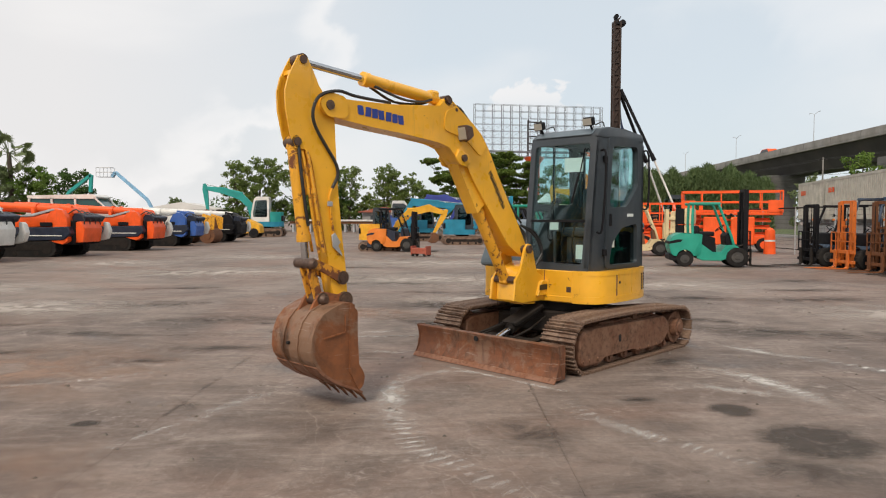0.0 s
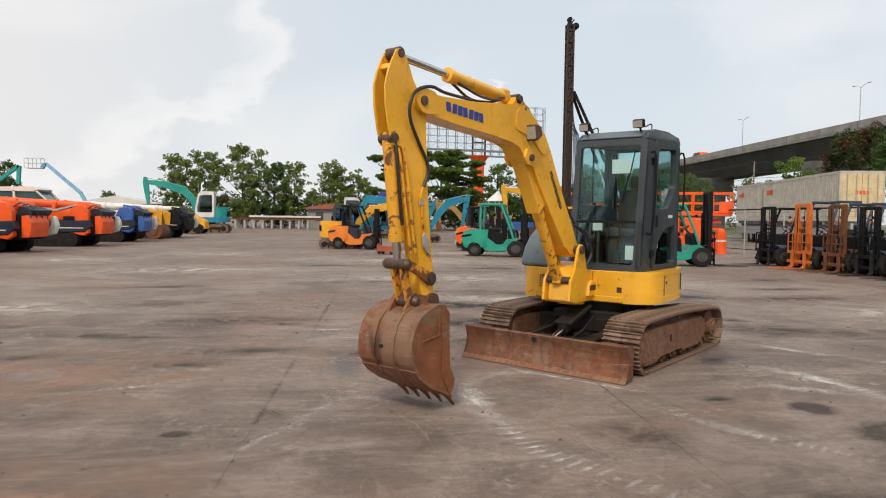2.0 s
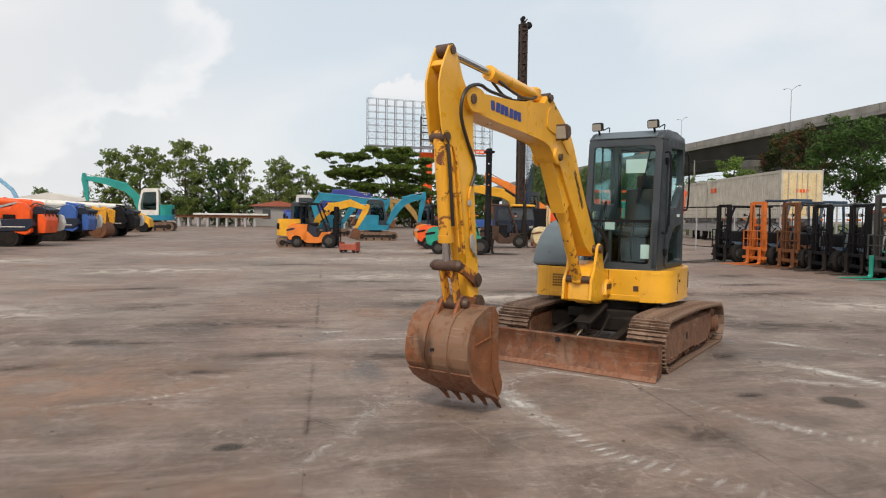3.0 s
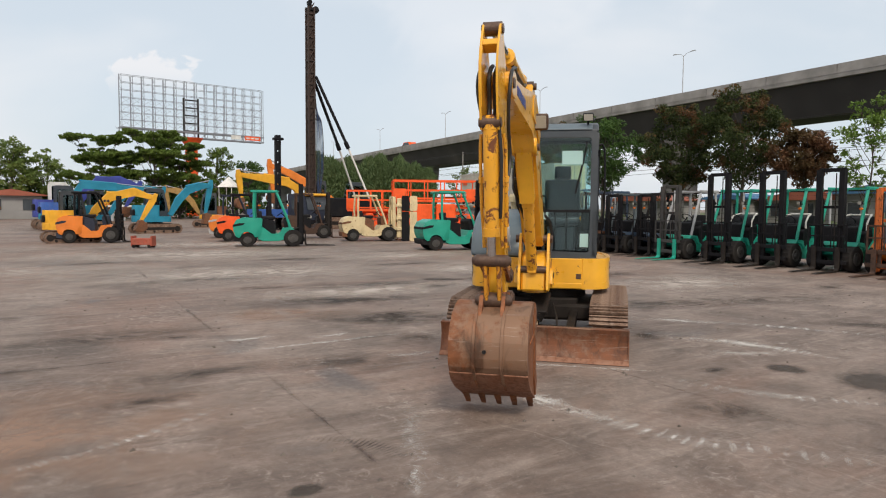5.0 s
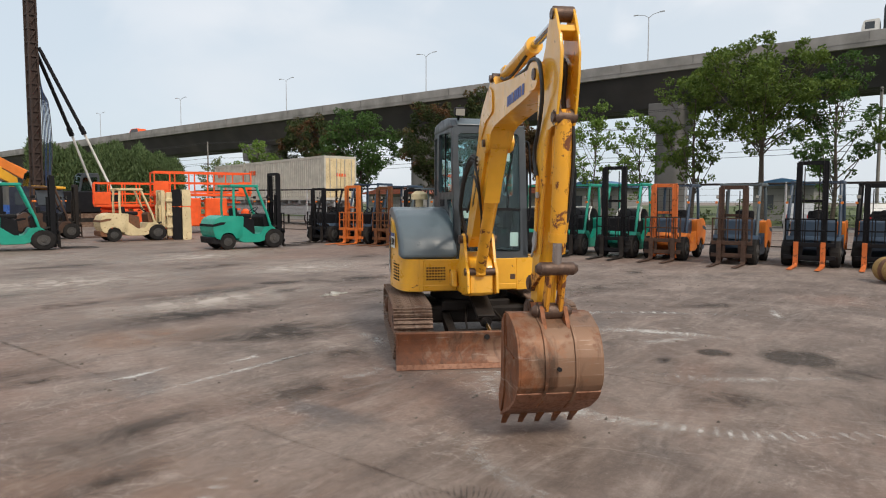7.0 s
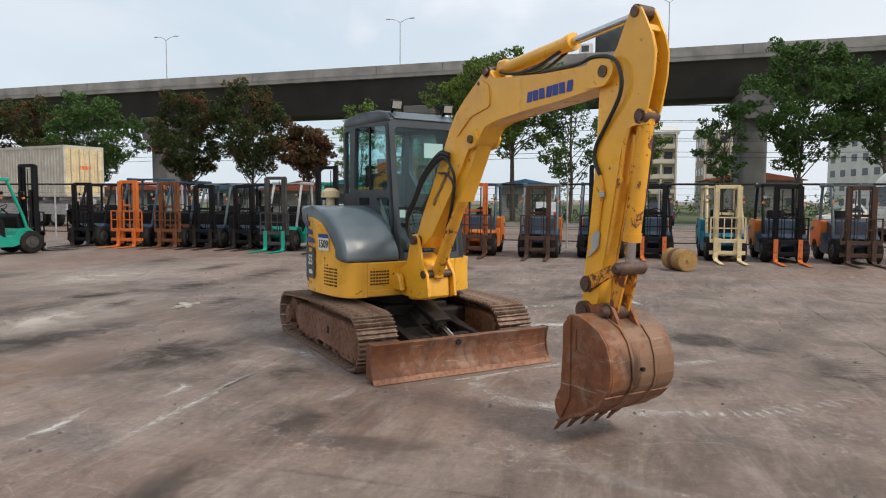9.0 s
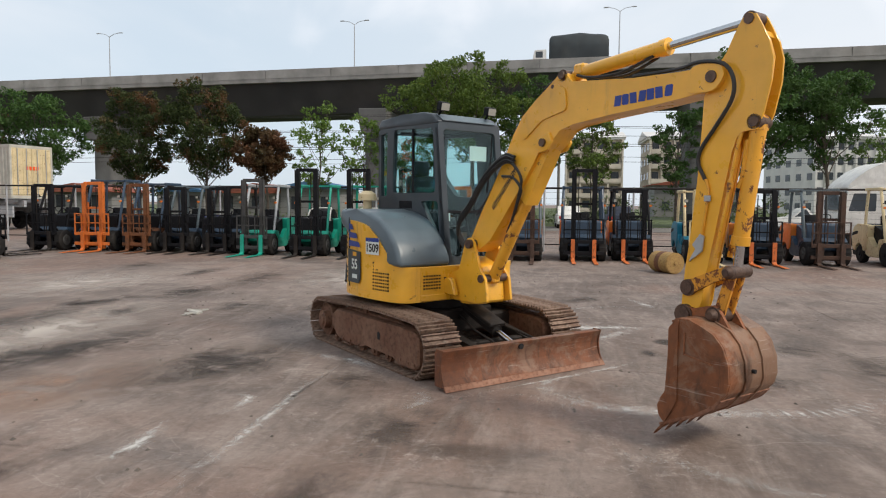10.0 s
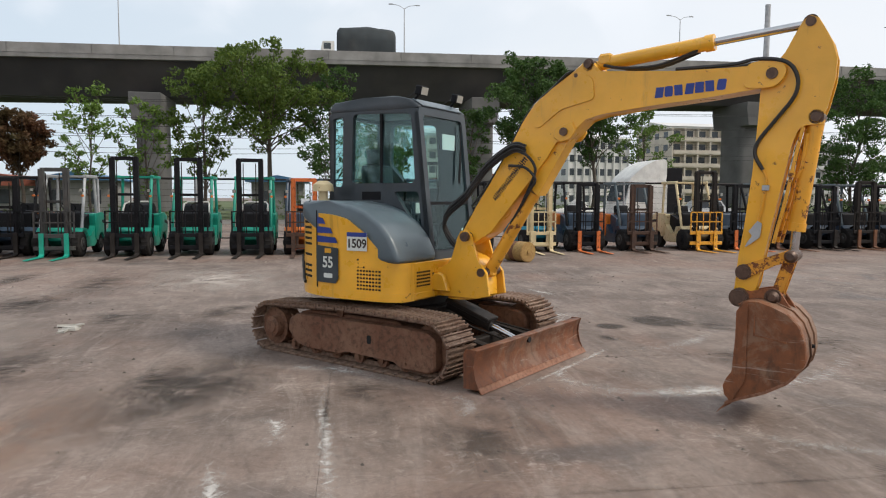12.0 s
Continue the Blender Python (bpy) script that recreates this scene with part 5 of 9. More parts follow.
        part("front_pipe", bm, YELLOW_WORN, arm)
    bm = BM()
    tube(bm, [(2.86, 0.06, 2.14), (2.85, 0.075, 1.95), (2.80, 0.07, 1.62), (2.77, 0.06, 1.50)], 0.014, 7, 4, m=BMX)
    part("cylinder_hose", bm, HOSE, arm)
    for y in (-0.022, 0.02):
        bm = BM()
        tube(bm, [(2.86, y, 2.12), (2.80, y, 2.30), (2.83, y, 2.48), (2.76, y, 2.56), (2.68, y, 2.60)], 0.016, 7, 5, m=BMX)
        part("inner_hose", bm, HOSE, arm)
    for y in (-0.092, 0.080):
        bm = BM()
        box(bm, 2.55, 2.60, y, y + 0.012, 1.66, 1.70, 0.003, BMX)
        part("pipe_clip", bm, GREYSTEEL, arm)
        bm = BM()
        prism(bm, [(2.47, 1.36), (2.53, 1.44), (2.56, 1.42), (2.55, 1.32), (2.50, 1.28), (2.45, 1.24), (2.46, 1.27), (2.50, 1.33)], y, y + 0.014, 0.002, BMX)
        part("pipe_clamp", bm, GREYSTEEL, arm)
    # lamp on the boom
    bm = BM()
    lamp_at = BMX @ Matrix.Translation((1.0, 0.165, 2.41)) @ pose(0, 0, 0, 0, 14, 0)
    prism(bm, [(-0.055, -0.045), (-0.055, 0.045), (0.02, 0.078), (0.048, 0.078), (0.048, -0.078), (0.02, -0.078)], -0.075, 0.065, 0.012, lamp_at)
    tube(bm, [(0.99, 0.12, 2.36), (0.98, 0.16, 2.33), (0.98, 0.17, 2.37)], 0.012, 6, 3, m=BMX)
    lamp = part("boom_lamp", bm, PIN, boom, "square brown-rimmed work lamp")
    bm = BM()
    box(bm, 0.046, 0.054, -0.058, 0.048, -0.060, 0.060, 0.003, lamp_at)
    part("lens", bm, LENS, lamp)
    # blue mark and the column of black characters, as plain shapes
    for s in (-1, 1):
        x0, x1, za, zb = (1.745, 2.285, 2.425, 2.448) if s < 0 else (1.76, 2.30, 2.45, 2.49)
        for k in range(7):
            u = (k + 0.5) / 7
            x, z = x0 + (x1 - x0) * u, za + (zb - za) * u
            bm = BM()
            w = 0.0355
            lean = (0.010, 0.0, -0.006)[k % 3]
            prism(bm, rounded([(x - w + 0.004, z - 0.040), (x + w - 0.004, z - 0.040), (x + w - 0.004 + lean, z + 0.040), (x - w + 0.004 + lean, z + 0.040)], 0.016 if k in (1, 6) else 0.004), s * 0.106, s * 0.108, 0, BMX)
            part("blue_mark", bm, BLUE_INK, boom)
        a, b = ((0.61, 1.955), (0.275, 1.585)) if s < 0 else ((0.56, 2.055), (0.325, 1.68))
        for k in range(8):
            u = (k + 0.5) / 8
            x, z = a[0] + (b[0] - a[0]) * u, a[1] + (b[1] - a[1]) * u
            m = BMX @ Matrix.Translation((x, s * 0.1065, z)) @ Matrix.Rotation(radians(40), 4, "Y")
            bm = BM()
            wide = (0.030, 0.022, 0.027)
            for q in range(3):
                w = wide[(q + k) % 3]
                box(bm, -w, w, -0.001, 0.001, -0.026 + q * 0.021, -0.016 + q * 0.021, 0, m)
            x1 = (-0.012, 0.010, 0.0)[k % 3]
            box(bm, x1 - 0.006, x1 + 0.006, -0.0012, 0.0012, -0.028, 0.030, 0, m)
            part("black_character", bm, BLACK_INK, boom)


def build_bucket():
    top = [(2.46, 0.845), (2.52, 0.872), (2.60, 0.872), (2.68, 0.845), (2.79, 0.80), (2.86, 0.725), (2.90, 0.62), (2.912, 0.50), (2.895, 0.43), (2.80, 0.315), (2.66, 0.225), (2.50, 0.155), (2.42, 0.11)]
    def inward(p, d):
        c = Vector((2.60, 0.55))
        v = Vector(p)
        q = v + (c - v).normalized() * d
        return (q.x, q.y)
    bm = BM()
    prism(bm, top + [inward(p, 0.022) for p in reversed(top)], -0.275, 0.275, 0.002, BMX)
    bucket = part("bucket", bm, BUCKET, exc, "rusty digging bucket with five worn teeth resting on the ground")
    plate = [(2.452, 0.60), (2.452, 0.79), (2.50, 0.868), (2.60, 0.872), (2.68, 0.845), (2.785, 0.80), (2.855, 0.725), (2.898, 0.62), (2.908, 0.50), (2.89, 0.43), (2.80, 0.318), (2.66, 0.228), (2.52, 0.165), (2.43, 0.12), (2.40, 0.17), (2.385, 0.24), (2.40, 0.29), (2.437, 0.345)]
    for y in (-0.288, 0.273):
        bm = BM()
        prism(bm, plate, y, y + 0.015, 0.002, BMX)
        sp = part("side_plate", bm, BUCKET, bucket)
        s = -1 if y < 0 else 1
        yo = y - 0.012 if s < 0 else y + 0.015
        bm = BM()
        prism(bm, rounded([(2.455, 0.60), (2.455, 0.80), (2.53, 0.865), (2.535, 0.30), (2.44, 0.13), (2.395, 0.17), (2.38, 0.24), (2.405, 0.30), (2.44, 0.35)], 0.015), yo, yo + 0.012, 0.002, BMX)
        part("side_cutter", bm, BUCKET, sp)
        bm = BM()
        box(bm, 2.575, 2.79, yo + 0.002, yo + 0.010, 0.625, 0.637, 0, BMX @ Matrix.Translation((2.6, 0, 0.63)) @ pose(0, 0, 0, 0, 8, 0) @ Matrix.Translation((-2.6, 0, -0.63)))
        box(bm, 2.573, 2.583, yo + 0.002, yo + 0.010, 0.63, 0.78, 0, BMX)
        part("weld_bead", bm, EDGE, sp)
    # wear straps down the back, the band above the lip
    for y in (-0.125, 0.08):
        bm = BM()
        strap = top[3:11]
        outw = [inward(p, -0.012) for p in strap]
        prism(bm, outw + [inward(p, 0.004) for p in reversed(strap)], y + 0.012, y + 0.034, 0.002, BMX)
        part("wear_strap", bm, BUCKET, bucket)
    bm = BM()
    low = [(2.86, 0.375), (2.80, 0.308), (2.66, 0.217), (2.50, 0.147), (2.40, 0.098), (2.39, 0.112), (2.49, 0.165), (2.65, 0.235), (2.79, 0.325), (2.85, 0.39)]
    prism(bm, low, -0.29, 0.29, 0.002, BMX)
    part("lip", bm, BLADE_EDGE, bucket, "thick scraped lip plate")
    for y in (-0.095, 0.068):
        bm = BM()
        prism(bm, [(2.38, 0.83), (2.385, 0.90), (2.43, 0.935), (2.50, 0.915), (2.60, 0.945), (2.66, 0.955), (2.71, 0.92), (2.76, 0.83), (2.80, 0.79), (2.66, 0.84), (2.50, 0.86)], y, y + 0.028, 0.004, BMX)
        part("ear", bm, EDGE, bucket)
    bm = BM()
    for p, half, r in (((2.425, 0.868), 0.10, 0.062), ((2.654, 0.89), 0.098, 0.058)):
        pin(bm, p, half, r)
    part("bush", bm, PIN, bucket)
    for k in range(5):
        y = -0.25 + k * 0.125
        bm = BM()
        w = 0.025
        verts = []
        for x, z, hw, hz in ((2.45, 0.13, w, 0.026), (2.385, 0.080, w * 0.95, 0.022), (2.340, 0.028, w * 0.75, 0.015)):
            verts.append([bm.verts.new(BMX @ Vector((x + dz * 0.6, y + sy * hw, z + dz))) for sy, dz in ((-1, -hz), (1, -hz), (1, hz), (-1, hz))])
        for a, b in zip(verts, verts[1:]):
            for q in range(4):
                bm.faces.new((a[q], a[(q + 1) % 4], b[(q + 1) % 4], b[q]))
        bm.faces.new(verts[0]), bm.faces.new(verts[-1])
        part("tooth", bm, BUCKET, bucket)
    bm = BM()
    cyl(bm, (2.895, -0.02, 0.55), (2.93, -0.02, 0.552), 0.014, seg=10, m=BMX)
    part("bucket_bolt", bm, DARK, bucket)


build_undercarriage()
build_house()
build_cab()
build_boom()
build_bucket()

# ---- forklifts ----
def wheel(parent, x, y, r, w, rim_mat, name="wheel"):
    bm = BM()
    s = 1 if y > 0 else -1
    n, prof = 36, ((0.50, 0.47), (0.80, 0.50), (0.94, 0.46), (1.0, 0.36), (1.0, -0.36), (0.94, -0.46), (0.80, -0.50), (0.50, -0.47))
    rings = []
    for k in range(n):
        a = math.tau * k / n
        lug = 1.0 if k % 2 else 0.955
        rings.append([bm.verts.new((x + math.cos(a) * r * f * (lug if f > 0.9 else 1.0), y + g * w, r + math.sin(a) * r * f * (lug if f > 0.9 else 1.0))) for f, g in prof])
    for k in range(n):
        for q in range(len(prof)):
            bm.faces.new((rings[k][q], rings[(k + 1) % n][q], rings[(k + 1) % n][(q + 1) % len(prof)], rings[k][(q + 1) % len(prof)]))
    o = part(name, bm, RUBBER, parent)
    bm = BM()
    cyl(bm, (x, y + s * (w / 2 - 0.03), r), (x, y + s * (w / 2 + 0.006), r), r * 0.56, r * 0.50, 18)
    cyl(bm, (x, y + s * (w / 2), r), (x, y + s * (w / 2 + 0.03), r), r * 0.22, r * 0.2, 12)
    part("rim", bm, rim_mat, o)
    return o


def forklift(m, body, guard, mast, forks, label, mast_h=2.2, cab_h=2.14, group="parked forklifts", wide=1.0, trim=BLACK, backrest=True, rim=RIM, cage=False, hood_up=False, tail=None):
    t = thing("forklift", m, label, "forklift", group)
    W = 0.56 * wide
    # chassis with step
    bm = BM()
    prism(bm, [(-0.42, 0.62), (-0.55, 0.74), (-0.75, 0.70), (-0.92, 0.50), (-1.16, 0.50), (-1.40, 0.72), (-1.62, 0.90), (-1.62, 0.30), (-1.45, 0.22), (-0.90, 0.22), (-0.70, 0.30), (-0.42, 0.42)], -W + 0.02, W - 0.02, 0.015)
    part("chassis", bm, body, t)
    bm = BM()
    prism(bm, rounded([(-0.36, 0.66), (-0.50, 0.77), (-0.78, 0.74), (-0.90, 0.50), (-0.80, 0.48), (-0.72, 0.64), (-0.50, 0.68)], 0.03), -W, W, 0.01)
    part("front_fender", bm, body, t)
    # counterweight with a recessed dark tail
    bm = BM()
    prism(bm, rounded([(-1.50, 0.42), (-1.46, 1.12), (-2.12, 1.15), (-2.36, 1.04), (-2.45, 0.80), (-2.44, 0.62), (-2.36, 0.40), (-2.22, 0.34), (-2.17, 0.52), (-1.98, 0.60), (-1.78, 0.52), (-1.72, 0.36)], 0.05), -W, W, 0.05, None, "xz", 2)
    cw = part("counterweight", bm, tail or body, t)
    bm = BM()
    prism(bm, [(-2.455, 0.86), (-2.22, 0.93), (-2.05, 0.93), (-2.1, 0.85), (-2.455, 0.78)], -W - 0.004, W + 0.004, 0)
    prism(bm, rounded([(-2.44, 0.22), (-2.46, 0.44), (-2.30, 0.42), (-2.18, 0.20)], 0.04), -W + 0.04, W - 0.04, 0.02)
    part("tail_grille", bm, trim, cw)
    # engine hood and seat
    bm = BM()
    prism(bm, rounded([(-1.02, 0.45), (-1.06, 1.00), (-1.50, 1.12), (-2.05, 1.16), (-2.05, 0.80), (-1.55, 0.45)], 0.05), -W * 0.72, W * 0.72, 0.02)
    part("hood", bm, trim, t)
    bm = BM()
    box(bm, -1.50, -1.05, -0.24, 0.24, 1.04, 1.20, 0.04, None, 2)
    box(bm, -1.62, -1.48, -0.24, 0.24, 1.14, 1.70, 0.05, pose(0, 0, 0, 0, -6, 0) @ Matrix.Translation((0.12, 0, -0.14)), 2)
    part("seat", bm, BLACK, t)
    bm = BM()
    prism(bm, rounded([(-0.52, 0.70), (-0.58, 1.14), (-0.68, 1.18), (-0.76, 1.08), (-0.72, 0.62)], 0.03), -W * 0.8, W * 0.8, 0.015)
    part("dashboard", bm, trim, t)
    bm = BM()
    tube(bm, [(-0.62, 0.1, 1.1), (-0.84, 0.1, 1.32)], 0.022, 7)
    for k in range(16):
        a, b = math.tau * k / 16, math.tau * (k + 1) / 16
        mm = Matrix.Translation((-0.84, 0.1, 1.32)) @ Matrix.Rotation(radians(-40), 4, "Y")
        tube(bm, [mm @ Vector((0.17 * math.cos(a), 0.17 * math.sin(a), 0)), mm @ Vector((0.17 * math.cos(b), 0.17 * math.sin(b), 0))], 0.014, 5)
    part("steering_wheel", bm, BLACK, t)
    # overhead guard: posts and slatted roof
    for y in (-W + 0.05, W - 0.05):
        bm = BM()
        tube(bm, [(-0.52, y, 0.72), (-0.62, y, 1.1), (-0.98, y * 0.94, cab_h - 0.06), (-1.04, y * 0.92, cab_h)], 0.042, 8, 0)
        part("front_post", bm, guard, t)
        bm = BM()
        tube(bm, [(-1.74, y, 0.96), (-1.76, y * 0.97, 1.5), (-1.74, y * 0.92, cab_h)], 0.042, 8, 0)
        part("rear_post", bm, guard, t)
    for y in (-W * 0.87, W * 0.87):
        bm = BM()
        box(bm, -1.86, -0.94, y - 0.045, y + 0.045, cab_h - 0.045, cab_h + 0.045, 0.015)
        part("roof_rail", bm, guard, t)
    for k in range(7):
        bm = BM()
        x = -1.86 + k * 0.15
        box(bm, x, x + 0.05, -W * 0.87, W * 0.87, cab_h - 0.015, cab_h + 0.02)
        part("roof_bar", bm, guard, t)
    # mast
    for y in (-0.30, 0.30):
        bm = BM()
        s = 1 if y > 0 else -1
        box(bm, -0.22, -0.08, y - 0.012 + s * 0.045, y + 0.012 + s * 0.045, 0.08, mast_h, 0.003)
        box(bm, -0.22, -0.205, y - 0.045, y + 0.045, 0.08, mast_h)
        box(bm, -0.095, -0.08, y - 0.045, y + 0.045, 0.08, mast_h)
        part("mast_rail", bm, mast, t)
        bm = BM()
        box(bm, -0.19, -0.07, y - s * 0.06 - 0.012, y - s * 0.06 + 0.012, 0.12, mast_h + 0.03, 0.003)
        box(bm, -0.19, -0.175, y - s * 0.02 - 0.05, y - s * 0.02 + 0.03, 0.12, mast_h + 0.03)
        part("inner_rail", bm, mast, t)
        bm = BM()
        cyl(bm, (-0.25, y * 0.86, 0.2), (-0.25, y * 0.86, mast_h * 0.72), 0.034, seg=10)
        part("lift_cylinder", bm, mast, t)
        bm = BM()
        box(bm, -0.07, -0.055, y * 0.55 - 0.012, y * 0.55 + 0.012, 0.4, mast_h - 0.1)
        part("lift_chain", bm, DARKSTEEL, t)
        bm = BM()
        tube(bm, [(-0.22, y, 0.75), (-0.55, y * 0.95, 0.62)], 0.035, 8)
        part("tilt_cylinder", bm, DARKSTEEL, t)
    for z, h in ((mast_h - 0.06, 0.10), (mast_h * 0.62, 0.07), (0.16, 0.09)):
        bm = BM()
        box(bm, -0.21, -0.17, -0.34, 0.34, z, z + h, 0.006)
        part("cross_beam", bm, mast, t)
    if hood_up:
        bm = BM()
        prism(bm, rounded([(-1.22, 1.02), (-1.26, 1.22), (-1.40, 1.38), (-1.70, 1.44), (-1.98, 1.34), (-2.10, 1.06)], 0.14), -W * 0.62, W * 0.62, 0.06, None, "xz", 3)
        hd = part("raised_hood", bm, BLACK, t)
        bm = BM()
        tube(bm, [(-1.24, -W * 0.66, 1.06), (-1.26, -W * 0.64, 1.24), (-1.40, -W * 0.62, 1.40), (-1.66, -W * 0.5, 1.46), (-1.66, W * 0.5, 1.46), (-1.40, W * 0.62, 1.40), (-1.26, W * 0.64, 1.24), (-1.24, W * 0.66, 1.06)], 0.026, 6)
        part("hood_edge", bm, WHITE, hd, "pale rubber edge")
    # carriage, backrest and forks
    cwid = 0.50 * wide
    bm = BM()
    for z in (0.20, 0.52):
        box(bm, -0.055, -0.012, -cwid, cwid, z, z + 0.10, 0.006)
    for y in (-0.2, 0.2):
        box(bm, -0.07, -0.05, y - 0.04, y + 0.04, 0.18, 0.64)
    part("carriage", bm, mast if not cage else forks, t)
    if backrest:
        top = 1.22
        bars = [(y - 0.02, y + 0.02, 0.55, top) for y in (-cwid + 0.02, cwid - 0.02)]
        bars += [(-cwid, cwid, z, z + 0.035) for z in (top - 0.03, 0.9)]
        bars += [(y - 0.012, y + 0.012, 0.55, top) for y in (-cwid + 2 * cwid * k / 5 for k in range(1, 5))]
        for y0, y1, z0, z1 in bars:
            bm = BM()
            box(bm, -0.05, -0.027, y0, y1, z0, z1)
            part("backrest_bar", bm, forks if cage else mast, t)
    for y in (-0.30, 0.30):
        bm = BM()
        prism(bm, rounded([(-0.012, 0.64), (0.03, 0.64), (0.032, 0.10), (0.10, 0.055), (1.05, 0.035), (1.07, 0.022), (0.03, 0.02), (-0.012, 0.07)], 0.012), y - 0.055, y + 0.055, 0.004)
        part("fork", bm, forks, t)
    for y in (-W + 0.13, W - 0.13):
        wheel(t, -0.42, y * 1.05, 0.34, 0.24, rim)
        wheel(t, -1.97, y * 1.02, 0.27, 0.19, rim)
    for y in (-W + 0.07, W - 0.07):
        bm = BM()
        box(bm, -0.66, -0.58, y - 0.05, y + 0.05, 1.72, 1.82, 0.02)
        tube(bm, [(-0.62, y, 1.77), (-0.80, y, 1.74)], 0.012, 5)
        lamp = part("headlamp", bm, trim, t)
        bm = BM()
        box(bm, -0.578, -0.572, y - 0.04, y + 0.04, 1.73, 1.81)
        part("lens", bm, LENS, lamp)
        bm = BM()
        cyl(bm, (-0.63, y * 1.08, 1.62), (-0.57, y * 1.08, 1.62), 0.035, seg=10)
        part("turn_signal", bm, AMBER, lamp)
    return t


def row(y, x=13.75, turn=180.0):
    return pose(x, y, 0, 0, 0, turn)


SLATEBLUE = paint("forklift_slate_blue", (0.026, 0.054, 0.096), 0.42, 0.66, 0.10)
GUARDGREY = paint("guard_blue_grey", (0.085, 0.115, 0.130), 0.45, 0.64, 0.12)
HEAVYORANGE = paint("mast_orange", (0.62, 0.145, 0.014), 0.52, 0.54, 0.10)
RUSTMAST = rusty("mast_rust", (0.200, 0.066, 0.018), (0.125, 0.048, 0.018), (0.060, 0.030, 0.018), 5, 0.05, 0.8)
RUSTDARK = rusty("carriage_rust", (0.085, 0.040, 0.022), (0.055, 0.030, 0.020), (0.030, 0.018, 0.014), 5, 0.1, 0.75)
fl_green = forklift(row(14.1, 13.35), TEAL, TEAL, BLACK, DARKSTEEL, "teal forklift with black mast parked in the row", 2.62, 2.15, "teal forklifts in the row", hood_up=True)
copy_thing(fl_green, row(12.5, 13.45, 181))
copy_thing(fl_green, row(10.9, 13.4, 179))
forklift(row(18.65, 13.8), SLATEBLUE, GUARDGREY, BLACK, DARKSTEEL, "dark blue forklift with grey guard and black mast", 2.05, 2.1, "dark forklifts in the row", 1.0, BLACK, tail=INDIGO)
fl_dark_orange = forklift(row(17.2, 13.8, 178), SLATEBLUE, BLACK, BLACK, DARKSTEEL, "dark forklift with orange tail and black mast parked in the row", 2.05, 2.1, "dark forklifts in the row", 1.0, BLACK, tail=TOYOTA)
fl_rust = forklift(row(7.6, 13.2), SLATEBLUE, GUARDGREY, RUSTDARK, RUSTDARK, "dark blue forklift with rusty brown carriage and orange tail", 2.02, 2.1, "orange and black forklifts in the row", 1.0, SLATEBLUE, True, RIM, True, tail=TOYOTA)
copy_thing(fl_rust, row(-0.75, 13.6, 180))
fl_navy = forklift(row(4.4, 14.0, 181), SLATEBLUE, BLACK, BLACK, RUSTORANGE, "dark blue forklift with rusty orange forks and black guard", 2.05, 2.1, "orange and black forklifts in the row", 1.0, SLATEBLUE, tail=TOYOTA)
copy_thing(fl_navy, row(1.0, 13.6, 179))
copy_thing(fl_navy, row(-4.3, 13.7, 180))
forklift(row(23.05, 13.4, 182), SLATEBLUE, BLACK, BLACK, DARKSTEEL, "dark blue forklift with a wide black mast at the row end", 2.12, 2.1, "dark forklifts in the row", 1.05, tail=TOYOTA)
forklift(row(21.4, 13.6, 182), SLATEBLUE, SLATEBLUE, HEAVYORANGE, HEAVYORANGE, "heavy forklift with bright orange mast, load cage and wide tyres", 2.2, 2.3, "dark forklifts in the row", 1.2, BLACK, True, BLACK, True, tail=HEAVYORANGE)
forklift(row(19.9, 13.7, 180), RUSTMAST, SLATEBLUE, RUSTMAST, RUSTMAST, "rust brown forklift with a rusted mast and backrest", 2.15, 2.2, "dark forklifts in the row", 1.0, BLACK, True, RIM, True)
forklift(row(15.8, 13.3, 180), TEAL, GREYSTEEL, RIM, TEAL, "teal forklift with grey mast and teal forks", 2.3, 2.15, "teal forklifts in the row")
forklift(row(9.45, 13.4, 180), TOYOTA, SLATEBLUE, RUSTORANGE, RUSTDARK, "orange forklift with orange mast, rusty carriage and navy guard", 2.1, 2.1, "orange and black forklifts in the row", 1.0, SLATEBLUE, True, RIM, True)
forklift(row(5.85, 13.6, 180), SLATEBLUE, SLATEBLUE, BLACK, RUSTORANGE, "dark blue forklift with tall mast and orange forks", 2.62, 2.15, "orange and black forklifts in the row", 1.15, SLATEBLUE, tail=TOYOTA)
forklift(row(2.5, 13.6, 180), SKYBLUE, CREAM, CREAM, CREAM, "small blue forklift with faded yellow mast and forks", 2.05, 2.05, "orange and black forklifts in the row", 0.92)
forklift(row(-2.85, 13.5, 180), CREAM, CREAM, DARKSTEEL, YELLOW_WORN, "yellow forklift with a wide yellow load cage and dark mast", 2.45, 2.15, "orange and black forklifts in the row", 1.1, BLACK, True, BLACK, True)
fl_late = forklift(row(-5.8, 13.7, 180), SLATEBLUE, GUARDGREY, DARKSTEEL, RUSTBROWN, "dark blue forklift with grey guard and rusty forks", 2.2, 2.12, "orange and black forklifts in the row", 1.0, BLACK)
for k, y in enumerate((-7.3, -8.8, -10.3, -11.9)):
    copy_thing(fl_late if k % 2 else fl_dark_orange, row(y, 13.7, 180))
# forklifts standing broadside in the middle of the yard
def broadside(xr, yr, xf, yf):
    """Pose from the ground points under the rear and front wheels of the near side (its right side)."""
    d = Vector((xf - xr, yf - yr)).normalized()
    left = Vector((-d.y, d.x))
    c = Vector((xf, yf)) + d * 0.42 + left * 0.55
    return pose(c.x, c.y, 0, 0, 0, math.degrees(math.atan2(d.y, d.x)))


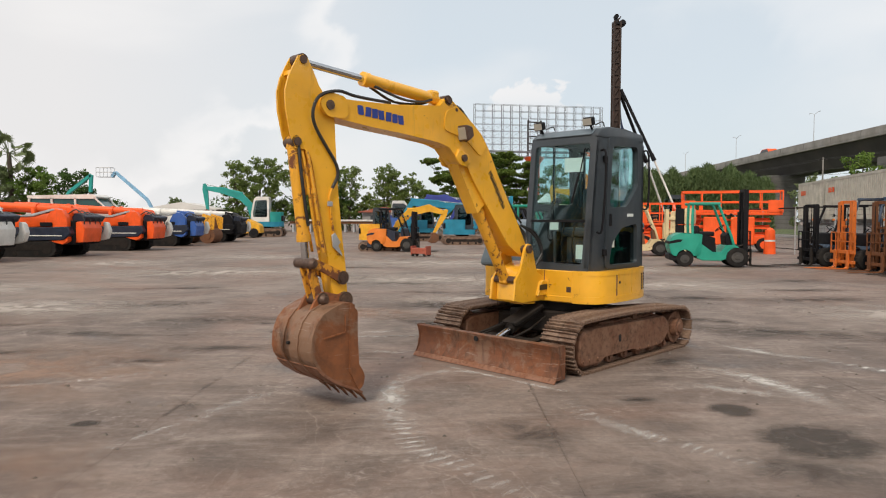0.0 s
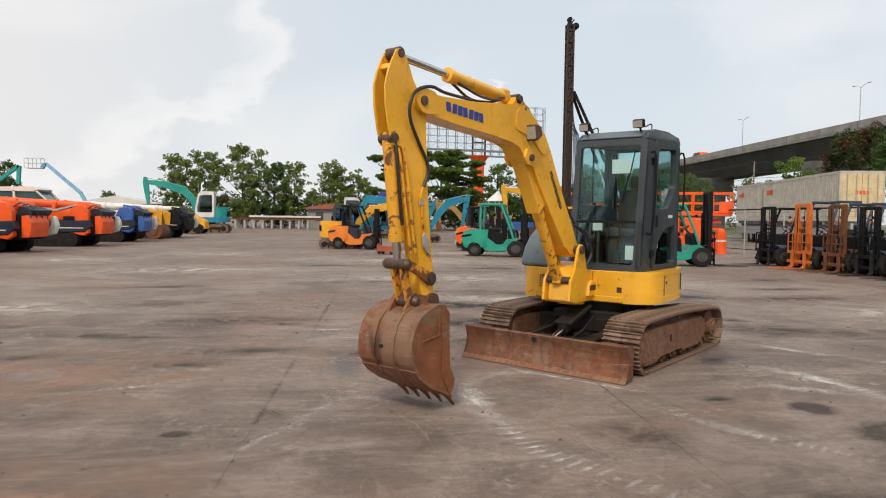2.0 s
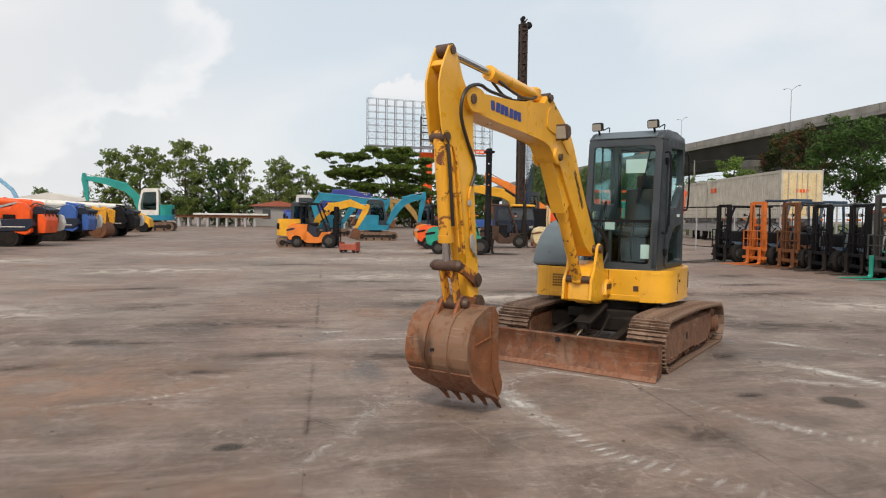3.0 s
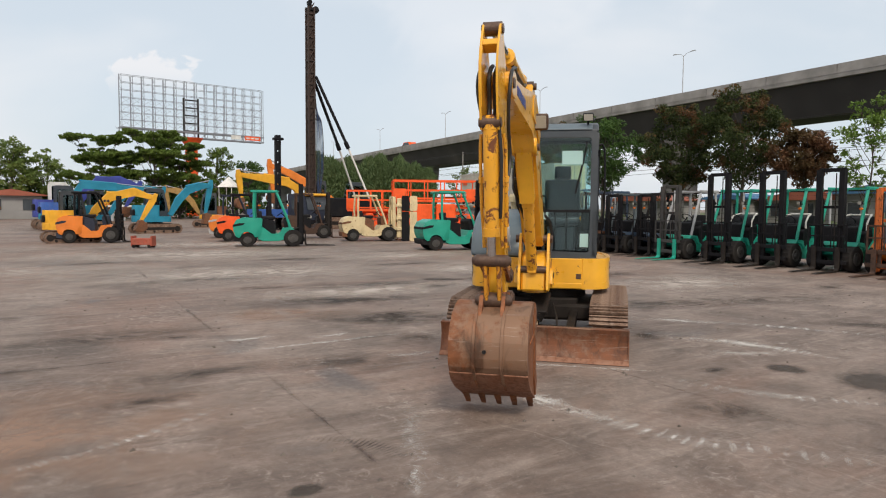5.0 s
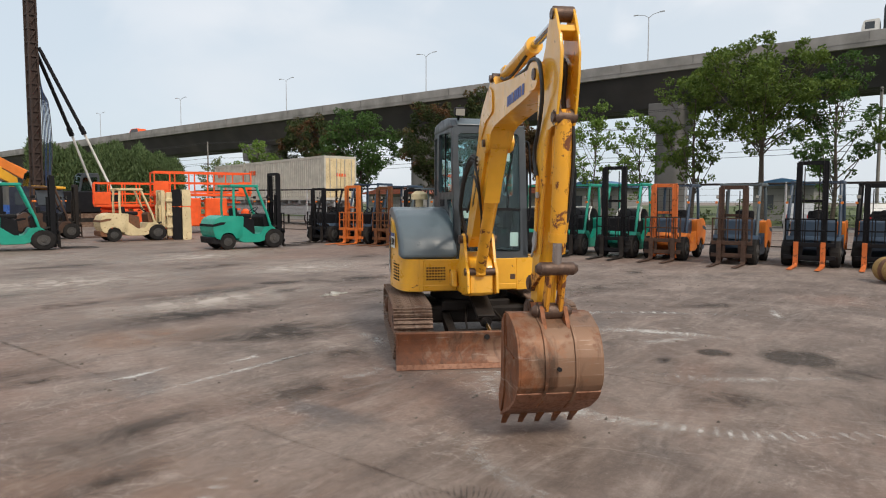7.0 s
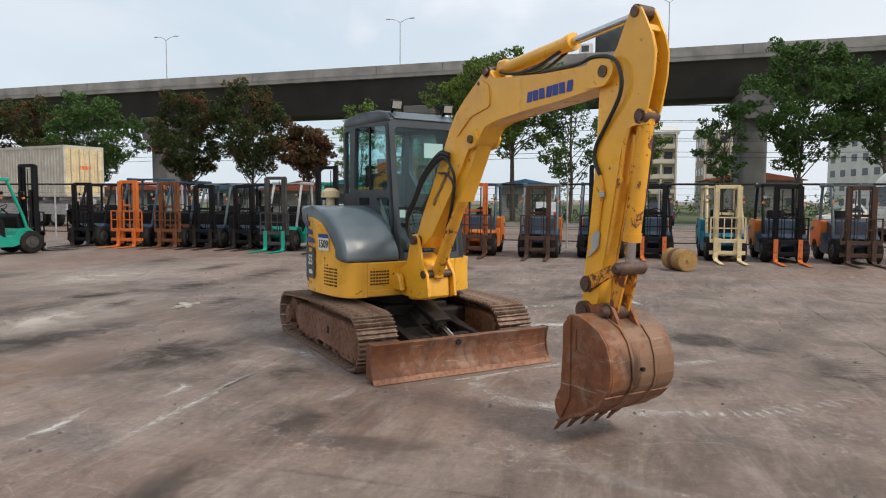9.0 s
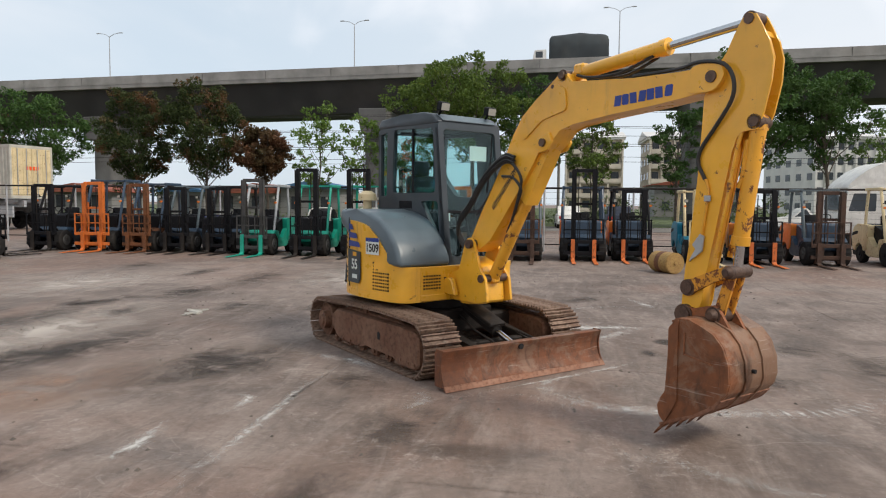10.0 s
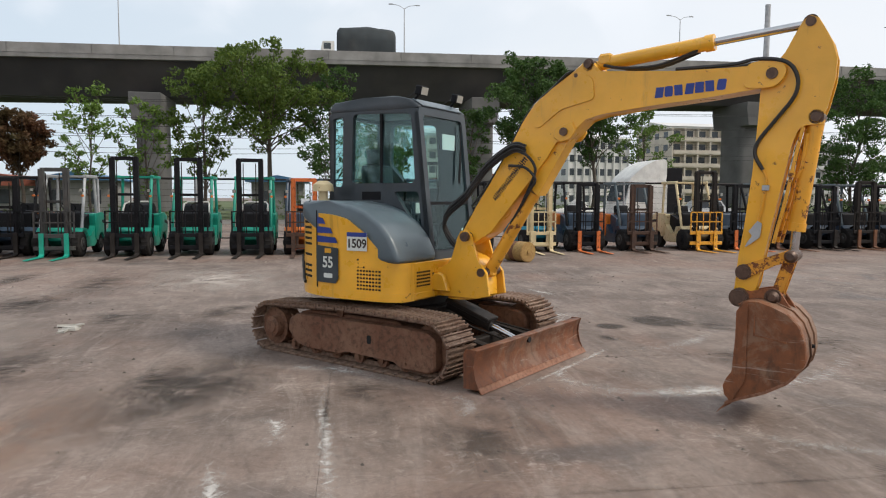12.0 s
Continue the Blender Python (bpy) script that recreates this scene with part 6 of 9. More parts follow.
forklift(broadside(3.5, 27.75, 5.15, 27.15) @ Matrix.Diagonal((1.12, 1.05, 1.0, 1)), TEAL, TEAL, BLACK, DARKSTEEL, "teal forklift with black mast standing alone in the yard", 2.45, 2.17, "yard forklifts")
forklift(broadside(9.0, 22.5, 10.52, 22.12) @ Matrix.Diagonal((1.08, 1.05, 1.0, 1)), TEAL, TEAL, BLACK, DARKSTEEL, "teal forklift with tall black mast beside the orange lifts", 2.6, 2.15, "yard forklifts")
forklift(broadside(9.1, 29.8, 10.6, 29.4) @ Matrix.Diagonal((1.08, 1.0, 1.0, 1)), CREAM, CREAM, CREAM, RUSTBROWN, "faded cream forklift with rusty stripes holding a tall clamp", 2.05, 2.1, "yard forklifts", 1.0, RUSTBROWN)
forklift(broadside(-2.45, 33.3, -0.77, 32.9), TOYOTA, BLACK, BLACK, DARKSTEEL, "orange forklift with dark guard and black mast", 1.95, 2.1, "yard forklifts", 1.0, NAVY)
forklift(broadside(7.5, 33.6, 8.9, 33.2), RUSTDARK, RUSTDARK, DARKSTEEL, RUSTDARK, "rusted old forklift with dark brown mast", 2.3, 2.2, "yard forklifts")
forklift(broadside(3.75, 32.0, 5.35, 31.6), ORANGE, BLACK, BLACK, DARKSTEEL, "orange forklift with black guard behind the teal one", 2.2, 2.1, "yard forklifts", 1.0, BLACK)
forklift(broadside(4.2, 35.4, 5.8, 35.0), TOYOTA, NAVY, BLACK, DARKSTEEL, "pale orange forklift with navy guard", 2.2, 2.1, "yard forklifts", 1.0, GREYSTEEL)

# ---- other machines in the yard ----
def limb(bm, pts, widths, y0, y1, bev=0.01):
    """A bent beam in the xz plane: its centre line and its depth at each point."""
    ps = [Vector(p) for p in pts]
    up, lo = [], []
    for i, p in enumerate(ps):
        d = (ps[min(i + 1, len(ps) - 1)] - ps[max(i - 1, 0)]).normalized()
        n = Vector((-d.y, d.x)) * widths[i] / 2
        up.append(tuple(p + n)), lo.append(tuple(p - n))
    prism(bm, up + lo[::-1], y0, y1, bev)


def crawler(parent, x0, x1, y, w, h, mat=TRACK):
    bm = BM()
    r = h / 2
    loop = [(x1 - r + r * math.cos(radians(a)), r + r * math.sin(radians(a))) for a in range(-90, 91, 20)] + [(x0 + r + r * math.cos(radians(a)), r + r * math.sin(radians(a))) for a in range(90, 271, 20)]
    prism(bm, loop, y - w / 2, y + w / 2, 0.01)
    n = 26
    for k in range(n):
        u = x0 + r + (x1 - x0 - 2 * r) * (k + 0.5) / n
        box(bm, u - 0.02, u + 0.02, y - w / 2 - 0.004, y + w / 2 + 0.004, h - 0.005, h + 0.025)
    for k in range(-4, 5):
        a = radians(k * 20)
        for cx, s in ((x1 - r, 1), (x0 + r, -1)):
            box(bm, r - 0.01, r + 0.025, -w / 2, w / 2, -0.02, 0.02, 0, Matrix.Translation((cx, y, r)) @ Matrix.Rotation(-a if s > 0 else math.pi - a, 4, "Y"))
    o = part("crawler", bm, mat, parent)
    bm = BM()
    s = 1 if y > 0 else -1
    for cx in (x0 + r, x1 - r):
        cyl(bm, (cx, y - w / 2 - 0.02, r), (cx, y + w / 2 + 0.02, r), r * 0.62, seg=16)
    for k in range(4):
        cx = x0 + r + (x1 - x0 - 2 * r) * (k + 0.5) / 4
        cyl(bm, (cx, y - w / 2 - 0.015, r * 0.45), (cx, y + w / 2 + 0.015, r * 0.45), r * 0.26, seg=10)
    box(bm, x0 + r, x1 - r, y - w / 2 - 0.012, y + w / 2 + 0.012, r * 0.75, r * 1.35)
    part("roller_frame", bm, DARKSTEEL, o)
    return o


def digger(m, s, paint_mat, tail_mat, boom_mat, boom, arm, label, group="parked excavators", cab_mat=None):
    """A parked excavator, facing +x, of scale s. boom: centre line (x, z); arm: elbow to bucket pin."""
    t = thing("excavator", m @ Matrix.Diagonal((s, s, s, 1)), label, "excavator", group)
    for y in (-0.72, 0.72):
        crawler(t, -1.25, 1.25, y, 0.38, 0.52)
    bm = BM()
    box(bm, -0.5, 0.5, -0.55, 0.55, 0.2, 0.45, 0.03)
    cyl(bm, (0, 0, 0.42), (0, 0, 0.66), 0.42, seg=18)
    part("undercarriage", bm, DARKSTEEL, t)
    bm = BM()
    prism(bm, rounded([(0.75, -0.75), (0.75, 0.75), (-0.7, 0.78), (-1.15, 0.5), (-1.25, 0), (-1.15, -0.5), (-0.7, -0.78)], 0.2), 0.64, 0.95, 0.03, None, "xy")
    part("platform", bm, paint_mat, t)
    bm = BM()
    prism(bm, rounded([(0.1, -0.75), (0.1, -0.12), (-0.45, -0.1), (-0.45, 0.74), (-0.8, 0.7), (-1.12, 0.45), (-1.22, 0), (-1.12, -0.45), (-0.7, -0.75)], 0.12), 0.94, 1.58, 0.06, None, "xy", 2)
    part("engine_cover", bm, tail_mat, t)
    bm = BM()
    box(bm, -1.24, -1.0, -0.4, 0.4, 1.0, 1.35, 0.05)
    part("rear_grille", bm, BLACK, t)
    # cab frame and panes
    cm = cab_mat or CHARCOAL
    bm = BM()
    side = rounded([(0.72, 0.95), (0.70, 1.55), (0.52, 2.42), (0.35, 2.52), (-0.35, 2.52), (-0.42, 2.4), (-0.42, 0.95)], 0.1)
    hole = rounded([(0.58, 1.25), (0.58, 1.6), (0.44, 2.3), (-0.30, 2.34), (-0.30, 1.25)], 0.08)
    cut_plate(bm, side, [hole], lambda u, v, w: (u, 0.74 - w, v), 0.05)
    cut_plate(bm, side, [hole], lambda u, v, w: (u, 0.0 + w, v), 0.05)
    box(bm, -0.40, 0.42, 0.0, 0.74, 2.46, 2.54, 0.03)
    box(bm, -0.43, -0.38, 0.0, 0.74, 0.95, 1.5)
    box(bm, 0.66, 0.73, 0.0, 0.74, 0.95, 1.2)
    cab = part("cab", bm, cm, t)
    bm = BM()
    for y in (0.70, 0.03):
        prism(bm, hole, y, y + 0.006)
    prism(bm, [(0.70, 1.2), (0.70, 1.55), (0.52, 2.44), (0.512, 2.44), (0.692, 1.55), (0.692, 1.2)], 0.04, 0.70)
    o = part("cab_window", bm, GLASS_DARK, cab)
    o.visible_shadow = False
    bm = BM()
    box(bm, -0.2, 0.15, 0.18, 0.56, 1.2, 1.45, 0.05)
    box(bm, -0.3, -0.18, 0.18, 0.56, 1.4, 1.95, 0.05)
    part("seat", bm, BLACK, cab)
    # boom, arm, bucket
    bm = BM()
    n = len(boom)
    limb(bm, boom, [0.24 if i in (0, n - 1) else 0.42 for i in range(n)], -0.38, -0.14, 0.015)
    part("boom", bm, boom_mat, t)
    bm = BM()
    e, b = Vector(arm[0]), Vector(arm[1])
    d = (b - e).normalized()
    limb(bm, [tuple(e - d * 0.35), tuple(e), tuple(e.lerp(b, 0.4)), tuple(b)], [0.16, 0.34, 0.28, 0.15], -0.35, -0.17, 0.012)
    part("arm", bm, boom_mat, t)
    bm = BM()
    k = boom[len(boom) // 2]
    cyl(bm, (k[0] - 0.1, -0.26, k[1] + 0.24), ((e.x + k[0]) / 2, -0.26, (e.y + k[1]) / 2 + 0.30), 0.055, seg=10)
    part("arm_cylinder", bm, boom_mat, t)
    bm = BM()
    cyl(bm, (0.72, -0.26, 0.9), (boom[1][0], -0.26, boom[1][1] - 0.12), 0.055, seg=10)
    part("boom_cylinder", bm, boom_mat, t)
    bm = BM()
    cyl(bm, ((e.x + k[0]) / 2, -0.26, (e.y + k[1]) / 2 + 0.30), (*(e - d * 0.33).to_tuple()[:1], -0.26, (e - d * 0.33).y), 0.03, seg=8)
    part("cylinder_rod", bm, CHROME, t)
    bm = BM()
    mb = Matrix.Translation((b.x, -0.26, b.y)) @ Matrix.Rotation(-math.atan2(d.y, d.x) - math.pi / 2, 4, "Y")
    prism(bm, [(0.0, 0.05), (0.30, 0.0), (0.42, -0.22), (0.36, -0.45), (0.12, -0.60), (-0.10, -0.62), (-0.04, -0.35), (-0.12, -0.05)], -0.27, 0.27, 0.02, mb)
    part("bucket", bm, RUSTBROWN, t)
    return t


ARCH = [(0.75, 1.0), (1.25, 1.9), (1.75, 2.45), (2.45, 2.72), (3.05, 2.75)]
# yellow mini excavator by the orange forklift
digger(pose(-2.15, 34.3, 0, 0, 0, 4), 0.86, LEMON, LEMON, LEMON, [(0.75, 1.0), (1.1, 1.6), (1.7, 2.25), (2.9, 2.55), (3.75, 2.25)], ((3.8, 2.15), (3.2, 1.05)), "small yellow excavator with curled arm behind the forklift")
digger(pose(2.7, 43.5, 0, 0, 0, 4), 1.02, SKYBLUE, SKYBLUE, SKYBLUE, ARCH, ((3.05, 2.75), (2.75, 1.1)), "sky blue excavator with arched boom lowered to the ground")
digger(pose(-1.6, 49.5, 0, 0, 0, 2), 1.1, SKYBLUE, BLUE, SKYBLUE, [(0.75, 1.0), (0.55, 2.0), (0.9, 2.6), (2.6, 2.5), (4.6, 2.2)], ((4.6, 2.2), (4.0, 1.0)), "sky blue excavator with arched boom")
digger(pose(0.4, 51.5, 0, 0, 0, 6), 1.0, SKYBLUE, SKYBLUE, SKYBLUE, [(0.75, 1.0), (1.3, 1.9), (2.0, 2.6), (3.2, 2.75), (4.2, 2.6)], ((4.2, 2.6), (3.7, 1.2)), "sky blue excavator with a long boom")
digger(pose(-1.7, 53.0, 0, 0, 0, 3), 1.22, INDIGO, INDIGO, INDIGO, [(0.75, 1.0), (1.2, 1.9), (1.9, 2.65), (3.0, 2.75), (4.0, 2.4)], ((4.0, 2.4), (3.3, 1.2)), "indigo blue excavator with heavy boom and white cab", cab_mat=WHITE)
digger(pose(8.2, 53.5, 0, 0, 0, 170), 1.0, LEMON, RUSTBROWN, DRUM_TAN, ARCH, ((3.05, 2.75), (2.8, 1.2)), "faded orange excavator among the blue ones")
digger(pose(17.9, 57.0, 0, 0, 0, 180), 1.5, LEMON, LEMON, LEMON, [(0.75, 1.2), (0.95, 2.1), (1.5, 2.42), (2.8, 2.62), (4.2, 2.78)], ((4.3, 2.72), (4.15, 1.5)), "large yellow excavator with its boom reaching out")
digger(pose(23.5, 61.0, 0, 0, 0, 178), 1.55, ORANGE, TOYOTA, TOYOTA, [(0.75, 1.0), (1.6, 1.6), (2.8, 2.3), (4.0, 3.0), (5.2, 3.45)], ((5.2, 3.45), (5.0, 1.8)), "orange excavator with raised boom")
digger(pose(-14.5, 63.5, 0, 0, 0, 182), 1.45, SKYBLUE, AQUA, AQUA, [(0.75, 1.0), (0.95, 2.0), (1.5, 2.55), (2.6, 2.95), (3.75, 3.1)], ((3.8, 3.05), (3.65, 1.7)), "large aqua excavator with white cab and arched boom", "parked excavators", WHITE)


def boom_rig(m, body, boom, skirt, nose, label):
    """A tracked boom carrier with its telescopic boom folded flat; nose at +x."""
    t = thing("crawler_rig", m, label, "crawler rig", "row of crawler rigs")
    for y in (-0.95, 0.95):
        crawler(t, -5.2, -0.9, y, 0.5, 0.75, RUBBER)
    bm = BM()
    box(bm, -6.0, -0.6, -1.15, 1.15, 0.75, 0.98, 0.03)
    prism(bm, [(-3.4, 0.62), (-0.55, 0.70), (-0.25, 0.95), (-0.35, 1.25), (-2.9, 1.18), (-3.4, 0.98)], -1.25, 1.25, 0.03)
    part("skirt", bm, skirt, t)
    bm = BM()
    box(bm, -3.1, -0.6, -1.268, -1.255, 0.86, 0.90)
    part("white_stripe", bm, WHITE, t)
    bm = BM()
    prism(bm, [(-3.9, 1.15), (-1.0, 1.25), (-0.55, 1.45), (-0.6, 1.75), (-1.1, 1.82), (-3.6, 1.55), (-4.2, 1.5)], -1.18, 1.18, 0.05, None, "xz", 2)
    box(bm, -6.2, -3.8, -1.1, 1.1, 0.98, 1.75, 0.06)
    part("body", bm, body, t)
    bm = BM()
    prism(bm, [(-3.9, 1.58), (-1.9, 1.74), (-1.0, 1.98), (-0.9, 1.92), (-1.8, 1.66)], -1.22, 1.22, 0.01)
    part("cover_flap", bm, GREYSTEEL, t)
    bm = BM()
    box(bm, -1.25, -0.25, -0.95, 0.95, 0.5, 1.5, 0.05)
    part("nose_core", bm, BLACK, t)
    bm = BM()
    prism(bm, [(-1.25, 0.66), (-0.62, 0.52), (-0.38, 0.66), (-0.42, 1.62), (-0.62, 1.92), (-1.05, 1.98), (-1.32, 1.5)], -1.20, -0.92, 0.02)
    part("nose_plate", bm, nose, t)
    bm = BM()
    prism(bm, [(-0.34, 0.58), (0.04, 0.60), (0.12, 1.18), (-0.04, 1.46), (-0.36, 1.42)], -0.86, 0.45, 0.02)
    part("nose_plate", bm, nose, t)
    bm = BM()
    prism(bm, [(-0.9, 1.46), (-0.05, 1.44), (0.08, 1.66), (-0.35, 1.80), (-0.95, 1.76)], -0.55, 0.80, 0.03)
    part("winch_box", bm, NAVY, t)
    bm = BM()
    prism(bm, rounded([(-0.22, 0.62), (0.14, 0.70), (0.26, 1.05), (0.16, 1.40), (0.0, 1.45), (0.02, 1.1)], 0.06), 0.74, 0.98, 0.02, None, "xz", 2)
    part("nose_fender", bm, WHITE, t)
    for k in range(4):
        bm = BM()
        y = -0.7 + 0.4 * k
        tube(bm, [(-0.9, y, 1.55), (-0.35, y + 0.05, 1.95 - 0.05 * k), (0.02, y, 1.5), (-0.12, y, 0.95)], 0.026, 5, 4)
        part("hydraulic_hose", bm, HOSE, t)
    bm = BM()
    prism(bm, [(-1.15, 1.66), (-0.62, 1.60), (-0.48, 1.78), (-0.60, 2.02), (-1.15, 2.10)], -0.60, 0.64, 0.03)
    part("boom_head", bm, nose, t)
    for k, (z, r, y) in enumerate(((1.98, 0.16, -0.35), (1.86, 0.12, 0.1), (2.04, 0.11, 0.45))):
        bm = BM()
        cyl(bm, (-7.2, y, z + 0.28), (-0.7 - 0.3 * k, y, z - 0.02), r, r * 0.9, 14)
        for x in (-4.5, -2.2):
            zz = z + 0.28 - 0.30 * (x + 7.2) / 6.5
            cyl(bm, (x - 0.05, y, zz), (x + 0.05, y, zz - 0.005), r * 1.2, seg=14)
        part("boom_tube", bm, boom, t)
    for x in (-4.6, -2.3):
        bm = BM()
        box(bm, x - 0.08, x + 0.08, -0.5, 0.55, 1.5, 2.0, 0.02)
        part("boom_rest", bm, body, t)
    bm = BM()
    box(bm, -5.9, -5.0, -0.8, 0.8, 1.7, 2.1, 0.08)
    part("turret_box", bm, body, t)
    for x in (-3.2, -1.5):
        bm = BM()
        box(bm, x, x + 0.5, -1.26, -1.22, 1.25, 1.42, 0.01)
        part("hatch", bm, BLACK, t)
    return t


boom_rig(pose(-15.0, 24.6, 0, 0, 0, -6), WHITE, WHITE, NAVY, WHITE, "white tracked boom rig with dark skirt")
boom_rig(pose(-13.9, 28.9, 0, 0, 0, -5), ORANGE, ORANGE, NAVY, ORANGE, "orange tracked boom rig with navy skirt and folded boom")
boom_rig(pose(-13.3, 34.6, 0, 0, 0, -4), ORANGE, ORANGE, NAVY, ORANGE, "orange tracked boom rig with white nose fender")
boom_rig(pose(-13.2, 40.6, 0, 0, 0, -3), WHITE, WHITE, NAVY, BLUE, "white tracked boom rig with blue nose and long white boom")
boom_rig(pose(-12.6, 48.4, 0, 0, 0, -3), WHITE, WHITE, BLACK, BLACK, "white tracked boom rig with black skirt")


def roller():
    """The rusty yellow roller between the rigs."""
    t = thing("road_roller", pose(-14.3, 45.0, 0, 0, 0, -8), "rusty yellow road roller between the boom rigs", "roller", "")
    bm = BM()
    prism(bm, rounded([(-1.4, 0.7), (-1.4, 1.6), (-0.3, 1.9), (0.5, 1.75), (0.7, 0.8)], 0.15), -0.6, 0.6, 0.05)
    part("body", bm, RUSTBROWN, t)
    for x, r in ((0.45, 0.52), (-1.0, 0.45)):
        bm = BM()
        cyl(bm, (x, -0.62, r), (x, 0.62, r), r, seg=24)
        cyl(bm, (x, -0.66, r), (x, 0.66, r), r * 0.5, seg=18)
        part("drum", bm, RUSTBROWN, t)
    for y in (-0.68, 0.60):
        bm = BM()
        prism(bm, [(-0.2, 0.9), (0.95, 0.9), (1.0, 1.7), (0.2, 1.95)], y, y + 0.08, 0.02)
        part("fork_plate", bm, YELLOW_WORN, t)


roller()


def cab_van():
    """A white crew cab with tinted windows standing between the rigs."""
    t = thing("crew_van", pose(-18.3, 36.6, 0, 0, 0, 0), "white van with tinted teal windows behind the rigs", "van")
    bm = BM()
    prism(bm, rounded([(-2.3, 0.4), (-2.3, 1.9), (2.1, 1.9), (2.4, 1.1), (2.4, 0.4)], 0.1), -0.85, 0.85, 0.05)
    body = part("body", bm, WHITE, t)
    bm = BM()
    prism(bm, rounded([(-2.2, 2.62), (-2.25, 2.78), (1.1, 2.86), (1.35, 2.72), (1.2, 2.62)], 0.05), -0.82, 0.82, 0.03)
    part("roof", bm, WHITE, body)
    for x in (-2.15, -1.0, 0.2, 1.2):
        for y in (-0.78, 0.78):
            bm = BM()
            prism(bm, [(x, 1.88), (x + 0.10, 1.88), (x + 0.06, 2.66), (x - 0.04, 2.66)] if x < 1 else [(2.0, 1.88), (2.1, 1.88), (1.25, 2.68), (1.15, 2.68)], y - 0.04, y + 0.04)
            part("pillar", bm, WHITE, body)
    bm = BM()
    prism(bm, [(-2.1, 1.9), (2.0, 1.9), (1.2, 2.62), (-2.1, 2.62)], -0.74, 0.74)
    part("windows", bm, MATS["teal_window"] if "teal_window" in MATS else plain("teal_window", (0.02, 0.085, 0.085), 0.12, 0, 0.2, 1, 0.02, 0.05), body)
    for x in (-1.5, 1.5):
        for y in (-0.8, 0.8):
            wheel(t, x, y, 0.34, 0.22, RIM)


cab_van()


def small_loader():
    t = thing("yellow_loader", pose(-15.0, 59.0, 0, 0, 0, 0), "small yellow loader beside the aqua excavator", "loader")
    bm = BM()
    prism(bm, rounded([(-1.2, 0.4), (-1.2, 1.5), (0.2, 1.6), (1.2, 1.1), (1.3, 0.4)], 0.12), -0.8, 0.8, 0.05)
    part("body", bm, LEMON, t)
    for x in (-0.7, 0.75):
        for y in (-0.85, 0.85):
            wheel(t, x, y, 0.42, 0.3, BLACK)
    bm = BM()
    box(bm, -1.9, -1.2, -0.9, 0.9, 0.3, 1.1, 0.08)
    part("ballast", bm, LEMON, t)


small_loader()


def lift_boom(m, mat, pts, label, basket=True):
    t = thing("boom_lift", m, label, "boom lift")
    bm = BM()
    box(bm, -1.2, 1.2, -1.0, 1.0, 0.4, 1.3, 0.08)
    part("base", bm, mat, t)
    for x in (-0.9, 0.9):
        for y in (-1.0, 1.0):
            wheel(t, x, y, 0.45, 0.3, WHITE)
    for a, b in zip(pts, pts[1:]):
        bm = BM()
        limb(bm, [a, b], [0.34, 0.30], -0.16, 0.16, 0.01)
        part("boom_section", bm, mat, t)
    if basket:
        x, z = pts[-1]
        bm = BM()
        box(bm, x - 1.5, x + 0.1, -0.45, 0.45, z - 0.04, z)
        tray = part("basket", bm, GREYSTEEL, t)
        rails = [((xx, y, z), (xx, y, z + 1.0)) for xx in (x - 1.5, x - 0.7, x + 0.1) for y in (-0.45, 0.45)]
        for zz in (0.5, 1.0):
            rails += [((x - 1.5, y, z + zz), (x + 0.1, y, z + zz)) for y in (-0.45, 0.45)]
            rails += [((xx, -0.45, z + zz), (xx, 0.45, z + zz)) for xx in (x - 1.5, x + 0.1)]
        for rail in rails:
            bm = BM()
            tube(bm, list(rail), 0.025, 5)
            part("basket_rail", bm, GREYSTEEL, tray)
    return t


lift_boom(pose(-28.6, 75, 0), PALEBLUE, [(0.0, 1.2), (-1.2, 3.7), (-4.6, 6.7), (-5.0, 6.2)], "pale blue boom lift raised above the rigs with a grey basket")
lift_boom(pose(-38.5, 72, 0), AQUA, [(0.0, 1.2), (1.8, 4.4), (4.1, 6.2), (4.0, 4.4)], "aqua boom lift with folded elbow", False)


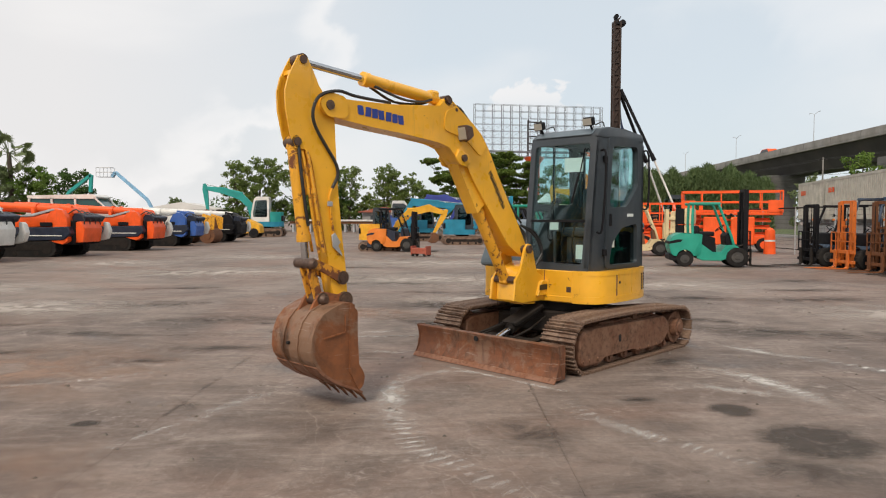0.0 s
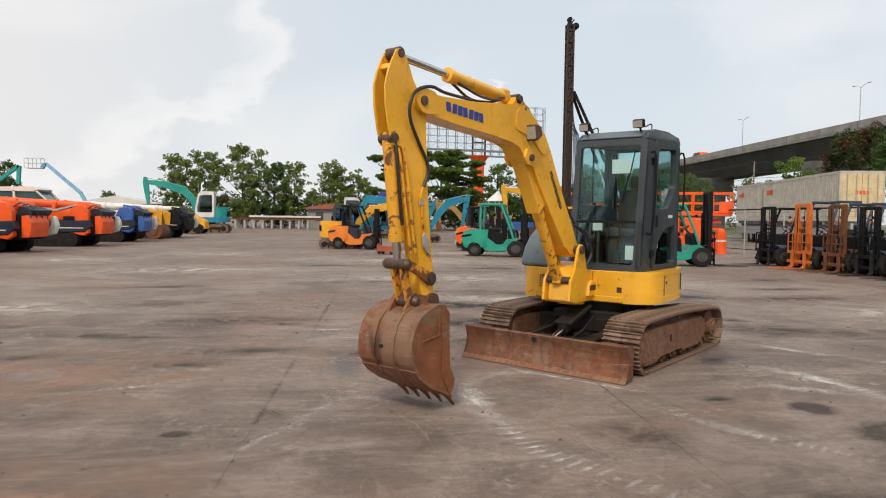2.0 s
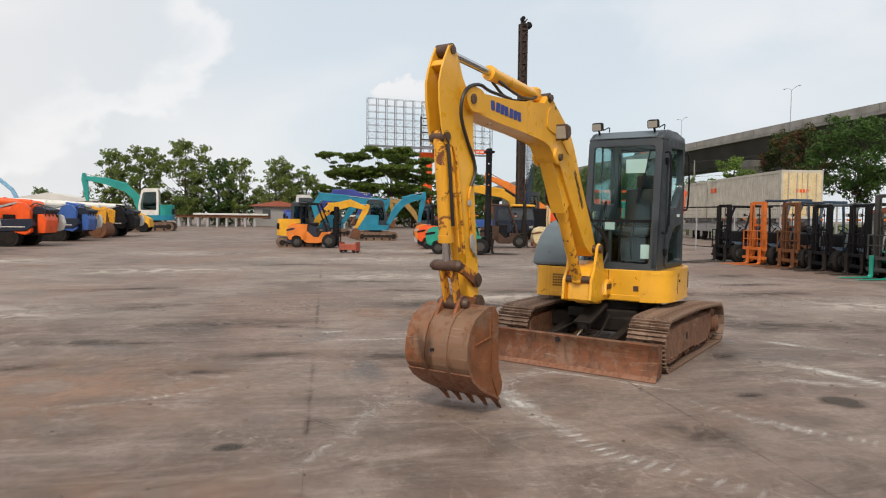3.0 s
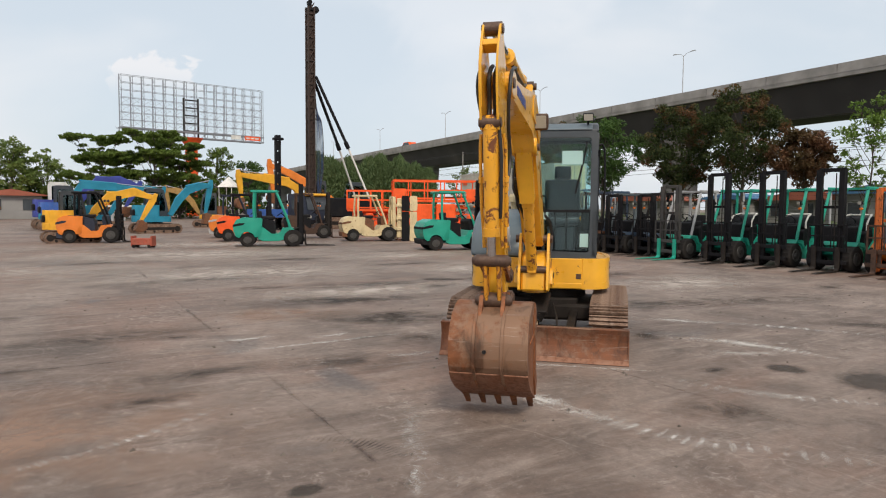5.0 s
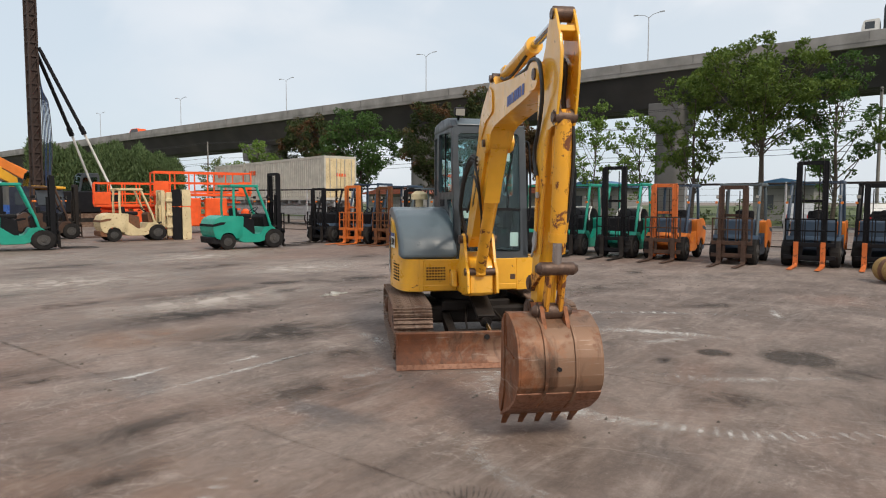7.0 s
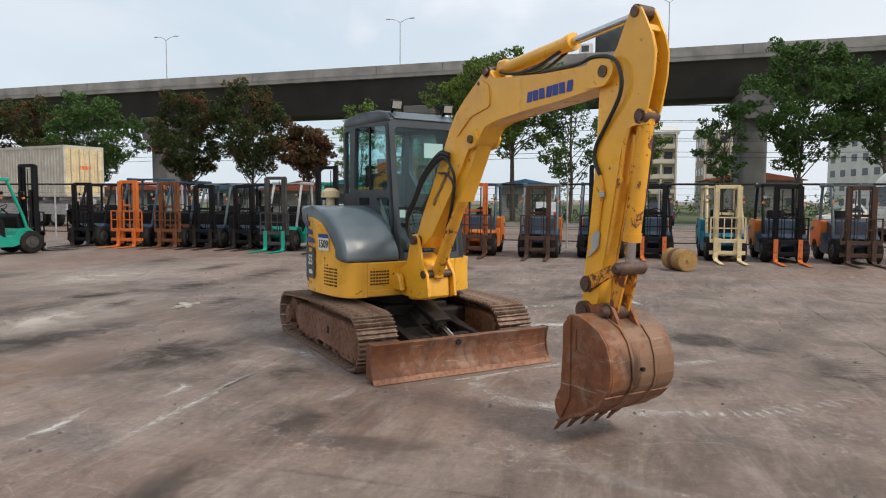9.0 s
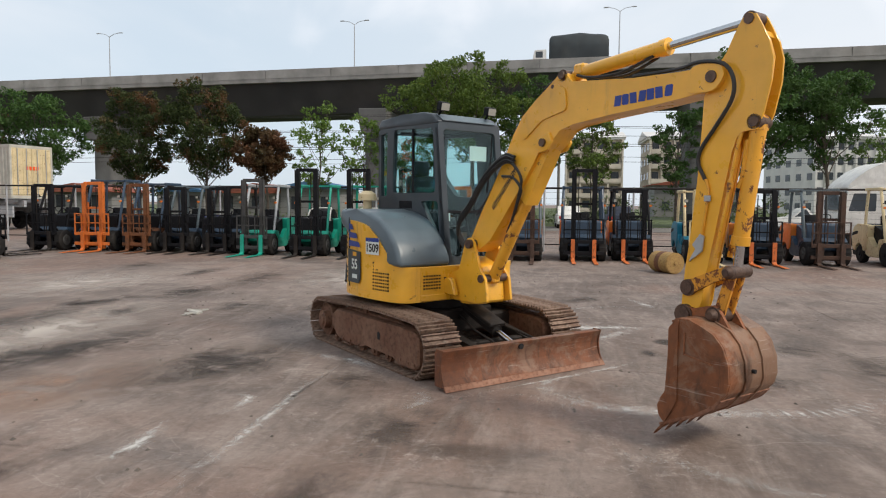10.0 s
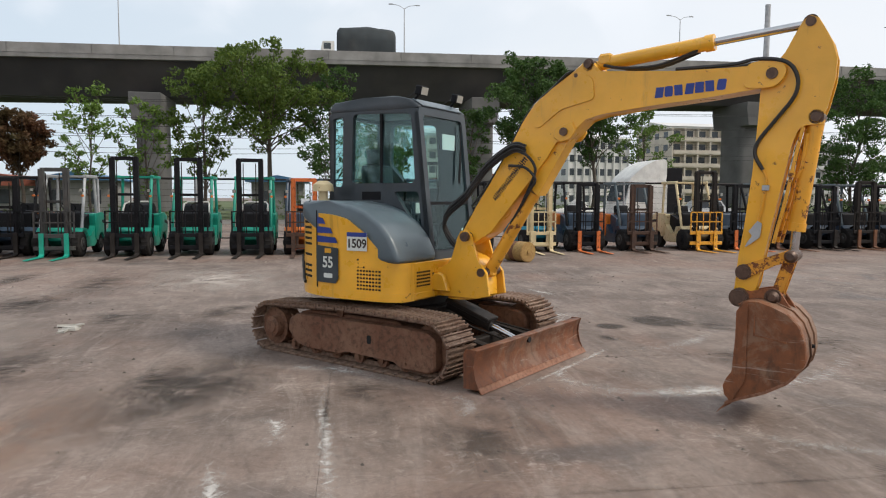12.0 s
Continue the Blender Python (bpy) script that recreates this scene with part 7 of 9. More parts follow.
def scissor_lift(m, label, deck=1.55, length=3.6):
    t = thing("scissor_lift", m, label, "scissor lift", "orange scissor lifts")
    L, W = length / 2, 0.85
    bm = BM()
    box(bm, -L, L, -W, W, 0.42, 0.80, 0.03)
    part("base", bm, ORANGE, t)
    for x in (-L + 0.5, L - 0.5):
        for y in (-W, W):
            wheel(t, x, y * 1.02, 0.38, 0.26, ORANGE)
    for k in range(3):
        for s in (-1, 1):
            bm = BM()
            z = 0.84 + k * (deck - 0.9) / 3
            limb(bm, [(-L + 0.2, z), (L - 0.2, z + 0.12)] if s > 0 else [(-L + 0.2, z + 0.12), (L - 0.2, z)], [0.1, 0.1], s * 0.5 - 0.04, s * 0.5 + 0.04, 0)
            part("scissor_arm", bm, ORANGE, t)
    bm = BM()
    box(bm, -L - 0.1, L + 0.3, -W, W, deck - 0.12, deck + 0.02, 0.02)
    plat = part("platform", bm, ORANGE, t)
    bars = []
    for y in (-W, W):
        bars += [(-L - 0.1, L + 0.3, y - 0.03, y + 0.03, deck + z - 0.035, deck + z + 0.035) for z in (0.10, 0.55, 1.08)]
        for k in range(6):
            x = -L - 0.1 + (2 * L + 0.4) * k / 5
            bars.append((x - 0.03, x + 0.03, y - 0.025, y + 0.025, deck, deck + 1.1))
    for x in (-L - 0.1, L + 0.3):
        bars += [(x - 0.025, x + 0.025, -W, W, deck + z - 0.03, deck + z + 0.03) for z in (0.55, 1.08)]
    for bar in bars:
        bm = BM()
        box(bm, *bar)
        part("guard_rail", bm, ORANGE, plat)
    for x0, x1 in ((-L + 0.95, -0.1), (0.1, L - 0.95)):
        bm = BM()
        box(bm, x0, x1, -W - 0.10, -W + 0.10, 0.36, deck - 0.22, 0.05)
        part("engine_tray", bm, ORANGE, t)
    for x0, x1 in ((-L - 0.1, -L + 0.55), (L - 0.35, L + 0.3)):
        bm = BM()
        box(bm, x0, x1, -W - 0.035, -W - 0.012, deck + 0.02, deck + 0.62, 0.01)
        part("gate_panel", bm, ORANGE, plat)
    return t


scissor_lift(pose(15.9, 34.2, 0, 0, 0, -25), "tall orange scissor lift with railed platform lowered", 2.0, 4.3)
scissor_lift(pose(13.6, 36.9, 0, 0, 0, -25), "orange scissor lift folded low with railings", 1.45, 3.0)


def tall_clamp():
    t = thing("forklift_clamp", pose(11.75, 29.5, 0, 0, 0, -30), "tall cream roll clamp standing on the concrete", "clamp")
    for x, mat in ((0.16, CREAM), (-0.22, BLACK)):
        for z0, z1 in ((0.0, 1.38), (1.42, 2.12)):
            bm = BM()
            prism(bm, rounded([(x - 0.17, z0), (x + 0.17, z0), (x + 0.19, z0 + 0.3), (x + 0.16, z1), (x - 0.17, z1)], 0.05), -0.52, 0.52, 0.03)
            part("clamp_arm", bm, mat, t)
    for y in (-0.35, 0.35):
        bm = BM()
        box(bm, -0.62, -0.40, y - 0.07, y + 0.07, 0.15, 2.0, 0.02)
        part("clamp_rail", bm, CREAM, t)
    for z in (0.5, 1.0, 1.6):
        bm = BM()
        box(bm, -0.66, -0.38, -0.5, 0.5, z, z + 0.14, 0.02)
        part("clamp_frame", bm, CREAM, t)


tall_clamp()


def navy_truck():
    t = thing("truck", pose(12.0, 43.5, 0, 0, 0, -70), "navy blue flatbed truck with a yellow sun visor", "truck")
    bm = BM()
    prism(bm, rounded([(1.0, 0.55), (1.02, 1.3), (0.85, 2.25), (0.6, 2.4), (-0.75, 2.4), (-0.75, 0.55)], 0.12), -1.0, 1.0, 0.06, None, "xz", 2)
    cab = part("cab", bm, NAVY, t)
    bm = BM()
    prism(bm, [(1.03, 1.40), (0.88, 2.18), (0.90, 2.2), (1.05, 1.40)], -0.88, 0.88)
    for y in (-1.006, 0.996):
        prism(bm, rounded([(0.85, 1.4), (0.70, 2.1), (-0.35, 2.1), (-0.35, 1.4)], 0.06), y, y + 0.01)
    part("cab_window", bm, WINDOW, cab)
    bm = BM()
    prism(bm, [(0.85, 2.25), (1.15, 2.3), (1.12, 2.42), (0.7, 2.45)], -0.95, 0.95, 0.02)
    part("sun_visor", bm, LEMON, cab)
    bm = BM()
    box(bm, -5.0, -0.85, -1.05, 1.05, 0.85, 1.05, 0.02)
    box(bm, -5.0, -0.85, -1.05, -1.0, 1.05, 1.4)
    box(bm, -5.0, -0.85, 1.0, 1.05, 1.05, 1.4)
    part("cargo_bed", bm, BLUE, t)
    for x in (0.25, -3.8):
        for y in (-0.9, 0.9):
            wheel(t, x, y, 0.42, 0.26, RIM)
    bm = BM()
    box(bm, 1.0, 1.12, -1.0, 1.0, 0.45, 0.75, 0.03)
    part("bumper", bm, BLACK, t)
    for y in (-0.7, 0.7):
        bm = BM()
        box(bm, 1.02, 1.06, y - 0.16, y + 0.16, 0.85, 1.02, 0.02)
        part("headlamp", bm, LENS, t)


navy_truck()


FRAME_DARK = rusty("mast_steel", (0.030, 0.018, 0.014), (0.050, 0.028, 0.020), (0.014, 0.010, 0.009), 1.5, 0.1, 0.7)
HOSE_BLUE = plain("blue_hose", (0.012, 0.035, 0.10), 0.6, 0, 0.2, 4, 0.1, 0.05)


def pile_rig():
    t = thing("piling_rig", pose(13.95, 47.8, 0) @ Matrix.Scale(0.865, 4), "tall dark steel piling rig mast braced by two struts", "piling rig")
    bm = BM()
    for x in (-0.26, 0.26):
        for y in (-0.26, 0.26):
            box(bm, x - 0.06, x + 0.06, y - 0.06, y + 0.06, 0, 18.2)
    for k in range(19):
        z = 0.5 + k * 0.95
        for y in (-0.26, 0.26):
            box(bm, -0.26, 0.26, y - 0.04, y + 0.04, z, z + 0.12)
            tube(bm, [(-0.26, y, z + 0.1), (0.26, y, z + 0.95)], 0.05, 5)
        for x in (-0.26, 0.26):
            box(bm, x - 0.04, x + 0.04, -0.26, 0.26, z, z + 0.12)
    box(bm, -0.24, 0.2, -0.2, 0.2, 0, 18.2)
    mast = part("mast", bm, FRAME_DARK, t)
    bm = BM()
    box(bm, -0.25, 0.55, -0.3, 0.3, 17.9, 18.15, 0.03)
    cyl(bm, (0.45, -0.2, 18.05), (0.45, 0.2, 18.05), 0.28, seg=16)
    box(bm, -0.2, 0.05, -0.15, 0.15, 18.1, 18.7, 0.03)
    cyl(bm, (-0.05, -0.2, 18.6), (-0.05, 0.2, 18.6), 0.18, seg=14)
    part("pulley_head", bm, BLACK, mast)
    for s in (-1, 1):
        bm = BM()
        cyl(bm, (0.35, s * 0.3, 12.6), (2.9, s * 0.9, 7.0), 0.13, seg=10)
        cyl(bm, (2.75, s * 0.87, 7.3), (3.0, s * 0.93, 6.75), 0.18, seg=10)
        st = part("strut", bm, BLACK, t)
        bm = BM()
        cyl(bm, (2.9, s * 0.9, 7.0), (4.9, s * 1.4, 2.2), 0.085, seg=10)
        part("strut_rod", bm, WHITE, st)
    for k in range(7):
        bm = BM()
        a = 0.09 * k
        tube(bm, [(0.3, -0.25 + a * 0.6, 12.0 - 0.5 * k), (0.42 + a, -0.25 + a * 0.5, 9.0), (0.45 + a * 1.3, -0.2 + a * 0.5, 5.0), (0.5, -0.1, 1.5)], 0.032, 5, 4)
        part("supply_hose", bm, HOSE_BLUE if k % 3 else HOSE, t)
    bm = BM()
    box(bm, 0.4, 5.2, -1.5, 1.5, 1.0, 2.6, 0.08)
    part("machine_body", bm, BLACK, t)
    for y in (-1.5, 1.5):
        crawler(t, -0.6, 5.4, y, 0.7, 0.95)
    t2 = thing("piling_mast", pose(11.5, 47.8, 0) @ Matrix.Scale(0.865, 4), "short dark piling mast with a crosshead", "piling mast")
    bm = BM()
    for x in (-0.16, 0.16):
        box(bm, x - 0.06, x + 0.06, -0.2, 0.2, 0, 7.2, 0.02)
    for k in range(8):
        box(bm, -0.17, 0.17, -0.15, 0.15, 0.1 + k * 0.9, 0.85 + k * 0.9)
    part("mast_frame", bm, BLACK, t2)
    bm = BM()
    box(bm, -0.35, 0.42, -0.3, 0.3, 7.2, 7.4, 0.03)
    box(bm, -0.2, 0.2, -0.25, 0.25, 7.38, 7.6, 0.03)
    part("crosshead", bm, BLACK, t2)


pile_rig()


def billboard():
    t = thing("billboard_frame", pose(9.4, 111.6, 0, 0, 0, 6.3), "bare galvanised billboard lattice on an orange post", "billboard")
    W, z0, z1 = 22.1, 13.3, 20.97
    steel = plain("billboard_steel", (0.22, 0.235, 0.26), 0.6, 0.2, 0.2, 1, 0.1, 0.1)
    for k in range(15):
        x = W * k / 14
        bm = BM()
        for dx in (-0.16, 0.16):
            box(bm, x + dx - 0.03, x + dx + 0.03, -0.03, 0.03, z0 - 0.9, z1)
        box(bm, x - 0.03, x + 0.03, 0.87, 0.93, z0 - 0.9, z1)
        for j in range(14):
            z = z0 + (z1 - z0) * j / 14
            q = 0.16 if j % 2 else -0.16
            tube(bm, [(x - q, 0, z), (x + q, 0, z + (z1 - z0) / 14)], 0.018, 4)
            tube(bm, [(x, 0 if j % 2 else 0.9, z), (x, 0.9 if j % 2 else 0, z + (z1 - z0) / 14)], 0.018, 4)
        part("upright", bm, steel, t)
    for j in range(8):
        z = z0 + (z1 - z0) * j / 7
        bm = BM()
        box(bm, 0, W, -0.05, 0.0, z - 0.025, z + 0.025)
        box(bm, 0, W, 0.87, 0.93, z - 0.03, z + 0.03)
        if j < 4:
            for k in range(14):
                xx = W * k / 14
                tube(bm, [(xx, 0.9, z), (xx + W / 14, 0.9, z + (z1 - z0) / 7)], 0.02, 4)
                tube(bm, [(xx + W / 14, 0, z), (xx, 0, z + (z1 - z0) / 7)], 0.016, 4)
        part("rail", bm, steel, t)
    bm = BM()
    for z in (z0 - 1.0, z0 - 0.15):
        box(bm, -0.2, W + 0.2, -0.2, -0.05, z - 0.1, z + 0.1)
        box(bm, -0.2, W + 0.2, 0.9, 1.05, z - 0.1, z + 0.1)
    for k in range(29):
        x = W * k / 28
        tube(bm, [(x, -0.12, z0 - 1.0), (x + (W / 28 if k % 2 else -W / 28), -0.12, z0 - 0.15)], 0.05, 4)
    part("catwalk", bm, steel, t)
    bm = BM()
    for x in (9.3, 11.5):
        box(bm, x - 0.12, x + 0.12, 0.3, 0.6, z0 - 1.0, z0 + 5.2)
    for k in range(5):
        box(bm, 9.3, 11.5, 0.3, 0.5, z0 + k * 1.2, z0 + k * 1.2 + 0.2)
    part("core_frame", bm, DARKSTEEL, t)
    bm = BM()
    cyl(bm, (10.4, 0.45, 0), (10.4, 0.45, z0 - 1.1), 0.95, seg=20)
    cyl(bm, (10.4, 0.45, z0 - 2.2), (10.4, 0.45, z0 - 1.0), 0.95, 1.8, 20)
    part("post", bm, ORANGE, t)
    for x0, x1, mat in ((16.6, 18.2, WHITE), (18.9, 21.6, ORANGE)):
        bm = BM()
        box(bm, x0, x1, -0.32, -0.22, z0 - 0.75, z0 - 0.1)
        part("sign_board", bm, mat, t)
    bm = BM()
    for k in range(3):
        box(bm, 19.1 + k * 0.8, 19.7 + k * 0.8, -0.335, -0.325, z0 - 0.55, z0 - 0.3)
    part("sign_bars", bm, WHITE, t)


billboard()


def container(m, length, label, mat=CONTAINER):
    """A corrugated shipping container; its doors' end at x = 0, running to -length."""
    t = thing("shipping_container", m, label, "container", "stacked containers")
    W, H = 1.22, 2.85
    bm = BM()
    n = int(length / 0.28)
    for side in (-1, 1):
        pts = []
        for k in range(n):
            x = -length * k / n
            p = length / n
            for u, o in ((0, 0), (0.3, 0), (0.42, 0.036), (0.88, 0.036)):
                pts.append((x - u * p, side * (W - o)))
        ring_lo = [bm.verts.new((x, y, 0.15)) for x, y in pts]
        ring_hi = [bm.verts.new((x, y, H - 0.1)) for x, y in pts]
        for i in range(len(pts) - 1):
            bm.faces.new((ring_lo[i], ring_lo[i + 1], ring_hi[i + 1], ring_hi[i]))
    part("side_wall", bm, mat, t)
    bm = BM()
    for z in (0.0, H - 0.12):
        for y in (-W, W - 0.08):
            box(bm, -length, 0, y - 0.004, y + 0.084, z, z + 0.16)
        for x in (-length, -0.1):
            box(bm, x, x + 0.104, -W, W, z, z + 0.16)
    for x in (-length, -0.12):
        for y in (-W, W - 0.1):
            box(bm, x, x + 0.124, y - 0.006, y + 0.106, 0, H + 0.03)
    part("corner_frame", bm, mat, t)
    bm = BM()
    box(bm, -length + 0.05, -0.05, -W + 0.04, W - 0.04, H - 0.05, H - 0.01)
    box(bm, -length + 0.02, -length + 0.06, -W + 0.05, W - 0.05, 0.1, H - 0.1)
    part("roof_panel", bm, mat, t)
    for y0, y1 in ((-W + 0.1, -0.01), (0.01, W - 0.1)):
        bm = BM()
        box(bm, -0.04, 0.0, y0, y1, 0.16, H - 0.12, 0.01)
        for k in range(4):
            yy = y0 + (y1 - y0) * (k + 0.5) / 4
            box(bm, 0.0, 0.018, yy - 0.07, yy + 0.07, 0.25, H - 0.25)
        d = part("door", bm, CREAM, t)
        for yy in (y0 + 0.3, y1 - 0.3):
            bm = BM()
            cyl(bm, (0.04, yy, 0.2), (0.04, yy, H - 0.15), 0.022, seg=8)
            part("lock_rod", bm, GREYSTEEL, d)
    for k in range(4):
        bm = BM()
        box(bm, 0.02, 0.026, -0.35 + k * 0.2, -0.22 + k * 0.2, 1.55, 1.75)
        part("red_mark", bm, ORANGE, t)
        for y in (-W - 0.008, W + 0.002):
            bm = BM()
            box(bm, -length + 0.7 + k * 0.3, -length + 0.9 + k * 0.3, y, y + 0.006, 1.9, 2.25)
            part("side_mark", bm, ORANGE, t)
    return t


CT = pose(27.2, 35.0, 0, 0, 0, 255.5)
def on(m, x, y, z):
    return m @ Matrix.Translation((x, y, z))


container(on(CT, 0, 0, 1.72), 12.2, "cream corrugated shipping container with red mark on a trailer")
container(on(CT, -12.5, 0.05, 1.72), 6.1, "cream short shipping container on a trailer")


def trailer(m, length):
    t = thing("container_trailer", m, "dark steel container trailer standing in the yard", "trailer", "container trailers")
    bm = BM()
    for y in (-0.5, 0.5):
        box(bm, -length, 0.1, y - 0.08, y + 0.08, 1.25, 1.6, 0.01)
    for k in range(8):
        x = -length * (k + 0.3) / 8
        box(bm, x - 0.08, x + 0.08, -1.2, 1.2, 1.5, 1.71)
    box(bm, -length, 0.05, -1.2, -1.1, 0.7, 1.3)
    box(bm, -length, 0.05, 1.1, 1.2, 0.7, 1.3)
    part("chassis", bm, GREYSTEEL, t)
    for x in (-1.2, -2.5):
        for y in (-0.95, 0.95):
            wheel(t, x, y, 0.5, 0.4, GREYSTEEL)
    for y in (-0.7, 0.7):
        bm = BM()
        box(bm, -length * 0.72 - 0.06, -length * 0.72 + 0.06, y - 0.06, y + 0.06, 0, 1.3)
        part("landing_leg", bm, DARKSTEEL, t)


trailer(CT, 12.2)
trailer(on(CT, -12.5, 0.05, 0), 6.1)


# steel beams stacked on trestles, far at the back of the yard
def beam_stack(x, y, length, turn=0.0, name="beam_stack", label="stack of rusty steel beams on trestles"):
    t = thing(name, pose(x, y, 0, 0, 0, turn), label, "steel beams", "beam stacks")
    for k in range(int(length / 1.1)):
        for yy in (-0.9, 0.9):
            bm = BM()
            box(bm, k * 1.1 - 0.12, k * 1.1 + 0.12, yy - 0.12, yy + 0.12, 0, 1.1)
            part("trestle", bm, GREYSTEEL, t)
    for k in range(4):
        bm = BM()
        y0 = -1.0 + k * 0.55
        for z in (1.1, 1.36):
            box(bm, -0.4, length, y0 - 0.12, y0 + 0.12, z, z + 0.03)
        box(bm, -0.4, length, y0 - 0.02, y0 + 0.02, 1.1, 1.38)
        part("beam", bm, RUSTBROWN, t)
    bm = BM()
    box(bm, length * 0.15, length * 0.98, -0.6, 0.6, 1.40, 1.62, 0.03)
    part("top_plate", bm, WHITE, t)


beam_stack(-16.0, 87.0, 10.6, 1)
beam_stack(0.0, 80.0, 8.0, -2)


def trolley():
    t = thing("steel_trolley", pose(-0.1, 28.9, 0, 0, 0, -30) @ Matrix.Scale(0.72, 4), "small rusty red steel trolley on wheels", "trolley")
    bm = BM()
    box(bm, -0.5, 0.5, -0.3, 0.3, 0.16, 0.5, 0.02)
    for x in (-0.5, 0.5):
        box(bm, x - 0.03, x + 0.03, -0.3, 0.3, 0.1, 0.62)
    part("tray", bm, paint("trolley_red", (0.38, 0.075, 0.04), 0.6, 0.52, 0.35), t)
    for x in (-0.4, 0.4):
        for y in (-0.25, 0.25):
            wheel(t, x, y, 0.11, 0.06, DARKSTEEL)


trolley()


def drum():
    t = thing("steel_drum", pose(10.95, 4.02, 0, 0, 0, 205) @ Matrix.Scale(0.86, 4), "rusty tan steel roller drum lying on the ground", "drum")
    bm = BM()
    cyl(bm, (-0.42, 0, 0.30), (0.42, 0, 0.30), 0.30, seg=28)
    part("drum_shell", bm, DRUM_TAN, t)
    bm = BM()
    cyl(bm, (0.42, 0, 0.30), (0.435, 0, 0.30), 0.275, seg=28)
    cyl(bm, (0.43, 0, 0.30), (0.47, 0, 0.30), 0.05, seg=12)
    part("drum_head", bm, DRUM_TAN, t)
    bm = BM()
    cyl(bm, (-0.14, 0, 0.30), (0.06, 0, 0.30), 0.304, seg=28)
    part("drum_band", bm, RUSTBROWN, t)


drum()


def orange_barrel(x, y):
    t = thing("orange_barrier", pose(x, y, 0), "orange plastic safety barrel", "barrel")
    bm = BM()
    cyl(bm, (0, 0, 0), (0, 0, 1.15), 0.27, 0.22, 18)
    cyl(bm, (0, 0, 1.15), (0, 0, 1.25), 0.17, 0.10, 14)
    part("barrel_shell", bm, ORANGE, t)
    bm = BM()
    cyl(bm, (0, 0, 0.6), (0, 0, 0.68), 0.249, 0.245, 18)
    part("barrel_band", bm, WHITE, t)


orange_barrel(16.6, 31.4)

# ---- fence, trees, cables, buildings and traffic beyond the yard ----
def fence():
    t = thing("fence", Matrix.Identity(4), "grey pipe fence with wires along the yard's edge", "fence", kind="structure")
    x = 17.6
    for k in range(24):
        bm = BM()
        y = -32 + k * 3.0
        cyl(bm, (x, y, 0), (x, y, 2.25), 0.035, seg=8)
        part("fence_post", bm, GREYSTEEL, t)
    for z, r in ((2.2, 0.035), (0.25, 0.02)):
        bm = BM()
        cyl(bm, (x, -32, z), (x, 37, z), r, seg=8)
        part("fence_rail", bm, DARKSTEEL, t)
    for k in range(9):
        bm = BM()
        z = 0.45 + k * 0.2
        cyl(bm, (x, -32, z), (x, 37, z), 0.0035, seg=4)
        part("fence_wire", bm, DARKSTEEL, t)


fence()


def leaf_cloud(name, rng, clumps, leaf, per, mat, parent, flat=1.0):
    """A crown: many small leaf blades scattered in clumps (centre, radius)."""
    verts, faces = [], []
    for (c, r) in clumps:
        n = max(6, int(per * r * r))
        d = rng.normal(size=(n, 3))
        d /= np.linalg.norm(d, axis=1)[:, None]
        rad = r * rng.uniform(0.35, 1.0, n) ** 0.5
        pos = np.array(c) + d * rad[:, None] * np.array([1, 1, flat])
        for p in pos:
            a = rng.normal(size=3)
            a /= np.linalg.norm(a)
            b = np.cross(a, rng.normal(size=3))
            b /= np.linalg.norm(b) + 1e-9
            s = leaf * rng.uniform(0.6, 1.3)
            i = len(verts)
            verts += [p - a * s, p + b * s * 0.45, p + a * s, p - b * s * 0.45]
            faces.append((i, i + 1, i + 2, i + 3))
    me = bpy.data.meshes.new(name)
    me.from_pydata([tuple(v) for v in verts], [], faces)
    me.materials.append(mat)
    ob = new(name, me)
    ob.parent = parent
    return ob


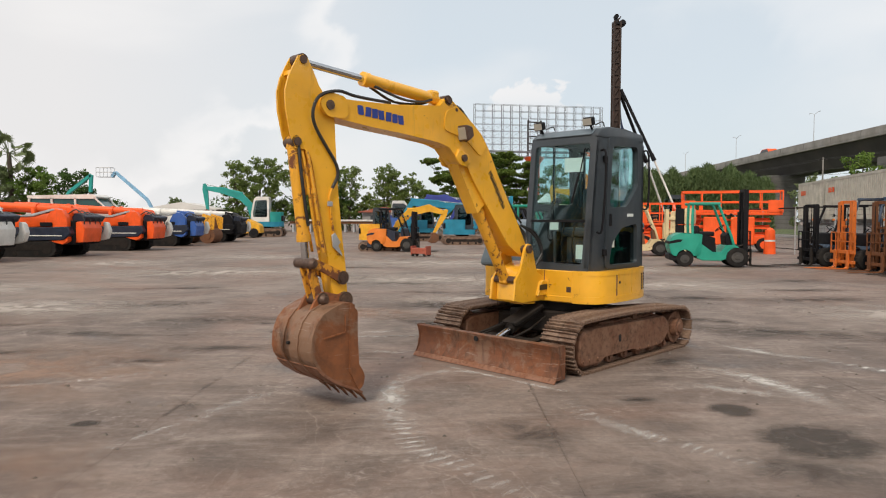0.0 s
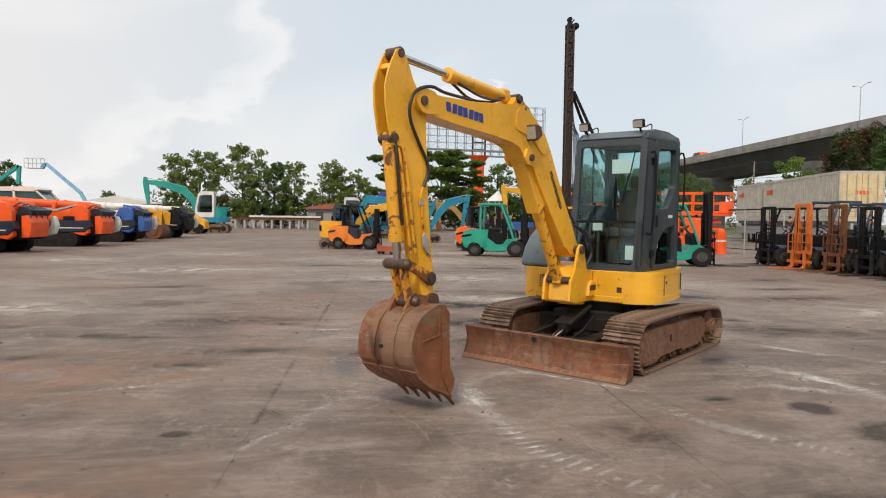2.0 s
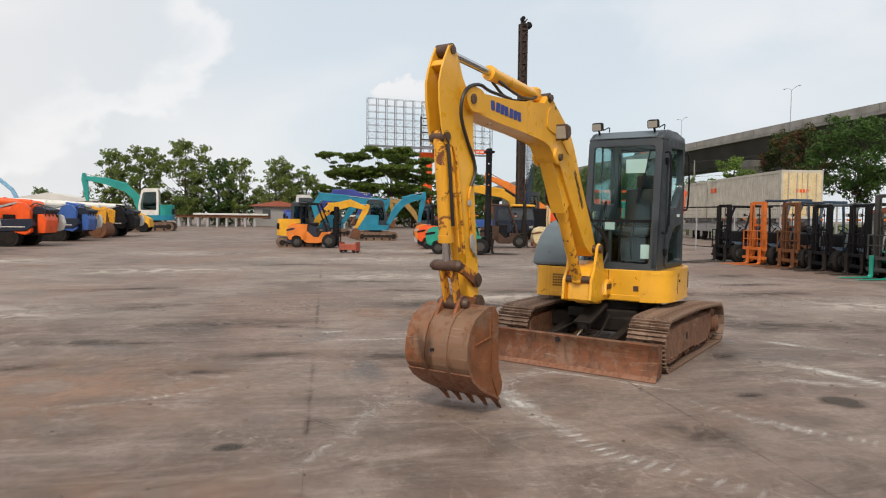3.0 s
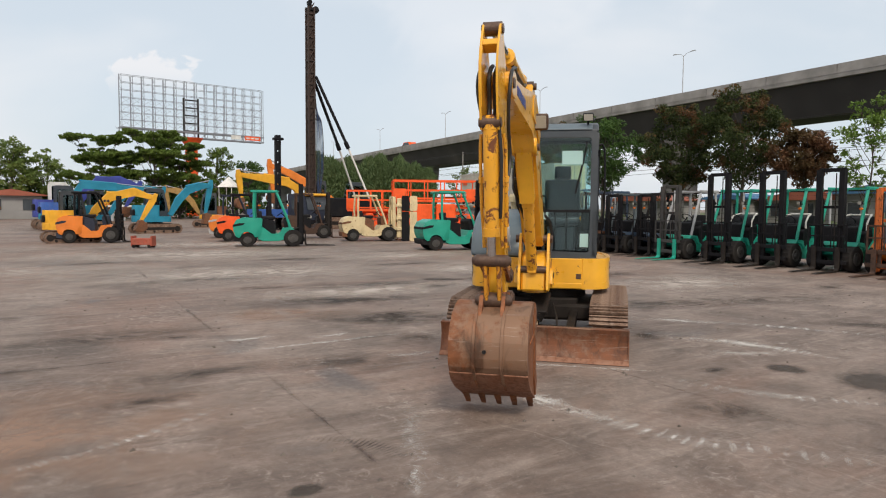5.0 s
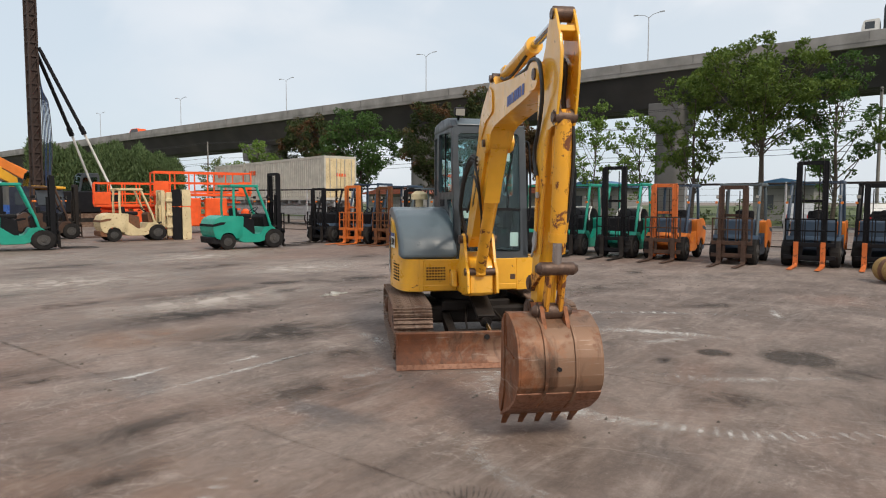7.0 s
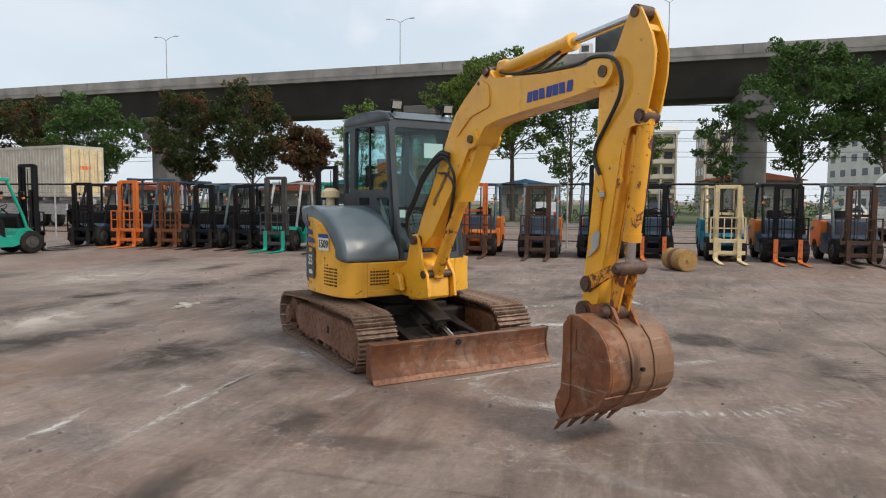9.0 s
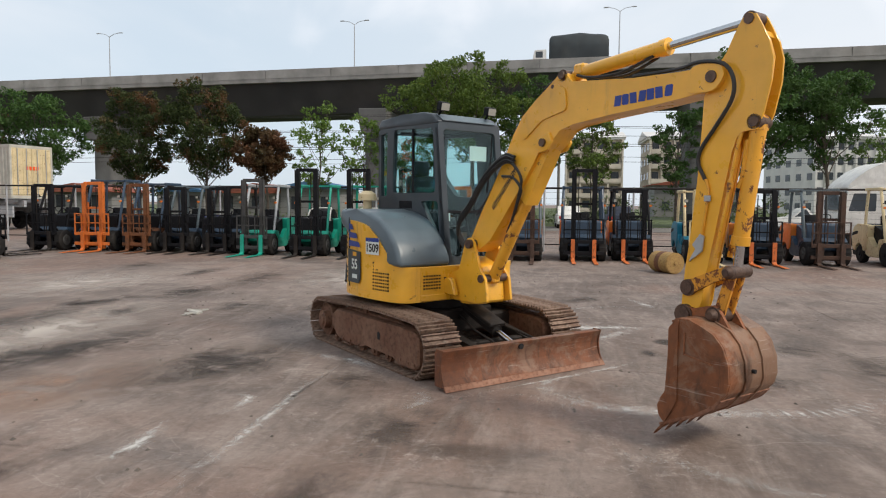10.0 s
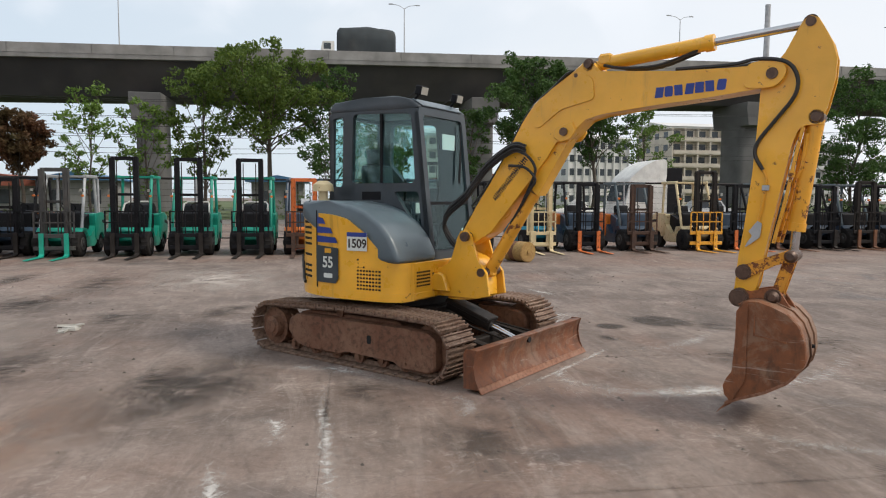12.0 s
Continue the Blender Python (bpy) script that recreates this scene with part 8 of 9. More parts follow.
def tree(x, y, h, r, seed, mat, label, base=0.42, dense=1.0, leaf=0.14, layers=False, trunk_r=0.16, z0=0.0, group="trees beyond the yard", lean=0.0, boughs=1.0):
    """A tapered forked trunk with limbs; each limb carries an uneven bough of leaf clumps. base: where the crown begins, as a share of h."""
    rng = np.random.default_rng(seed)
    t = thing("tree", pose(x, y, z0), label, "tree", group)
    bm = BM()
    top = Vector((lean, rng.uniform(-0.4, 0.4), h * 0.84))
    spine = [Vector((0, 0, 0)), Vector((rng.uniform(-0.2, 0.2), rng.uniform(-0.2, 0.2), h * 0.25)), Vector((lean * 0.4 + rng.uniform(-0.3, 0.3), rng.uniform(-0.3, 0.3), h * 0.55)), top]
    tube(bm, spine, trunk_r, 8, 4, trunk_r * 0.2)
    path = smooth_path(spine, 8)
    clumps = []
    n = int((9 + 3.2 * r) * min(1.0, 0.55 + 0.45 * dense) * boughs)
    for k in range(n):
        u = base + (1.0 - base) * (k + rng.uniform(0, 0.9)) / n
        q = path[min(len(path) - 1, int(max(0.12, u - 0.16) * (len(path) - 1)))]
        a = k * 2.4 + rng.uniform(-0.6, 0.6)
        v = (u - base) / (1.03 - base)
        shape = math.sin(math.pi * min(1.0, max(0.0, v)) ** 0.8) if not layers else 0.45 + 0.55 * math.sin(math.pi * (0.25 + 0.7 * v))
        reach = r * (0.22 + 0.72 * shape) * rng.uniform(0.60, 1.15)
        end = Vector((q.x + math.cos(a) * reach, q.y + math.sin(a) * reach, h * u * rng.uniform(0.95, 1.03)))
        if layers:
            end.z = h * (base + 0.08 + (0.98 - base) * (round(v * 3.4) / 3.4)) + rng.uniform(-0.25, 0.25)
        mid = q.lerp(end, 0.5) + Vector((0, 0, -0.06 * reach))
        tube(bm, [q, mid, end], trunk_r * 0.36 * (1.15 - u * 0.7), 5, 3, 0.015)
        bough = min(r, 3.2) * rng.uniform(0.24, 0.42) * (1.25 if layers else 1.0)
        for c in range(9 if layers else 8):
            d = rng.normal(size=3)
            d *= bough * rng.uniform(0.3, 1.0) / np.linalg.norm(d)
            d[2] *= 0.26 if layers else 0.62
            e = end + Vector(d)
            clumps.append((tuple(e), bough * rng.uniform(0.26, 0.50)))
            if c % 2 == 0:
                tube(bm, [end.lerp(q, 0.2), e], 0.02, 4, 0, 0.008)
        for f in (0.45, 0.72):
            if rng.uniform() < 0.7 * dense:
                e = q.lerp(end, f) + Vector(rng.normal(size=3) * 0.10 * r)
                clumps.append((tuple(e), r * rng.uniform(0.10, 0.20)))
    clumps.append((tuple(top + Vector((0, 0, h * 0.07))), r * 0.22))
    part("trunk", bm, BARK, t)
    leaf_cloud("crown", rng, clumps, leaf, 170 * dense / max(0.6, leaf / 0.14) ** 1.7, mat, t, 0.34 if layers else 0.72)
    return t


TX = 46.0
tree(TX, 57.2, 10.7, 3.6, 31, LEAF_RED, "dark tree with brown top behind the containers", 0.46, 1.5, boughs=1.5)
tree(TX, 50.2, 10.5, 4.0, 11, LEAF_DEEP, "broad dark green tree beside the flyover", 0.44, 1.4, boughs=1.4)
tree(TX, 40.9, 10.7, 3.7, 13, LEAF_RED, "dark tree with reddish brown crown", 0.40, 1.6, 0.12, boughs=1.5)
tree(TX, 34.7, 11.0, 3.9, 14, LEAF_RED, "dense tree with reddish brown top above a bare trunk", 0.46, 1.6, 0.12, boughs=1.5)
tree(TX, 29.6, 7.3, 2.3, 16, LEAF_RUST, "small leaning tree with rust brown leaves", 0.62, 2.2, boughs=2.0)
tree(TX, 25.1, 9.2, 2.3, 17, LEAF_LIGHT, "thin light green young tree", 0.36, 1.1, trunk_r=0.10)
tree(TX, 21.4, 8.8, 2.1, 19, LEAF_LIGHT, "thin light green tree by the pier", 0.36, 1.1, trunk_r=0.10)
tree(TX, 17.4, 11.0, 2.8, 20, LEAF_GREEN, "green tree with open branches", 0.38, 1.3, boughs=1.2)
tree(TX, 12.6, 12.3, 5.3, 21, LEAF_GREEN, "large spreading green tree with bare forked trunk", 0.64, 1.5, 0.14, False, 0.24, boughs=1.1)
tree(TX, 8.3, 11.0, 3.0, 22, LEAF_DEEP, "dark green open tree beside the road", 0.36, 1.2, boughs=1.05)
tree(TX, 3.5, 8.8, 2.3, 23, LEAF_GREEN, "green tree with an open crown", 0.48, 1.4, boughs=1.2)
tree(TX, -2.6, 8.5, 1.9, 24, LEAF_DEEP, "small green tree beside the road", 0.42, 1.4, boughs=1.2)
tree(TX, -7.4, 12.5, 4.3, 25, LEAF_DEEP, "tall green tree with heavy leafy lobes", 0.46, 1.6, boughs=1.5)
tree(TX + 1, -13.2, 11.8, 3.7, 26, LEAF_DEEP, "large dark green tree with dense crown", 0.56, 1.6, 0.14, False, 0.2, boughs=1.3)
tree(TX + 2, -18.4, 9.2, 2.3, 27, LEAF_LIGHT, "light green young tree before the apartment block", 0.42, 1.2)
tree(TX, -37.0, 12.8, 4.4, 28, LEAF_DEEP, "large dark green tree at the road's end", 0.24, 1.5, boughs=1.4)
tree(TX, -45.0, 11.0, 4.0, 30, LEAF_GREEN, "green tree far along the road", 0.2, 1.0)
# behind the container stack
tree(39.5, 58.5, 7.8, 2.6, 32, LEAF_LIGHT, "bright green bushy tree behind the containers", 0.2, 1.2)
tree(36.0, 60.5, 6.0, 2.0, 33, LEAF_DUSTY, "pale green shrub behind the containers", 0.15, 0.9)
# the tree line at the back of the yard
for k, (x, y, h, r, mat, lab, base, lay) in enumerate((
        (-57.5, 94, 9.0, 4.2, LEAF_DUSTY, "dusty green trees by the palm", 0.15, False),
        (-52.5, 95, 8.6, 3.4, LEAF_LIGHT, "light green feathery tree behind the yard", 0.2, False),
        (-47.8, 96, 8.2, 3.0, LEAF_DEEP, "dark green round leafy tree", 0.15, False),
        (-63.0, 95, 8.0, 4.0, LEAF_DUSTY, "dusty green tree at the edge of the yard", 0.15, False),
        (-35.0, 99, 4.6, 1.6, LEAF_DUSTY, "low dusty shrub behind the yard", 0.2, False),
        (-25.4, 95, 9.8, 2.3, LEAF_HAZY, "airy green tree behind the yard", 0.3, False),
        (-22.0, 94, 10.2, 3.6, LEAF_HAZY, "dense green tree behind the aqua excavator", 0.15, False),
        (-16.4, 95, 11.0, 4.2, LEAF_HAZY, "tall dense green tree behind the yard", 0.15, False),
        (-12.5, 96, 8.6, 3.0, LEAF_DEEP, "dark green tree behind the yard", 0.15, False),
        (-9.7, 95, 9.3, 2.4, LEAF_HAZY, "slim green tree behind the yard", 0.3, False),
        (-4.6, 95, 8.6, 3.0, LEAF_HAZY, "round green tree with open trunk", 0.3, False),
        (-0.8, 96, 8.0, 2.6, LEAF_HAZY, "green tree behind the yard", 0.2, False),
        (4.6, 88, 9.6, 3.6, LEAF_GREEN, "broad tree with flat layered branches", 0.25, True),
        (9.4, 86, 10.2, 4.3, LEAF_GREEN, "broad tree with flat layered branches and deep green leaves", 0.25, True),
        (13.2, 90, 9.6, 4.0, LEAF_GREEN, "layered dark green tree behind the yard", 0.2, True),
        (19.0, 95, 9.8, 2.6, LEAF_GREEN, "pointed green tree beneath the billboard", 0.12, False),
        (22.8, 94, 7.4, 2.8, LEAF_DEEP, "dark green shrub beneath the billboard", 0.1, False))):
    tree(x, y, h, r, 60 + k, mat, lab, base * 0.8, 2.6 if lay else 1.5, 0.17, lay, 0.2, 0.0, "trees behind the yard", 0.0, 1.45 if lay else 1.5)
# low growth filling the foot of the tree line
def thicket(name, x0, x1, y, h, seed, mat, label, n=40):
    rng = np.random.default_rng(seed)
    t = thing(name, Matrix.Identity(4), label, "shrubs", kind="stuff")
    cl = [((x0 + (x1 - x0) * rng.uniform(), y + rng.uniform(-2, 2), h * rng.uniform(0.15, 0.75)), h * rng.uniform(0.22, 0.36)) for _ in range(n)]
    leaf_cloud("shrub_leaves", rng, cl, 0.22, 60, mat, t)


thicket("shrub_belt", -66, -42, 97, 5.0, 101, LEAF_DEEP, "belt of dark shrubs at the yard's edge", 80)
thicket("shrub_belt", -30, 26, 97, 5.0, 102, LEAF_DEEP, "belt of dark shrubs behind the machines", 150)


def roadside_shrubs():
    """Low scrub along the far side of the road."""
    rng = np.random.default_rng(103)
    t = thing("roadside_scrub", Matrix.Identity(4), "low dark scrub along the far roadside", "shrubs", kind="stuff")
    cl = [((48.5 + rng.uniform(-0.8, 0.8), -60 + 120 * rng.uniform(), rng.uniform(0.3, 1.7)), rng.uniform(0.5, 1.0)) for _ in range(230)]
    cl = [((x, y, z * (0.45 if y > 15 else 1.0)), r * (0.55 if y > 15 else 1.0)) for (x, y, z), r in cl]
    leaf_cloud("shrub_leaves", rng, cl, 0.15, 70, LEAF_DUSTY, t)


roadside_shrubs()


def feathery_hedge():
    """Tall casuarina-like hedge: many upright thin needles."""
    rng = np.random.default_rng(7)
    t = thing("casuarina_hedge", Matrix.Identity(4), "tall dense dark green feathery hedge", "hedge", kind="stuff")
    verts, faces = [], []
    a, b = np.array([22.0, 68.0]), np.array([33.4, 62.0])
    for _ in range(62000):
        u, v = rng.uniform(), rng.normal() * 1.3
        c = a + (b - a) * u
        nrm = np.array([0.46, 0.89])
        hmax = 6.5 * min(1.0, 0.62 + 2.2 * (1.02 - u)) + 0.6 * math.sin(u * 21) * math.sin(u * 8 + 1) + 0.3 * math.sin(u * 47)
        z = hmax * rng.uniform(0.02, 1.0) ** 0.8 * (1 - 0.05 * v * v)
        p = np.array([*(c + nrm * v), z])
        d = rng.normal(size=3) * 0.5 + np.array([0, 0, 1.0])
        d /= np.linalg.norm(d)
        s = np.cross(d, rng.normal(size=3))
        s /= np.linalg.norm(s)
        i = len(verts)
        L = rng.uniform(0.25, 0.6)
        verts += [p, p + d * L * 0.5 + s * 0.04, p + d * L, p + d * L * 0.5 - s * 0.04]
        faces.append((i, i + 1, i + 2, i + 3))
    me = bpy.data.meshes.new("hedge_needles")
    me.from_pydata([tuple(v) for v in verts], [], faces)
    me.materials.append(leafy("needles", (0.060, 0.105, 0.040), (0.150, 0.205, 0.080), (0.10, 0.145, 0.058)))
    new("hedge_needles", me).parent = t


feathery_hedge()


def palm():
    """Fan palm: separate stiff fans on long stalks round the head of the trunk."""
    rng = np.random.default_rng(5)
    t = thing("palm_tree", pose(-55.8, 94, 0), "tall fan palm with ragged separate leaf fans", "palm tree")
    bm = BM()
    tube(bm, [(0, 0, 0), (0.2, 0, 5), (0, 0, 10.6)], 0.42, 8, 4, 0.28)
    part("trunk", bm, BARK, t)
    for k in range(17):
        a, e = k * 2.4, -0.75 + 2.1 * ((k * 7) % 17) / 17
        d = Vector((math.cos(a) * math.cos(e), math.sin(a) * math.cos(e), math.sin(e)))
        hub = Vector((0, 0, 10.7)) + d * rng.uniform(2.0, 2.9)
        bm = BM()
        tube(bm, [Vector((0, 0, 10.5)), hub], 0.05, 5, 0, 0.03)
        side = d.orthogonal().normalized()
        turn = Matrix.Rotation(rng.uniform(0, 3.1), 3, d)
        side = turn @ side
        for q in range(22):
            b = -2.3 + 4.6 * q / 21
            tip = (d * math.cos(b) + side * math.sin(b)) * rng.uniform(1.0, 1.3) + Vector((0, 0, -0.25))
            w = d.cross(side) * 0.05 + tip.cross(d.cross(side)).normalized() * 0.10
            p = [hub, hub + tip * 0.55 + w, hub + tip, hub + tip * 0.55 - w]
            bm.faces.new([bm.verts.new(z) for z in p])
        part("frond", bm, LEAF_DUSTY, t)


palm()


def cables():
    """Overhead cables on slender posts along the road."""
    ys = (-70, -32, 6, 44, 82, 120)
    for y in ys:
        bm = BM()
        cyl(bm, (50.5, y, 0), (50.5, y, 9.6), 0.13, 0.09, 10)
        t = thing("utility_pole", Matrix.Identity(4), "slender concrete utility pole with crossarms", "utility pole", "utility poles")
        part("pole", bm, CONCRETE, t)
        for z in (6.6, 8.0, 9.3):
            bm = BM()
            box(bm, 49.9, 51.1, y - 0.05, y + 0.05, z - 0.05, z + 0.05)
            part("crossarm", bm, DARKSTEEL, t)
    for k, (x, z) in enumerate(((50.0, 9.4), (51.0, 9.4), (50.0, 8.1), (51.0, 8.1), (50.5, 7.4), (50.0, 6.7), (51.0, 6.6), (50.5, 5.7), (50.4, 5.3))):
        bm = BM()
        for a, b in zip(ys, ys[1:]):
            tube(bm, [(x, a + (b - a) * q / 8, z - 2.4 * 0.5 * (q / 8) * (1 - q / 8)) for q in range(9)], 0.022, 4)
        tagged(part("overhead_cable", bm, HOSE), "sagging black overhead cable along the road", "cable", "overhead cables", "structure")


cables()


def yard_pole():
    bm = BM()
    tube(bm, [(21, -10.05, 0), (21, -10.05, 10.0)], 0.16, 12, 0, 0.11)
    box(bm, 20.7, 21.3, -10.35, -9.75, 0, 0.15, 0.02)
    tagged(part("steel_pole", bm, GREYSTEEL), "tall plain galvanised steel pole", "pole")


yard_pole()


def block(m, w, d, storeys, bays, label, wall, balcony=True, roof=WALL_WHITE, h=3.2):
    """An apartment block: front on the local -x side, w along y."""
    t = thing("apartment_block", m, label, "building", "apartment blocks")
    H = storeys * h
    bm = BM()
    box(bm, 0, d, 0, w, 0, H)
    part("wall", bm, wall, t)
    bm = BM()
    box(bm, -0.6, d + 0.6, -0.6, w + 0.6, H, H + 0.5)
    prism(bm, [(-0.8, H + 0.5), (d + 0.8, H + 0.5), (d * 0.5, H + 2.4)], -0.8, w + 0.8)
    part("roof", bm, roof, t)
    for s in range(storeys):
        for k in range(bays):
            y0 = w * (k + 0.22) / bays
            y1 = w * (k + 0.78) / bays
            z = s * h + 1.0
            bm = BM()
            box(bm, -0.06, 0.3, y0, y1, z, z + 1.6)
            part("window", bm, WINDOW, t)
        if balcony:
            bm = BM()
            box(bm, -1.3, 0, 0.3, w - 0.3, s * h + 0.0, s * h + 0.22)
            box(bm, -1.35, -1.25, 0.3, w - 0.3, s * h + 0.2, s * h + 1.05)
            part("balcony", bm, wall, t)
    for k in range(bays + 1):
        bm = BM()
        y = w * k / bays
        box(bm, -0.35 if not balcony else -1.3, 0, y - 0.18, y + 0.18, 0, H)
        part("pilaster", bm, wall, t)
    n2 = max(3, int(d / 4))
    for s in range(storeys):
        for k in range(n2):
            for y in (-0.05, w - 0.25):
                bm = BM()
                box(bm, d * (k + 0.25) / n2, d * (k + 0.7) / n2, y, y + 0.3, s * h + 1.0, s * h + 2.5)
                part("side_window", bm, WINDOW, t)
    return t


block(pose(148, -93.0, 0), 17, 18, 6, 5, "cream six storey apartment block with balconies", WALL_CREAM)
block(pose(150, -66.0, 0, 0, 0, 10), 17, 22, 5, 8, "pale pink five storey apartment block with rows of windows", WALL_WHITE, False)
block(pose(146, -22.5, 0), 7.5, 14, 5, 3, "cream apartment tower with balconies", WALL_CREAM)
block(pose(146, -9.2, 0), 12, 14, 5, 4, "cream apartment tower with balconies beside its twin", WALL_CREAM)
block(pose(150, -124.0, 0), 26, 18, 5, 8, "white apartment block with balconies", WALL_WHITE)


WALL_GREY = plain("render_grey", (0.26, 0.255, 0.25), 0.85, 0, 0.15, 0.4, 0.1, 0.15)


def shed(m, w, d, h, roof, label, wall=WALL_GREY):
    t = thing("house", m, label, "house", "small houses")
    bm = BM()
    box(bm, 0, d, 0, w, 0, h)
    part("wall", bm, wall, t)
    bm = BM()
    prism(bm, [(-0.5, h), (w + 0.5, h), (w + 0.5, h + 0.1), (w / 2, h + w * 0.09 + 0.2), (-0.5, h + 0.1)], -0.5, d + 0.5, 0, None, "yz")
    part("roof", bm, roof, t)
    for k in range(max(2, int(w / 3))):
        bm = BM()
        y = w * (k + 0.3) / max(2, int(w / 3))
        box(bm, -0.06, 0.05, y, y + 1.0, 1.0, 2.2)
        part("window", bm, WINDOW, t)


shed(pose(56, 26.5, 0), 6.0, 6, 3.0, ROOF_BLUE, "small white house with blue roof")
shed(pose(56, 10.5, 0), 4.5, 6, 3.0, ROOF_BLUE, "low hut with blue roof")
shed(pose(56, 50.5, 0), 8.0, 6, 2.5, ROOF_RED, "low house with red tiled roof")
shed(pose(56, 40.5, 0), 5.0, 6, 2.6, ROOF_BLUE, "small hut with bright blue roof")
shed(pose(57, 31.0, 0), 9.0, 6, 2.5, ROOF_RED, "low house with faded red roof")
shed(pose(92, -20.0, 0), 12.0, 8, 4.5, ROOF_RED, "house with red tiled roof behind the flyover")
shed(pose(-27.5, 92, 0, 0, 0, 90), 9.0, 7, 2.9, WALL_WHITE, "low grey roofed shed behind the rigs")
shed(pose(-1.5, 90, 0, 0, 0, 90), 6.0, 6, 2.6, ROOF_RED, "small brown roofed shed")


def tent():
    t = thing("pagoda_tent", pose(12.0, 62.5, 0) @ Matrix.Diagonal((0.62, 0.62, 0.80, 1)), "white pointed tent roof on posts", "tent")
    bm = BM()
    cyl(bm, (0, 0, 4.1), (0, 0, 5.25), 1.7, 0.05, 4)
    part("canopy", bm, WHITE, t)
    for a in range(4):
        bm = BM()
        c, s = math.cos(math.pi / 2 * a), math.sin(math.pi / 2 * a)
        cyl(bm, (1.4 * c, 1.4 * s, 0), (1.4 * c, 1.4 * s, 4.2), 0.05, seg=8)
        part("post", bm, WHITE, t)


tent()


def car(m, mat, label, pickup=False, group="parked cars on the road"):
    t = thing("car", m, label, "car", group)
    bm = BM()
    prism(bm, rounded([(2.1, 0.35), (2.15, 0.75), (1.1, 0.95), (-2.1, 0.98), (-2.2, 0.45), (-2.1, 0.3)], 0.1), -0.85, 0.85, 0.06, None, "xz", 2)
    body = part("body", bm, mat, t)
    bm = BM()
    back = -0.4 if pickup else -1.8
    prism(bm, rounded([(1.0, 0.92), (0.35, 1.5), (back + 0.5, 1.54), (back, 0.94)], 0.08), -0.76, 0.76, 0.05, None, "xz", 2)
    part("cabin", bm, mat, t)
    bm = BM()
    prism(bm, [(0.82, 0.98), (0.28, 1.44), (back + 0.55, 1.46), (back + 0.25, 1.0)], -0.775, 0.775, 0.01)
    part("windows", bm, WINDOW, t)
    for x in (1.35, -1.35):
        for y in (-0.78, 0.78):
            wheel(t, x, y, 0.32, 0.2, GREYSTEEL)
    for y in (-0.6, 0.6):
        bm = BM()
        box(bm, -2.2, -2.14, y - 0.15, y + 0.15, 0.65, 0.85, 0.02)
        part("tail_lamp", bm, paint("tail_red", (0.45, 0.02, 0.02), 0.3, 0.9, 0.05) if "tail_red" not in MATS else MATS["tail_red"], t)
    return t


car(pose(42.0, 5.4, 0.02, 0, 0, 2), WHITE, "white parked pickup seen from behind beyond the fence", True)
car(pose(42.3, 2.0, 0.02, 0, 0, -2), NAVY, "dark parked car beyond the fence")
car(pose(40.5, -9.6, 0.02, 0, 0, 88), WHITE, "white parked pickup beyond the fence", True)
car(pose(41.8, 9.6, 0.02, 0, 0, 4), GREYSTEEL, "grey parked car beyond the fence")
car(pose(40.5, -19.0, 0.02, 0, 0, 90), GREYSTEEL, "silver parked car beyond the fence")


def white_truck():
    t = thing("truck_tractor", pose(25.4, -6.5, 0.0, 0, 0, 90) @ Matrix.Scale(0.92, 4), "white truck tractor with a tall roof fairing", "truck")
    bm = BM()
    prism(bm, rounded([(1.3, 0.6), (1.32, 1.5), (1.05, 2.55), (0.8, 2.75), (-1.0, 2.75), (-1.0, 0.6)], 0.15), -1.2, 1.2, 0.08, None, "xz", 2)
    cab = part("cab", bm, WHITE, t)
    bm = BM()
    prism(bm, rounded([(1.12, 2.60), (1.0, 2.85), (0.35, 3.45), (-0.45, 3.82), (-1.0, 3.86), (-1.0, 2.60)], 0.35, 6), -1.12, 1.12, 0.22, None, "xz", 4)
    part("roof_fairing", bm, WHITE, cab)
    bm = BM()
    prism(bm, [(1.33, 1.65), (1.09, 2.5), (1.12, 2.5), (1.36, 1.65)], -1.05, 1.05)
    for y in (-1.206, 1.196):
        prism(bm, rounded([(1.05, 1.6), (0.85, 2.4), (-0.1, 2.4), (-0.1, 1.6)], 0.06), y, y + 0.01)
    part("cab_window", bm, WINDOW, cab)
    bm = BM()
    box(bm, -4.2, -1.0, -0.5, 0.5, 0.7, 0.95, 0.02)
    box(bm, -1.9, -1.05, -1.1, 1.1, 1.0, 3.4, 0.02)
    part("rear_frame", bm, BLACK, t)
    for x in (0.6, -2.6, -3.8):
        for y in (-1.0, 1.0):
            wheel(t, x, y, 0.5, 0.3, GREYSTEEL)
    bm = BM()
    for y in (-0.9, 0.9):
        box(bm, 1.28, 1.36, y - 0.2, y + 0.2, 0.75, 0.95, 0.02)
    part("headlamps", bm, LENS, t)


white_truck()


